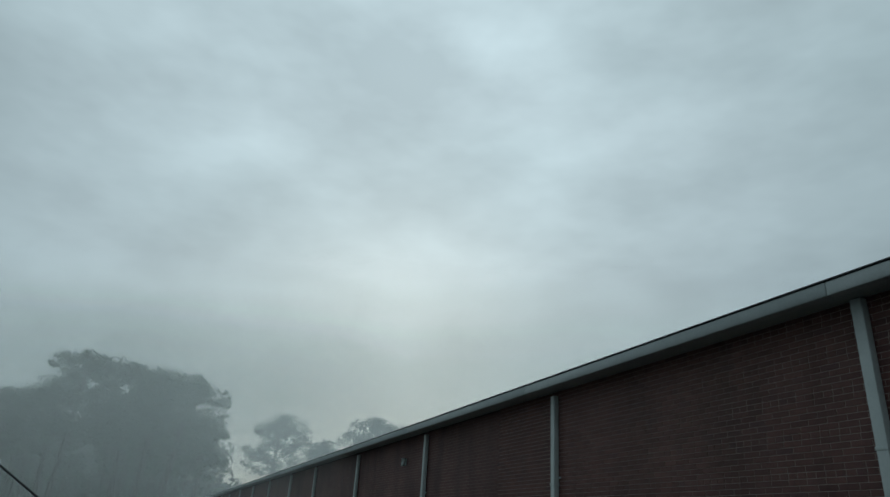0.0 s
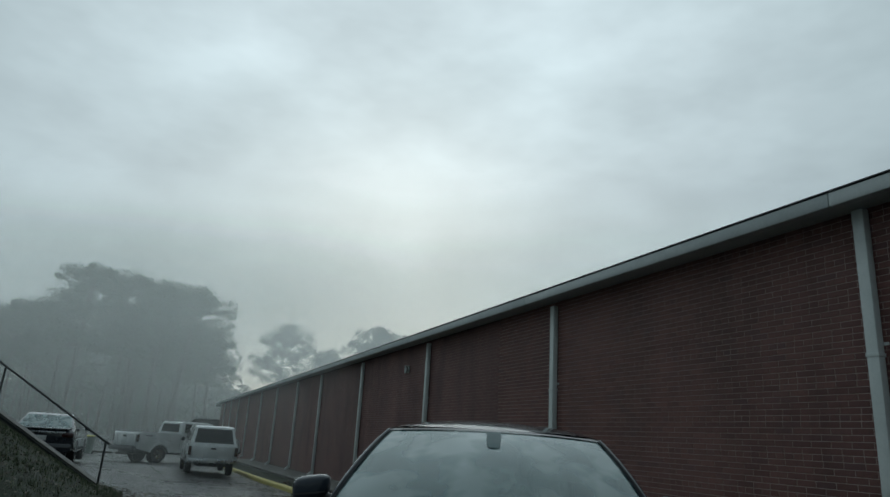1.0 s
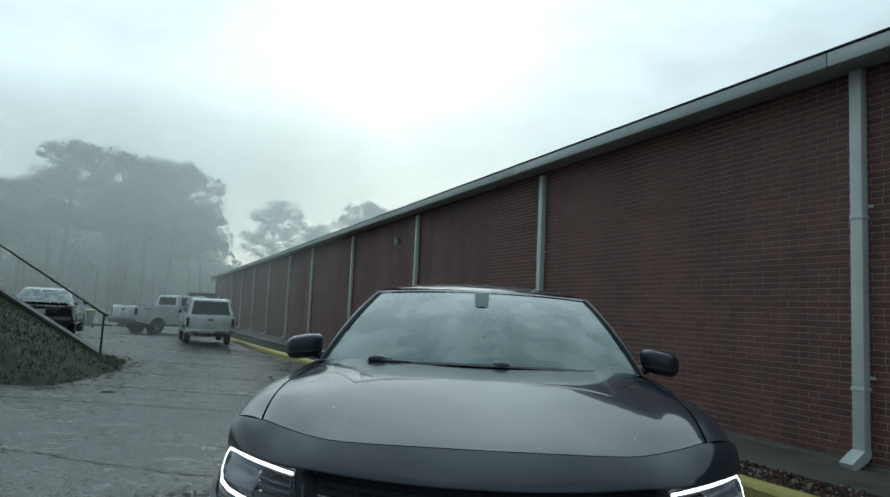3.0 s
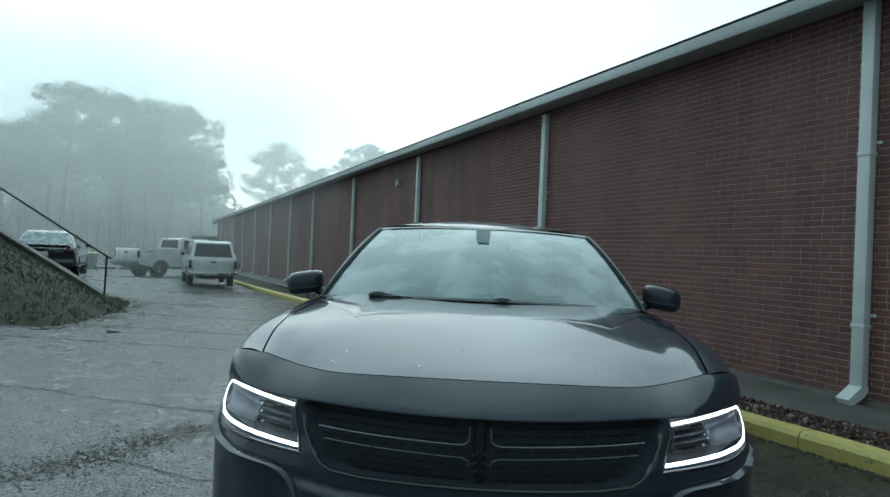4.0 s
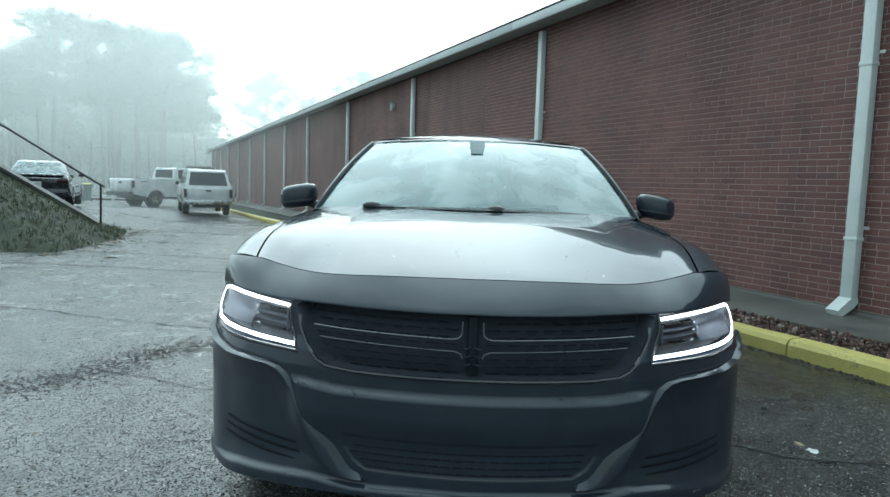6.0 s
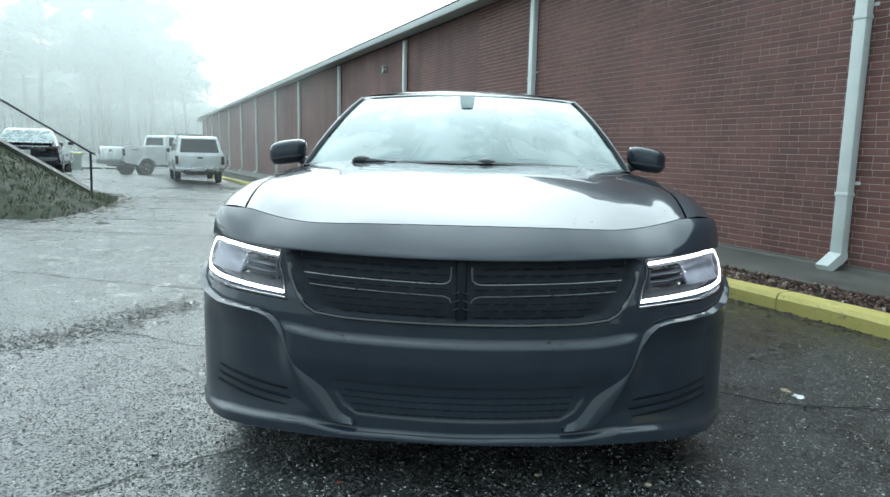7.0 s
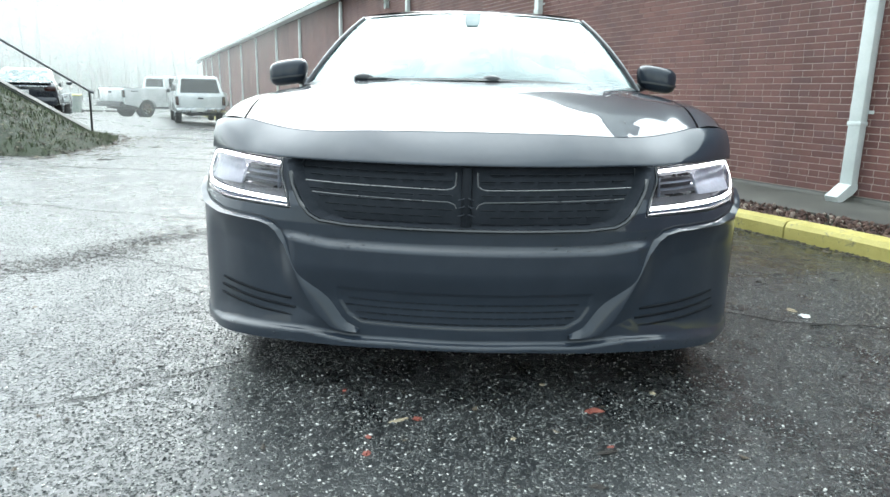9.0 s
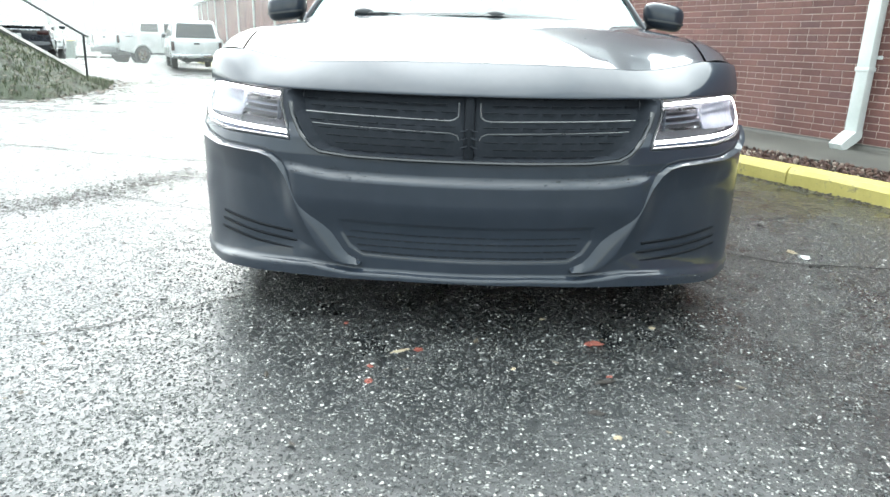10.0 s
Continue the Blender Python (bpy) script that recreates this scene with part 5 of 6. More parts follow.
def big_pickup(at):
    car = thing("pickup_truck", at, "large white crew-cab pickup parked across the lot", "truck")
    W, wheels, r = 1.0, (1.30, 5.15), 0.405
    low = arches([(0.12, 0.62), (0.06, 1.30), (0.12, 1.36), (2.05, 1.38), (4.55, 1.34), (5.9, 1.26), (6.15, 1.15), (6.2, 0.62), (6.1, 0.48)], wheels, 0.50, 0.48)
    part("body", slab(low, W, lambda z: 1.0 if z < 1.0 else 0.985), M_WHITE, car)
    cab = [(2.40, 1.30), (2.48, 1.90), (2.64, 1.965), (4.1, 1.975), (4.35, 1.92), (5.15, 1.30)]
    part("cab", slab(cab, W * 0.97, lambda z: 1.0 if z < 1.4 else 1.0 - 0.20 * (z - 1.4) / 0.57), M_WHITE, car)
    for s in (-1, 1):
        wx = lambda z: s * (W * 0.97 * (1.0 - 0.20 * max(0, z - 1.4) / 0.57) + 0.006)
        quad_pane("rear_side_window", [(wx(1.42), 2.60, 1.42), (wx(1.42), 3.50, 1.42), (wx(1.86), 3.50, 1.86), (wx(1.86), 2.70, 1.86)], M_TINT, car)
        quad_pane("front_side_window", [(wx(1.42), 3.66, 1.42), (wx(1.42), 4.90, 1.40), (wx(1.86), 4.32, 1.86), (wx(1.86), 3.66, 1.86)], M_TINT, car)
        part("tail_lamp", box(bm_new(), (s * 0.955, 0.10, 1.10), (0.10, 0.10, 0.34), 0.02), M_TAILRED, car)
        for y in wheels:
            road_wheel(car, s * 0.87, y, r, s)
            bm = bm_new()
            tube(bm, [(s * 1.0, y + 0.52 * math.cos(a), 0.36 + 0.52 * math.sin(a)) for a in np.linspace(0.2, math.pi - 0.2, 17)], 0.035, 6)
            part("fender_flare", bm, M_WHITE, car)
        for y in (3.36, 4.56):
            part("door_handle", box(bm_new(), (s * 1.0, y, 1.22), (0.03, 0.16, 0.035), 0.01), M_GREYTRIM, car)
        part("step", box(bm_new(), (s * 0.98, 3.25, 0.42), (0.14, 2.3, 0.07), 0.02), M_GREYTRIM, car)
        part("mirror", box(bm_new(), (s * 1.16, 4.85, 1.50), (0.22, 0.12, 0.30), 0.03), M_BLACK, car)
        for k in range(3):
            part("decal_bar", box(bm_new(), (s * 1.0, 0.52 + 0.13 * k, 1.22), (0.008, 0.09, 0.05), 0.0), M_GREYTRIM, car)
    quad_pane("back_window", [(-0.72, 2.420, 1.45), (0.72, 2.420, 1.45), (0.66, 2.476, 1.84), (-0.66, 2.476, 1.84)], M_TINT, car)
    part("bed_hollow", box(bm_new(), (0, 1.24, 1.375), (1.66, 2.14, 0.012)), M_BLACK, car)
    part("tailgate", box(bm_new(), (0, 0.055, 1.03), (1.74, 0.05, 0.56), 0.02), M_WHITE, car)
    part("tailgate_handle", box(bm_new(), (0, 0.025, 1.17), (0.24, 0.03, 0.09), 0.01), M_GREYTRIM, car)
    part("rear_bumper", box(bm_new(), (0, -0.02, 0.62), (1.94, 0.20, 0.22), 0.04), M_GREYTRIM, car)
    part("chassis", box(bm_new(), (0, 3.0, 0.50), (1.30, 5.6, 0.22), 0.02), M_BLACK, car)
    part("front_bumper", box(bm_new(), (0, 6.22, 0.62), (1.96, 0.16, 0.26), 0.04), M_GREYTRIM, car)
    for s in (-1, 1):
        for y in (2.38, 3.58, 4.80):
            part("door_seam", box(bm_new(), (s * 1.0, y, 0.98), (0.010, 0.014, 0.66)), M_GREYTRIM, car)
        for y in wheels:
            # flat near-black disc stands in for the shade inside the arch
            bm = bm_new()
            bmesh.ops.create_cone(bm, cap_ends=True, segments=28, radius1=0.485, radius2=0.485, depth=0.03, matrix=Matrix.Translation((s * 0.735, y, 0.40)) @ pose(0, 0, 0, 0, 90, 0))
            part("wheel_well", bm, M_SHADEBLACK, car)
    return car


def capped_pickup(at):
    car = thing("capped_pickup_truck", at, "small white pickup with a matching bed cap, seen from behind", "truck")
    W, wheels, r = 0.93, (1.10, 4.10), 0.35
    low = arches([(0.10, 0.56), (0.05, 1.00), (0.08, 1.06), (3.9, 1.06), (4.75, 0.98), (5.0, 0.86), (5.03, 0.50), (4.95, 0.42)], wheels, 0.43, 0.42)
    part("body", slab(low, W, lambda z: 1.0), M_WHITE, car)
    cap = [(0.10, 1.05), (0.42, 1.64), (0.55, 1.69), (1.9, 1.70), (3.0, 1.70), (3.22, 1.66), (3.95, 1.05)]
    part("cab_and_cap", slab(cap, W * 0.96, lambda z: 1.0 - 0.20 * max(0, z - 1.06) / 0.64, 0.05), M_WHITE, car)
    quad_pane("cap_window", [(-0.74, 0.128, 1.12), (0.74, 0.128, 1.12), (0.65, 0.377, 1.58), (-0.65, 0.377, 1.58)], M_TINT, car, 0.012)
    for s in (-1, 1):
        wx = lambda z: s * (W * 0.96 * (1.0 - 0.20 * max(0, z - 1.06) / 0.64) + 0.006)
        quad_pane("cap_side_window", [(wx(1.16), 0.55, 1.16), (wx(1.16), 1.80, 1.16), (wx(1.55), 1.80, 1.55), (wx(1.55), 0.72, 1.55)], M_TINT, car)
        quad_pane("door_window", [(wx(1.16), 2.05, 1.16), (wx(1.16), 3.75, 1.14), (wx(1.58), 3.20, 1.58), (wx(1.58), 2.05, 1.58)], M_TINT, car)
        part("tail_lamp", box(bm_new(), (s * 0.87, 0.07, 0.84), (0.12, 0.08, 0.30), 0.02), M_TAILRED, car)
        part("side_mirror", box(bm_new(), (s * 0.99, 3.35, 1.16), (0.15, 0.10, 0.15), 0.04), M_BLACK, car)
        for y in wheels:
            road_wheel(car, s * 0.80, y, r, s)
    part("tailgate", box(bm_new(), (0, 0.045, 0.80), (1.52, 0.05, 0.42), 0.02), M_WHITE, car)
    part("tailgate_handle", box(bm_new(), (0, 0.015, 0.93), (0.20, 0.03, 0.06), 0.01), M_BLACK, car)
    bump = part("rear_bumper", box(bm_new(), (0, -0.03, 0.52), (1.84, 0.18, 0.16), 0.04), M_CHROME, car)
    part("number_plate", box(bm_new(), (-0.05, -0.125, 0.53), (0.31, 0.012, 0.13), 0.004), M_PLATE, bump)
    part("chassis", box(bm_new(), (0, 2.4, 0.42), (1.10, 4.5, 0.18), 0.02), M_BLACK, car)
    return car


def far_sedan(at):
    car = thing("dark_sedan", at, "dark blue sedan parked beside the grassy bank", "car")
    W, wheels, r = 0.91, (1.0, 3.78), 0.33
    low = arches([(0.10, 0.42), (0.0, 0.60), (0.03, 0.92), (0.12, 1.00), (0.75, 1.03), (3.4, 0.98), (4.5, 0.82), (4.78, 0.66), (4.80, 0.42), (4.7, 0.26)], wheels, 0.40, 0.26)
    part("body", slab(low, W, lambda z: 1.0 if z < 0.7 else 1.0 - 0.10 * (z - 0.7) / 0.33, 0.05), M_NAVY, car)
    cab = [(0.55, 0.98), (1.30, 1.40), (1.75, 1.47), (2.4, 1.46), (2.75, 1.38), (3.55, 0.95)]
    part("cabin", slab(cab, W * 0.90, lambda z: 1.0 - 0.24 * max(0, z - 0.98) / 0.49, 0.05), M_NAVY, car)
    hx = lambda z: W * 0.90 * (1.0 - 0.24 * max(0, z - 0.98) / 0.49)
    quad_pane("rear_window", [(-hx(1.03) + 0.07, 0.63, 1.035), (hx(1.03) - 0.07, 0.63, 1.035), (hx(1.38) - 0.06, 1.255, 1.385), (-hx(1.38) + 0.06, 1.255, 1.385)], M_DEWCLOUD, car, 0.010)
    for s in (-1, 1):
        wx = lambda z: s * (hx(z) + 0.006)
        quad_pane("side_window", [(wx(1.02), 0.95, 1.02), (wx(1.02), 2.10, 1.02), (wx(1.37), 2.10, 1.37), (wx(1.37), 1.42, 1.37)], M_TINT, car)
        quad_pane("front_side_window", [(wx(1.02), 2.16, 1.02), (wx(1.02), 3.30, 1.00), (wx(1.37), 2.66, 1.37), (wx(1.37), 2.16, 1.37)], M_TINT, car)
        part("tail_lamp", box(bm_new(), (s * 0.70, 0.03, 0.84), (0.30, 0.08, 0.13), 0.03), M_TAILRED, car)
        part("side_mirror", box(bm_new(), (s * 0.99, 2.95, 1.02), (0.18, 0.10, 0.12), 0.04), M_NAVY, car)
        for y in wheels:
            road_wheel(car, s * 0.80, y, r, s)
    part("trunk_trim", box(bm_new(), (0, 0.0, 0.905), (1.30, 0.03, 0.05), 0.008), M_CHROME, car)
    part("spoiler", box(bm_new(), (0, 0.12, 1.015), (1.46, 0.20, 0.05), 0.015), M_CHROME, car)
    part("number_plate", box(bm_new(), (0, -0.004, 0.74), (0.31, 0.02, 0.14), 0.004), M_PLATE, car)
    part("rear_bumper", box(bm_new(), (0, 0.06, 0.48), (1.74, 0.16, 0.26), 0.06), M_NAVY, car)
    part("underbody", box(bm_new(), (0, 2.4, 0.30), (1.4, 4.2, 0.14), 0.02), M_BLACK, car)
    return car


def stand(x, y, yaw, dz=0.0):
    return pose(x, y, ground_z(x, y) + dz, 0, 0, yaw)


big_pickup(stand(-17.15, 30.5, -30))
capped_pickup(stand(-9.35, 21.8, 26.5) @ Matrix.Diagonal((0.88, 0.97, 0.99, 1)))
far_sedan(stand(-13.0, 17.8, 26))

# ---- bank, steps' edge and handrail ----
EDGE = [(-6.05, 7.0), (-6.2, 8.5), (-6.7, 10.6), (-7.5, 12.5), (-8.6, 14.0), (-9.5, 14.75)]


def bank_z(x, y):
    """Height of the bank over the lot."""
    ex = float(np.interp(y, [p[1] for p in EDGE], [p[0] for p in EDGE]))
    side = ex - x
    frontd = y - 7.6 - 0.25 * noise.noise((x * 0.9, 3.1, 0))
    d = min(side * 0.85, frontd)
    if d <= 0:
        return -0.06
    h = 0.50 * d if d < 2.4 else 1.2 + 0.12 * (d - 2.4)
    # cut by the steps' edge, which falls towards the lot
    t = (y + 2.0) / 16.6
    edge_z = -0.12 + 0.50 * max(-0.4, -9.3 - x / t)
    cap = 1.2 + (edge_z - 1.2) * t - ground_z(x, y) - 0.13
    back = smooth01((14.75 - y) / 0.15)
    h = min(h, max(cap, 0.03))
    return h * back - 0.06 * (1 - back) + 0.05 * noise.noise((x * 2.1, y * 2.1, 0)) * min(1, d)


bm = bm_new()
sheet(bm, lambda u, v: (-5.6 - 22 * u, 7.0 + 7.9 * v, ground_z(-5.6 - 22 * u, 7.0 + 7.9 * v) + bank_z(-5.6 - 22 * u, 7.0 + 7.9 * v)), 150, 70)
tagged(part("bank", bm, M_SOIL, angle=80), "sloping bank of dark earth, thin grass and fallen leaves", "bank", kind="structure")


def litter(name, n, seed, place, size, mat, label, cat):
    """Scattered dead leaves: small bent diamonds."""
    rnd = random.Random(seed)
    V, F = [], []
    for _ in range(n):
        p = place(rnd)
        if p is None:
            continue
        a, s, w = rnd.uniform(0, 6.28), rnd.uniform(*size), rnd.uniform(0.35, 0.7)
        tx, ty = rnd.uniform(-0.5, 0.5), rnd.uniform(-0.5, 0.5)
        b = len(V)
        for u, v, h in ((-1, 0, 0.15), (0, -w, 0), (1, 0, 0.25), (0, w, 0)):
            x, y = u * math.cos(a) - v * math.sin(a), u * math.sin(a) + v * math.cos(a)
            V.append((p[0] + x * s, p[1] + y * s, p[2] + s * (h + 0.3 + 0.5 * (tx * x + ty * y))))
        F += [(b, b + 1, b + 2), (b, b + 2, b + 3)]
    me = bpy.data.meshes.new(name)
    me.from_pydata(V, [], F)
    me.materials.append(mat)
    return tagged(new(name, me), label, cat, kind="stuff")


M_DEADLEAF = Mat("dead_leaf", 0.75)
M_DEADLEAF.to("Base Color", M_DEADLEAF.ramp(M_DEADLEAF.island(), [(0.0, (0.018, 0.015, 0.012)), (0.5, (0.050, 0.039, 0.028)), (0.85, (0.11, 0.086, 0.060)), (1.0, (0.26, 0.22, 0.17))]))
M_DEADLEAF = M_DEADLEAF.m
M_GRASS = Mat("thin_grass", 0.8)
M_GRASS.to("Base Color", M_GRASS.ramp(M_GRASS.island(), [(0.0, (0.030, 0.046, 0.022)), (0.6, (0.062, 0.084, 0.042)), (1.0, (0.14, 0.15, 0.09))]))
M_GRASS = M_GRASS.m


def on_bank(rnd):
    x, y = rnd.uniform(-14, -6.1), rnd.uniform(7.6, 14.7)
    b = bank_z(x, y)
    return (x, y, ground_z(x, y) + b) if b > -0.03 else None


litter("fallen_leaves", 11000, 3, on_bank, (0.015, 0.042), M_DEADLEAF, "brown fallen leaves over the bank", "leaves")


def grass_tufts():
    rnd = random.Random(8)
    V, F = [], []
    for _ in range(5000):
        p = on_bank(rnd)
        if p is None or noise.noise((p[0] * 0.8, p[1] * 0.8, 2)) < -0.55:
            continue
        for _k in range(4):
            a, h, w = rnd.uniform(0, 6.28), rnd.uniform(0.03, 0.10), 0.008
            q = (p[0] + rnd.uniform(-0.04, 0.04), p[1] + rnd.uniform(-0.04, 0.04))
            b = len(V)
            V += [(q[0] - w * math.sin(a), q[1] + w * math.cos(a), p[2] - 0.01), (q[0] + w * math.sin(a), q[1] - w * math.cos(a), p[2] - 0.01), (q[0] + 0.5 * h * math.cos(a), q[1] + 0.5 * h * math.sin(a), p[2] + h)]
            F.append((b, b + 1, b + 2))
    me = bpy.data.meshes.new("grass")
    me.from_pydata(V, [], F)
    me.materials.append(M_GRASS)
    tagged(new("grass", me), "thin wet grass on the bank", "grass", kind="stuff")


grass_tufts()


def make_rail():
    # sloping concrete edge of the steps
    bm = bm_new()
    tops = [(-9.0, -0.26), (-9.35, -0.10), (-10.9, 0.73), (-15.5, 3.2)]
    extrude(bm, [(x, z) for x, z in tops] + [(x, z - 0.22) for x, z in tops[::-1]], 14.62, 14.84, lambda p, q, e: (p, e, q))
    edge = part("stair_edge", bm, M_CONCRETE, smooth=False)
    tagged(edge, "sloping concrete edge of steps up the bank", "steps", kind="structure")
    # dark strip on the edge's face, in place of a shaded groove
    bm = bm_new()
    extrude(bm, [(x, z - 0.05) for x, z in tops] + [(x, z - 0.11) for x, z in tops[::-1]], 14.59, 14.618, lambda p, q, e: (p, e, q))
    part("groove_shade_strip", bm, M_DARKMETAL, edge, "dark strip standing in for a shaded groove", smooth=False)
    rail_ob = thing("handrail", pose(0, 0, 0), "dark steel pipe handrail beside the sloping steps", "handrail")
    bm = bm_new()
    top = lambda x: 0.83 + (-9.23 - x) * (1.78 - 0.83) / (10.91 - 9.23)
    tube(bm, [(-9.14, 14.6, 0.795), (-9.23, 14.6, 0.835), (-9.32, 14.6, top(-9.32)), (-10.9, 14.6, top(-10.9)), (-15.2, 14.6, top(-15.2))], 0.028, 10)
    part("top_rail", bm, M_DARKMETAL, rail_ob)
    for x in (-9.24, -12.2, -15.1):
        bm = bm_new()
        tube(bm, [(x - 0.02, 14.6, top(x) - 1.08), (x, 14.6, top(x))], 0.026, 10)
        post = part("post", bm, M_DARKMETAL, rail_ob)
        part("base_plate", box(bm_new(), (x - 0.02, 14.62, top(x) - 1.06), (0.12, 0.12, 0.012), 0.003), M_DARKMETAL, post)


make_rail()

# ---- bins and low kerb at the far side of the lot ----
M_BIN = worn("grey_green_bin", (0.16, 0.20, 0.18), (0.24, 0.28, 0.25), 0.6, scale=5.0, fine=50.0)
M_BINLID = worn("yellow_bin_lid", (0.45, 0.42, 0.12), (0.58, 0.54, 0.18), 0.55, scale=5.0, fine=50.0)


def make_bin(x, y, yaw, lid_mat, label):
    t = thing("wheeled_bin", stand(x, y, yaw), label, "bin", "bins by the far kerb")
    bm = bm_new()
    extrude(bm, [(-0.30, -0.36), (0.30, -0.36), (0.30, 0.36), (-0.30, 0.36)], 0.06, 0.10, lambda p, q, e: (p * 0.86, q * 0.86, e))
    sheet(bm, lambda u, v: ((0.27 + 0.06 * v) * math.copysign(min(1, abs(math.cos(2 * math.pi * u)) * 1.35), math.cos(2 * math.pi * u)), (0.32 + 0.06 * v) * math.copysign(min(1, abs(math.sin(2 * math.pi * u)) * 1.35), math.sin(2 * math.pi * u)), 0.08 + 0.92 * v), 24, 4, closed=True)
    part("tub", bm, M_BIN, t)
    part("lid", box(bm_new(), (0, 0, 1.03), (0.70, 0.80, 0.07), 0.03, pose(0, 0, 0, 2)), lid_mat, t)
    for s in (-1, 1):
        bm = bm_new()
        bmesh.ops.create_cone(bm, cap_ends=True, segments=16, radius1=0.10, radius2=0.10, depth=0.05, matrix=Matrix.Translation((s * 0.28, 0.30, 0.10)) @ pose(0, 0, 0, 0, 90, 0))
        part("wheel", bm, M_RUBBER, t)
    bm = bm_new()
    tube(bm, [(-0.22, 0.42, 0.98), (0.22, 0.42, 0.98)], 0.015, 8)
    part("handle", bm, M_BIN, t)


make_bin(-23.0, 37.6, 15, M_BINLID, "grey-green wheeled bin with a yellow lid")
bm = bm_new()
for i in range(8):
    x = -29 + 2.0 * i
    if i in (4, 5):
        continue
    y = 42.0 + 0.25 * i
    box(bm, (x, y, ground_z(x, y) + 0.06), (1.9, 0.18, 0.14), 0.03)
tagged(part("far_kerb", bm, M_CONCRETE), "pale concrete kerb at the far side of the lot", "kerb", kind="structure")

# ---- wall lamp and its box ----
def wall_lamp():
    t = thing("wall_lamp", WALL_AT @ Matrix.Translation((-14.93, 0, 3.04)) @ Matrix.Diagonal((0.6, 0.6, 0.6, 1)), "small grey outdoor wall lamp on the brick", "lamp")
    part("back_plate", box(bm_new(), (0, -0.02, 0), (0.20, 0.04, 0.26), 0.01), M_PALE, t)
    bm = bm_new()
    sheet(bm, lambda u, v: (0.13 * math.cos(2 * math.pi * u) * math.sin(math.pi * (0.5 + 0.5 * v)), -0.04 - 0.13 * (1 - math.cos(math.pi * (0.5 - 0.5 * v))) * 0.9, 0.16 * math.sin(2 * math.pi * u) * math.sin(math.pi * (0.5 + 0.5 * v))), 24, 8, closed=True)
    part("globe", bm, M_PALE, t, "pale glass globe")
    part("hood", box(bm_new(), (0, -0.10, 0.15), (0.24, 0.18, 0.025), 0.008), M_PALE, t)
    # vertical joint in the brickwork
    bm = box(bm_new(), (-9.75, 0.002, 1.9), (0.018, 0.012, 3.45))
    tagged(part("expansion_joint", bm, M_DARKMETAL, at=WALL_AT, smooth=False), "dark sealed joint in the brickwork", "joint", kind="structure")


wall_lamp()

# low wing beyond the far end of the wall
bm = bm_new()
box(bm, (-74.5, 1.5, -0.1), (6.0, 7.0, 3.0))
tagged(part("wall_annex", bm, M_BRICK_FAR, at=WALL_AT, smooth=False), "low brick wing at the building's far end", "wall", kind="structure")
bm = bm_new()
extrude(bm, [(-78.0, 1.45), (-71.6, 2.0), (-71.6, 2.12), (-78.0, 1.57)], -2.4, 5.4, lambda p, q, e: (p, e, q))
tagged(part("roof_annex", bm, M_ROOF, at=WALL_AT, smooth=False), "dark sloping roof of the low wing", "roof", kind="structure")

# ---- trees in the fog ----
def leaf_cloud(V, F, rnd, centre, rad, flat, n, size):
    for _ in range(n):
        d = Vector((rnd.gauss(0, 1), rnd.gauss(0, 1), rnd.gauss(0, 1))).normalized() * rnd.random() ** 0.45
        p = Vector(centre) + Vector((d.x * rad, d.y * rad, d.z * rad * flat))
        a = Vector((rnd.gauss(0, 1), rnd.gauss(0, 1), rnd.gauss(0, 0.7))).normalized()
        b = a.orthogonal().normalized()
        s = rnd.uniform(*size)
        k = len(V)
        V += [tuple(p - a * s), tuple(p + b * s * 0.32), tuple(p + a * s), tuple(p - b * s * 0.32)]
        F.append((k, k + 1, k + 2, k + 3))


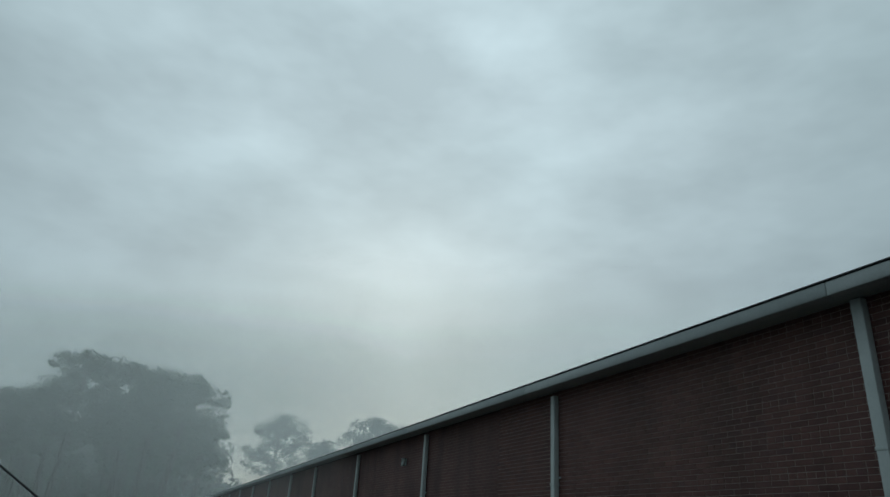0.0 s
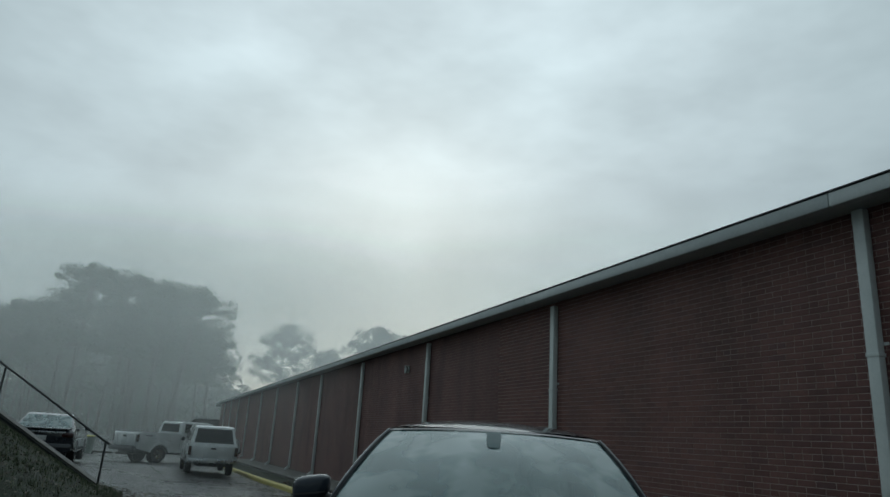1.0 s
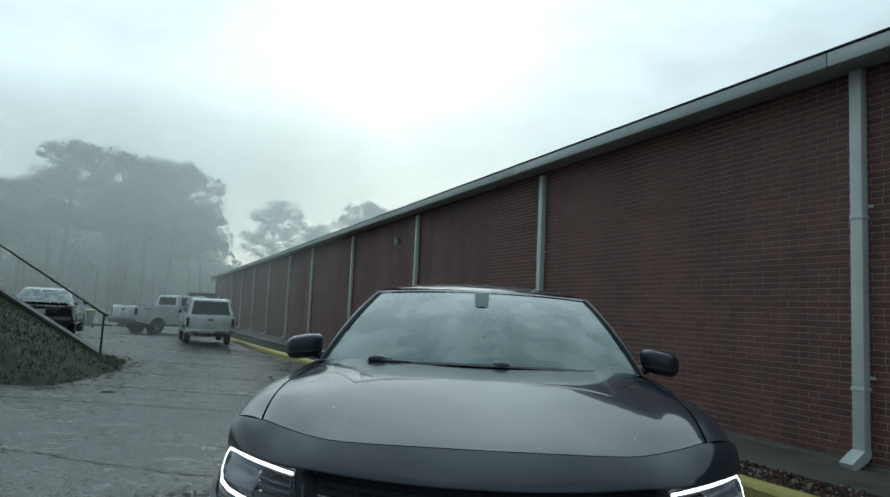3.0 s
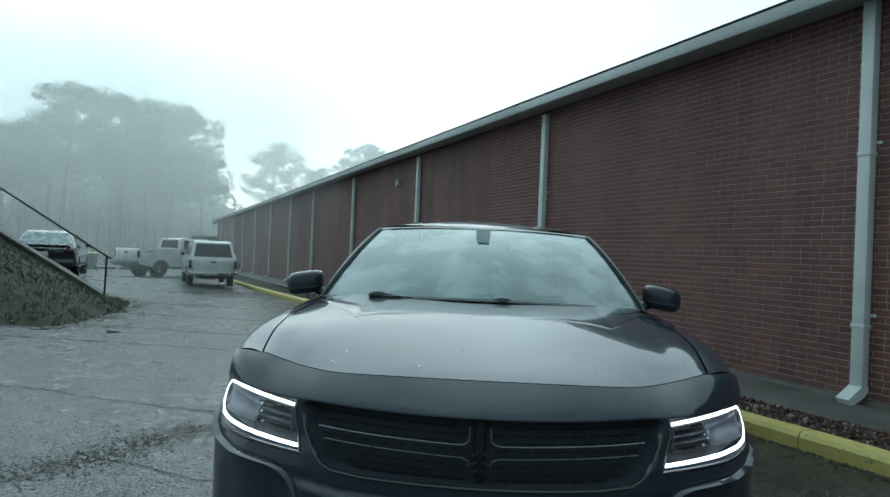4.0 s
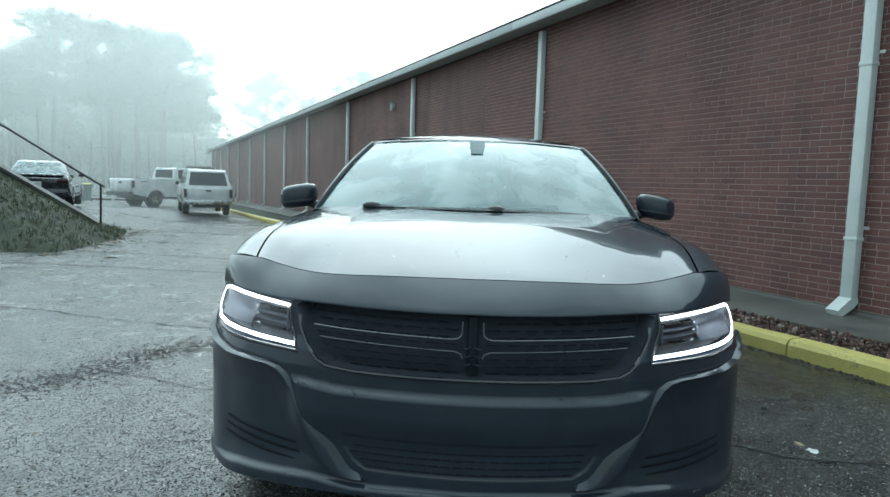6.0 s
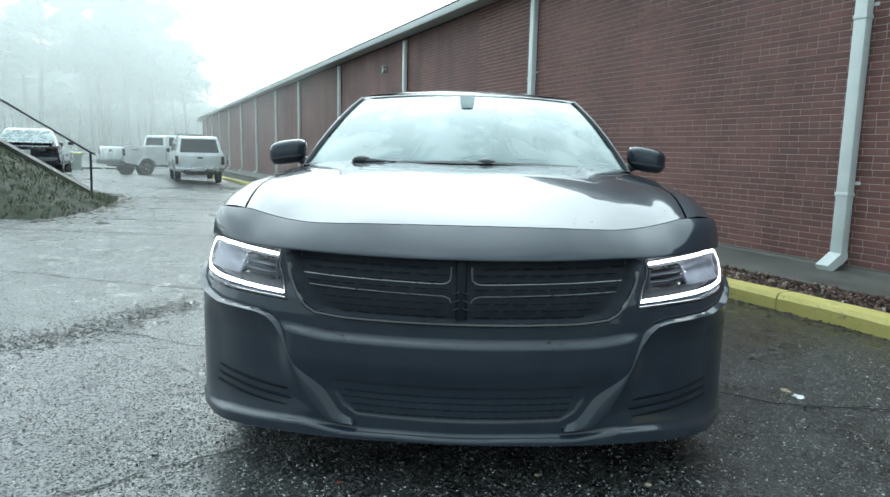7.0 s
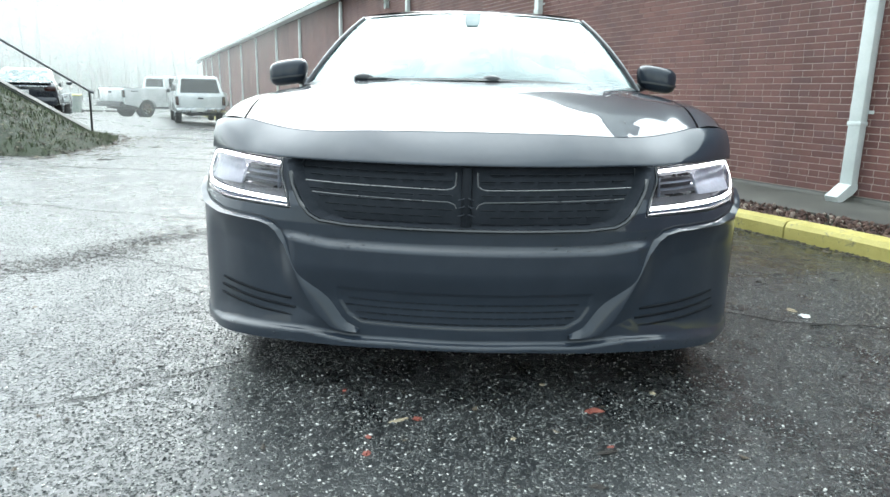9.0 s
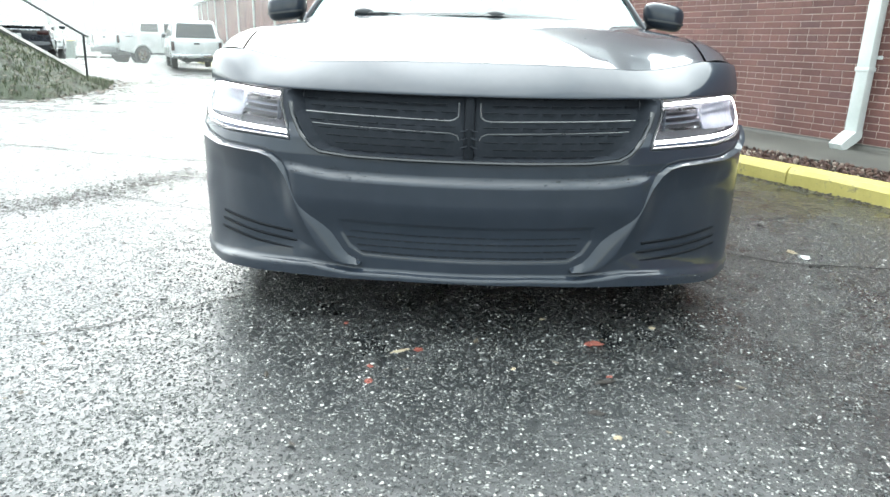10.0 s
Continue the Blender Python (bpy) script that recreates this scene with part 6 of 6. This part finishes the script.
def pine_meshes(seed, h, crown_low, spread, clumps, lean):
    rnd = random.Random(seed)
    bm = bm_new()
    path, rs = [], []
    for i in range(9):
        t = i / 8
        path.append(Vector((lean * t * t * h * 0.10 + 0.12 * math.sin(3 * t + seed), 0.10 * math.cos(4 * t + seed), h * 0.94 * t - 0.3)))
        rs.append(0.24 * (1 - 0.82 * t))
    tube(bm, path, rs, 9)
    V, F = [], []
    for i in range(clumps):
        t = crown_low + (1 - crown_low) * (i + rnd.random()) / clumps
        k = min(int(t * 8), 7)
        root = path[k].lerp(path[k + 1], t * 8 - k)
        # broad rounded head, widest two thirds up the crown
        q = (t - crown_low) / (1 - crown_low)
        reach = spread * (0.45 + 0.75 * math.sin(math.pi * min(1, 0.22 + q * 0.72))) * rnd.uniform(0.35, 1.0)
        if q > 0.9:
            reach *= 0.6
        a = i * 2.399 + rnd.uniform(-0.5, 0.5)
        tip = root + Vector((math.cos(a) * reach, math.sin(a) * reach, reach * rnd.uniform(0.05, 0.45)))
        mid = root.lerp(tip, 0.5) + Vector((0, 0, -0.10 * reach))
        tube(bm, [root, mid, tip], [0.07 * (1.2 - t), 0.045 * (1.2 - t), 0.015], 5)
        leaf_cloud(V, F, rnd, tip, rnd.uniform(0.6, 1.15), 0.6, 130, (0.09, 0.22))
        if reach > 1.2:
            leaf_cloud(V, F, rnd, mid.lerp(tip, 0.4), rnd.uniform(0.35, 0.6), 0.55, 64, (0.09, 0.20))
    for _ in range(7):
        t = rnd.uniform(0.3, crown_low)
        k = min(int(t * 8), 7)
        root = path[k].lerp(path[k + 1], t * 8 - k)
        a = rnd.uniform(0, 6.28)
        tube(bm, [root, root + Vector((math.cos(a), math.sin(a), 0.2)) * rnd.uniform(0.5, 1.3)], [0.03, 0.008], 5)
    trunk = mesh_of(bm, "trunk", M_BARK)
    crown = bpy.data.meshes.new("crown")
    crown.from_pydata(V, [], F)
    crown.materials.append(M_LEAF)
    return trunk, crown


FAR = 1.65  # the wood stands this much farther off and taller than first set out
PINES = [pine_meshes(11, 15.5, 0.50, 3.3, 58, 0.3), pine_meshes(23, 14.0, 0.54, 2.8, 50, -0.5), pine_meshes(37, 12.5, 0.52, 2.8, 50, 0.6)]


def pine(kind, x, y, scale, yaw, label):
    far = FAR if x < -23 else 2.3
    x, y, scale = x * far, (y + 2) * far - 2, scale * far
    t = thing("pine_tree", pose(x, y, ground_z(x, y) - 0.1, 0, 0, yaw) @ Matrix.Diagonal((scale, scale, scale, 1)), label, "tree", "pines beyond the lot")
    for nm, me in zip(("trunk", "crown"), PINES[kind]):
        new(nm, me).parent = t


for kind, x, y, sc, yaw, tall in (
        (0, -37.0, 57, 1.04, 10, "tall broad-headed"), (1, -40.0, 60, 0.98, 80, "tall"), (0, -33.2, 60, 1.03, 200, "tall broad-headed"), (1, -29.5, 57, 1.02, 140, "tall"),
        (2, -27.3, 57, 1.12, 15, "tall leaning"), (2, -25.9, 61, 0.86, 250, "slender"), (0, -43.5, 58, 0.80, 300, "broad"), (1, -35.0, 63, 0.9, 33, "tall"),
        (2, -21.5, 67, 0.98, 60, "lone round-headed"), (1, -18.2, 72, 0.74, 170, "faint"), (2, -12.8, 74, 1.06, 330, "round-headed"), (0, -12.0, 76, 0.72, 100, "faint"),
        (1, -17.0, 84, 0.78, 220, "faint distant"), (2, -50.0, 62, 0.95, 0, "broad"), (0, -58.0, 64, 0.85, 45, "broad"), (1, -47.0, 66, 1.0, 95, "tall"), (2, -31.0, 66, 0.95, 190, "tall")):
    pine(kind, x, y, sc, yaw, tall + " pine dim in the morning fog")


def woods():
    """Thin trunks, saplings and brush that close the lot's far side."""
    rnd = random.Random(77)
    bm = bm_new()
    V, F = [], []
    for i in range(75):
        x, y = rnd.uniform(-130, -24), rnd.uniform(93, 128)
        if x > -40:
            y += 22
        h = rnd.uniform(8, 17) if x < -40 else rnd.uniform(6, 11)
        z = ground_z(x, y)
        r = rnd.uniform(0.16, 0.36)
        lx, ly = rnd.uniform(-0.9, 0.9), rnd.uniform(-0.7, 0.7)
        tube(bm, [(x, y, z - 0.2), (x + lx * 0.4, y + ly * 0.4, z + h * 0.5), (x + lx, y + ly, z + h)], [r, r * 0.7, r * 0.2], 5)
        for k in range(5):
            t = rnd.uniform(0.4, 0.95)
            p = Vector((x + lx * t, y + ly * t, z + h * t))
            a, l = rnd.uniform(0, 6.28), rnd.uniform(1.0, 3.0)
            q = p + Vector((math.cos(a) * l, math.sin(a) * l, l * rnd.uniform(0.3, 0.9)))
            tube(bm, [p, q], [r * 0.3, 0.015], 4)
            leaf_cloud(V, F, rnd, q, rnd.uniform(0.8, 1.7), 0.7, 20, (0.2, 0.44))
    for i in range(1250):
        x, y = rnd.uniform(-150, -16), rnd.uniform(121, 133)
        top = 15.0 if x < -50 else 7.0
        leaf_cloud(V, F, rnd, (x, y, ground_z(x, y) + 0.5 + top * rnd.random() ** 1.3), rnd.uniform(1.5, 3.1), 0.85, 62, (0.26, 0.58))
    # the wood's far side, closing the gaps
    for i in range(900):
        x, y = rnd.uniform(-235, -12), rnd.uniform(138, 152)
        top = 21.0 if x < -58 else 9.0
        leaf_cloud(V, F, rnd, (x, y, ground_z(x, y) + top * rnd.random()), rnd.uniform(2.6, 5.0), 0.8, 60, (0.5, 1.2))
    for i in range(700):
        x, y = rnd.uniform(-80, -10), rnd.uniform(140, 150)
        leaf_cloud(V, F, rnd, (x, y, ground_z(x, y) + 8.5 * rnd.random() ** 0.8), rnd.uniform(2.4, 4.2), 0.7, 64, (0.5, 1.1))
    tagged(part("woodland_trunks", bm, M_BARK), "thin grey trunks of foggy woodland", "woodland", kind="stuff")
    me = bpy.data.meshes.new("woodland_brush")
    me.from_pydata(V, [], F)
    me.materials.append(M_LEAF)
    tagged(new("woodland_brush", me), "dim green brush at the woodland edge", "woodland", kind="stuff")


woods()

# ---- cracks, stones and litter on the asphalt ----
M_DARKBIT = worn("dark_twig", (0.018, 0.015, 0.013), (0.04, 0.034, 0.03), 0.85, scale=40.0, fine=200.0)
M_CRACK = worn("dark_crack", (0.010, 0.010, 0.010), (0.022, 0.021, 0.019), 0.9, scale=8.0, fine=80.0)


def crack(pts, width, seed):
    rnd = random.Random(seed)
    fine, ws = [], []
    for (x0, y0), (x1, y1) in zip(pts, pts[1:]):
        n = max(4, int(math.hypot(x1 - x0, y1 - y0) / 0.06))
        for k in range(n):
            t = k / n
            j = 0.016
            fine.append((x0 + (x1 - x0) * t + rnd.uniform(-j, j), y0 + (y1 - y0) * t + rnd.uniform(-j, j)))
            ws.append(width * rnd.uniform(0.35, 1.3))
    bm = bm_new()
    ribbon(bm, fine, ws, lambda p, q: (p, q, ground_z(p, q) + 0.004))
    tagged(part("crack", bm, M_CRACK, smooth=False), "thin dark crack in the asphalt", "crack", "cracks in the asphalt", "structure")


for i, (pts, w) in enumerate((
        ([(-4.6, 3.62), (-3.5, 3.42), (-3.09, 3.27), (-2.33, 3.06), (-1.6, 2.95)], 0.016),
        ([(-2.3, 1.85), (-1.78, 1.67), (-1.43, 1.53), (-1.0, 1.50)], 0.009),
        ([(-1.35, -0.14), (-1.15, -0.05), (-1.04, 0.07), (-0.92, 0.18), (-0.75, 0.30)], 0.009),
        ([(-7.5, 6.55), (-5.45, 6.37), (-3.09, 6.15), (-1.2, 5.9)], 0.022),
        ([(-5.8, 8.05), (-5.06, 7.97), (-3.34, 7.72), (-1.5, 7.5)], 0.03),
        ([(-7.2, 13.1), (-6.34, 13.03), (-4.84, 12.74), (-3.0, 12.4)], 0.05),
        ([(-6.8, 10.4), (-5.2, 10.2), (-3.2, 9.9)], 0.04),
        ([(-3.6, 10.2), (-3.9, 11.0), (-3.7, 11.9), (-4.1, 12.7)], 0.03),
        ([(0.9, 1.10), (1.22, 1.02), (1.44, 0.90), (1.71, 0.91), (2.3, 0.8)], 0.010),
        ([(-9.5, 18.4), (-7.5, 17.6), (-5.4, 17.0)], 0.06))):
    crack(pts, (1.2 if i < 3 else 1.7) * w, 100 + i)


def anywhere(rnd):
    x, y = rnd.uniform(-5.5, 2.4), rnd.uniform(-1.6, 9.5) ** 1.0
    if on_strip(x, y):
        return None
    return (x, y, ground_z(x, y))


def on_strip(x, y):
    n = x * cw + y * sw - WALL_D
    s = -x * sw + y * cw
    return n > kerb_off(s) - 0.02


litter("leaf_crumbs", 420, 21, anywhere, (0.006, 0.018), M_DEADLEAF, "dark crumbs of leaf on the asphalt", "leaves")


def by_kerb(rnd):
    s = rnd.uniform(-1, 24)
    p = on_wall(s, kerb_off(s) - abs(rnd.gauss(0, 0.09)) - 0.02, 0)
    return (p.x, p.y, ground_z(p.x, p.y))


litter("kerb_litter", 520, 22, by_kerb, (0.008, 0.028), M_DEADLEAF, "dark leaf litter along the kerb", "leaves")


def drift(rnd):
    x, y = rnd.gauss(-3.6, 0.8), rnd.gauss(13.6, 0.9)
    if rnd.random() < 0.40:
        x, y = rnd.gauss(-7.2, 1.0), rnd.gauss(18.6, 0.35)
    return None if on_strip(x, y) else (x, y, ground_z(x, y))


litter("leaf_drift", 190, 23, drift, (0.03, 0.085), M_DARKBIT, "drift of wet dark leaves across the lot", "leaves")
litter("bank_foot_leaves", 420, 24, lambda rnd: (lambda t, d: (lambda x, y: (x, y, ground_z(x, y)))(float(np.interp(t, [p[1] for p in EDGE], [p[0] for p in EDGE])) + d, t))(rnd.uniform(7.2, 14.5), rnd.expovariate(2.4) - 0.1), (0.025, 0.06), M_DEADLEAF, "brown leaves along the foot of the bank", "leaves")

M_REDLEAF = worn("red_dead_leaf", (0.17, 0.04, 0.03), (0.27, 0.085, 0.06), 0.7, scale=40.0, fine=200.0)
M_TANLEAF = worn("tan_dead_leaf", (0.30, 0.24, 0.16), (0.42, 0.36, 0.26), 0.7, scale=40.0, fine=200.0)
M_PAPER = worn("white_scrap", (0.70, 0.72, 0.72), (0.80, 0.82, 0.82), 0.8, scale=40.0, fine=200.0)


def scrap(name, x, y, size, mat, label, cat, seed, long=1.0):
    """A crumpled leaf or scrap of litter lying on the ground."""
    rnd = random.Random(seed)
    bm = bm_new()
    bmesh.ops.create_icosphere(bm, subdivisions=2, radius=1.0)
    for v in bm.verts:
        k = 0.75 + 0.6 * noise.noise(v.co * 1.7 + Vector((seed, 0, 0)))
        v.co = Vector((v.co.x * size * long * k, v.co.y * size * k / long ** 0.5, max(-0.15, v.co.z) * size * 0.45 * k + size * 0.10))
    tagged(part(name, bm, mat, at=pose(x, y, ground_z(x, y), 0, 0, rnd.uniform(0, 360)), angle=25), label, cat, "scraps on the asphalt")


for i, (nm, x, y, s, m, lab, cat, lg) in enumerate((
        ("fallen_leaf", -0.130, -0.11, 0.016, M_REDLEAF, "small red dead leaf on the wet asphalt", "leaf", 1.2), ("fallen_leaf", -0.258, -0.23, 0.012, M_REDLEAF, "small red dead leaf on the wet asphalt", "leaf", 1.2),
        ("fallen_leaf", -0.250, -0.32, 0.015, M_REDLEAF, "small red dead leaf on the wet asphalt", "leaf", 1.1), ("fallen_leaf", 0.410, -0.02, 0.024, M_REDLEAF, "crumpled red dead leaf on the wet asphalt", "leaf", 1.4),
        ("pebble", 0.630, 0.13, 0.014, M_TANLEAF, "tan pebble on the wet asphalt", "stone", 1.0), ("pebble", 0.270, 0.17, 0.013, M_TANLEAF, "pale pebble under the bumper", "stone", 1.0),
        ("paper_scrap", 1.540, 1.02, 0.030, M_PAPER, "crumpled white paper scrap", "litter", 1.0), ("fallen_leaf", 1.515, 1.10, 0.022, M_TANLEAF, "tan dead leaf beside a paper scrap", "leaf", 1.5),
        ("pebble", 0.380, -0.55, 0.012, M_TANLEAF, "pale pebble on the wet asphalt", "stone", 1.3), ("twig", 0.400, -0.27, 0.020, M_DARKBIT, "dark bit of bark on the asphalt", "twig", 2.0),
        ("twig", 0.350, -0.44, 0.016, M_DARKBIT, "dark bit of bark on the asphalt", "twig", 1.8), ("pebble", 0.150, -0.21, 0.010, M_TANLEAF, "pale pebble on the wet asphalt", "stone", 1.0),
        ("twig", 1.760, 1.78, 0.026, M_DARKBIT, "dark wet leaf near the kerb", "leaf", 1.4), ("twig", 1.570, 1.60, 0.022, M_DARKBIT, "dark wet leaf near the kerb", "leaf", 1.2),
        ("twig", 2.010, 1.69, 0.018, M_DARKBIT, "dark wet leaf near the kerb", "leaf", 1.5), ("twig", -0.185, -0.125, 0.014, M_TANLEAF, "pale dry stem on the asphalt", "twig", 3.0),
        ("fallen_leaf", -0.38, 0.07, 0.010, M_REDLEAF, "small red dead leaf on the wet asphalt", "leaf", 1.2), ("twig", -5.05, 7.30, 0.045, M_DARKBIT, "dark stick lying near the bank", "twig", 2.6),
        ("fallen_leaf", 0.42, -0.235, 0.010, M_REDLEAF, "small red dead leaf on the wet asphalt", "leaf", 1.2))):
    scrap(nm, x, y, s, m, lab, cat, 40 + i, lg)

def grit_place(rnd):
    if rnd.random() < 0.50:
        # a band of grit washed across the lot
        t = rnd.random()
        x, y = float(np.interp(t, [0, 0.35, 0.7, 1], [-3.0, -2.25, -1.95, -1.35])) + rnd.gauss(0, 0.14), float(np.interp(t, [0, 0.35, 0.7, 1], [0.95, 1.55, 2.35, 2.85])) + rnd.gauss(0, 0.10)
    else:
        x, y = rnd.uniform(-5.5, -1.0), rnd.uniform(-0.2, 9.5)
    return (x, y, ground_z(x, y) - 0.002)


litter("grit", 4400, 61, grit_place, (0.005, 0.016), M_DARKBIT, "loose dark grit scattered over the asphalt", "grit")


def kerb_debris(rnd):
    s = rnd.uniform(0.6, 10.0)
    p = on_wall(s, kerb_off(s) - abs(rnd.gauss(0, 0.06)) - 0.005, 0)
    return (p.x, p.y, ground_z(p.x, p.y) - 0.002)


litter("kerb_debris", 1300, 71, kerb_debris, (0.008, 0.024), M_DARKBIT, "dark leaf scraps gathered along the kerb", "debris")


# ---- lava rock in the strip behind the kerb ----
def rocks():
    rnd = random.Random(9)
    base = bmesh.new()
    bmesh.ops.create_icosphere(base, subdivisions=1, radius=1.0)
    bv = [v.co.copy() for v in base.verts]
    bf = [tuple(v.index for v in f.verts) for f in base.faces]
    base.free()
    V, F = [], []
    for i in range(6200):
        s = rnd.uniform(-0.5, 9.0) if i < 5400 else rnd.uniform(9, 22)
        n = rnd.uniform(kerb_off(s) + 0.16, walk_off(s) - 0.01)
        c = on_wall(s, n, 0)
        z = (ground_z(c.x, c.y) if s > 4 else 0) + 0.045 + rnd.uniform(0, 0.035)
        r = rnd.uniform(0.008, 0.025)
        m = Euler((rnd.uniform(0, 6), rnd.uniform(0, 6), rnd.uniform(0, 6))).to_matrix()
        sc = Vector((rnd.uniform(0.8, 1.4), rnd.uniform(0.7, 1.1), rnd.uniform(0.5, 0.9)))
        b = len(V)
        for v in bv:
            k = r * rnd.uniform(0.75, 1.2)
            p = m @ Vector((v.x * sc.x, v.y * sc.y, v.z * sc.z)) * k
            V.append((c.x + p.x, c.y + p.y, z + p.z))
        F += [tuple(b + q for q in f) for f in bf]
    me = bpy.data.meshes.new("lava_rock")
    me.from_pydata(V, [], F)
    me.materials.append(M_ROCK)
    tagged(new("lava_rock", me), "reddish brown lava rock behind the yellow kerb", "gravel", kind="stuff")


rocks()

# ---- bricks of the near stretch of wall ----
COURSE, STRETCH, HEAD, JOINT = 0.0604, 0.2130, 0.1065, 0.0066


def brick_mesh(length):
    """One brick: x along, face at y = 0, its front edges eased."""
    bm = bm_new()
    h, d, e = COURSE - JOINT, 0.03, 0.003
    L = length - JOINT
    A = [bm.verts.new(p) for p in ((e, 0, e), (L - e, 0, e), (L - e, 0, h - e), (e, 0, h - e))]
    B = [bm.verts.new(p) for p in ((0, e, 0), (L, e, 0), (L, e, h), (0, e, h))]
    C = [bm.verts.new(p) for p in ((0, d, 0), (L, d, 0), (L, d, h), (0, d, h))]
    bm.faces.new(A)
    for P, Q in ((A, B), (B, C)):
        for i in range(4):
            bm.faces.new((P[i], P[(i + 1) % 4], Q[(i + 1) % 4], Q[i]))
    return mesh_of(bm, "brick", M_BRICK, smooth=False)


M_MORTAR = worn("pale_mortar", (0.32, 0.25, 0.225), (0.46, 0.38, 0.345), 0.85, scale=6.0, fine=120.0, bump=0.001)


def lay_bricks():
    meshes = {STRETCH: brick_mesh(STRETCH), HEAD: brick_mesh(HEAD)}
    tmpl = {k: ([v.co.copy() for v in m.vertices], [tuple(p.vertices) for p in m.polygons]) for k, m in meshes.items()}
    rnd = random.Random(31)
    V, F, count = [], [], 0
    for row in range(58):
        z = 0.145 + COURSE * row
        header = row % 6 == 2
        s = 0.6 - rnd.random() * 0.02 + (0 if row % 2 else STRETCH / 2)
        step = HEAD if header else STRETCH
        while s < 9.72:
            proud = -0.0075 + rnd.uniform(-0.0012, 0.0012)
            if 2.42 < s < 4.75 and 0.14 < z < 1.62 and count < 300:
                ob = new("brick", meshes[step])
                ob.parent = WALL
                ob.matrix_basis = pose(-s - step, proud, z, 0, 0, 0)
                count += 1
            else:
                b = len(V)
                tv, tf = tmpl[step]
                V += [(-s - step + v.x, v.y + proud, v.z + z) for v in tv]
                F += [tuple(b + q for q in f) for f in tf]
            s += step
    bed = box(bm_new(), (-5.18, 0.003, 1.87), (9.14, 0.012, 3.50))
    part("mortar_bed", bed, M_MORTAR, WALL, "pale pinkish mortar", smooth=False)
    me = bpy.data.meshes.new("brickwork")
    me.from_pydata(V, [], F)
    me.materials.append(M_BRICK)
    ob = new("brickwork", me)
    ob.parent = WALL
    tagged(ob, "red bricks", kind="stuff")


lay_bricks()


# ---- bare stone chips standing out of the asphalt before the car ----
def stone_chips():
    rng = np.random.default_rng(17)
    n = 120000
    x = rng.uniform(-2.3, 3.2, n)
    y = rng.uniform(-1.35, 1.9, n)
    # thinner on the ground farther from the car's nose
    keep = rng.random(n) < np.clip(1.25 - 0.25 * np.abs(x) - 0.22 * np.clip(y - 0.3, 0, 2), 0.2, 1.0) * np.clip(1.0 + 0.85 * (x + 0.7), 0.25, 1.0)
    x, y = x[keep], y[keep]
    n = len(x)
    r = 0.0022 + 0.0042 * rng.random(n) ** 2.2
    turn = rng.uniform(0, 6.283, n)
    zg = np.array([ground_z(a, b) for a, b in zip(x, y)])
    V = np.zeros((n, 6, 3))
    ring = np.array([(1, 0), (0, 1), (-1, 0), (0, -1)], float)
    for k in range(4):
        w = r * rng.uniform(0.7, 1.25, n)
        V[:, k, 0] = x + w * (ring[k, 0] * np.cos(turn) - ring[k, 1] * np.sin(turn) * 0.8)
        V[:, k, 1] = y + w * (ring[k, 0] * np.sin(turn) + ring[k, 1] * np.cos(turn) * 0.8)
        V[:, k, 2] = zg + r * rng.uniform(0.05, 0.35, n)
    for k in (4, 5):
        s = 1 if k == 4 else -1
        V[:, k, 0] = x + s * 0.4 * r * np.cos(turn)
        V[:, k, 1] = y + s * 0.4 * r * np.sin(turn)
        V[:, k, 2] = zg + r * rng.uniform(0.5, 0.85, n)
    base = (np.arange(n) * 6)[:, None, None]
    tri = np.array([(0, 1, 4), (1, 5, 4), (1, 2, 5), (2, 3, 5), (3, 4, 5), (3, 0, 4)])[None]
    me = bpy.data.meshes.new("stone_chip")
    me.from_pydata(V.reshape(-1, 3).tolist(), [], (tri + base).reshape(-1, 3).tolist())
    me.materials.append(M_STONE)
    tagged(new("stone_chip", me), "small grey stone chips bare in the worn asphalt", "gravel", kind="stuff")


M_STONE = Mat("bare_stone_chip", 0.2)
M_STONE.to("Base Color", M_STONE.ramp(M_STONE.island(), [(0.0, (0.008, 0.010, 0.011)), (0.45, (0.030, 0.034, 0.035)), (0.80, (0.14, 0.144, 0.140)), (1.0, (0.56, 0.555, 0.53))]))
M_STONE.bump(M_STONE.noise(900.0), 0.0004)
M_STONE = M_STONE.m
stone_chips()
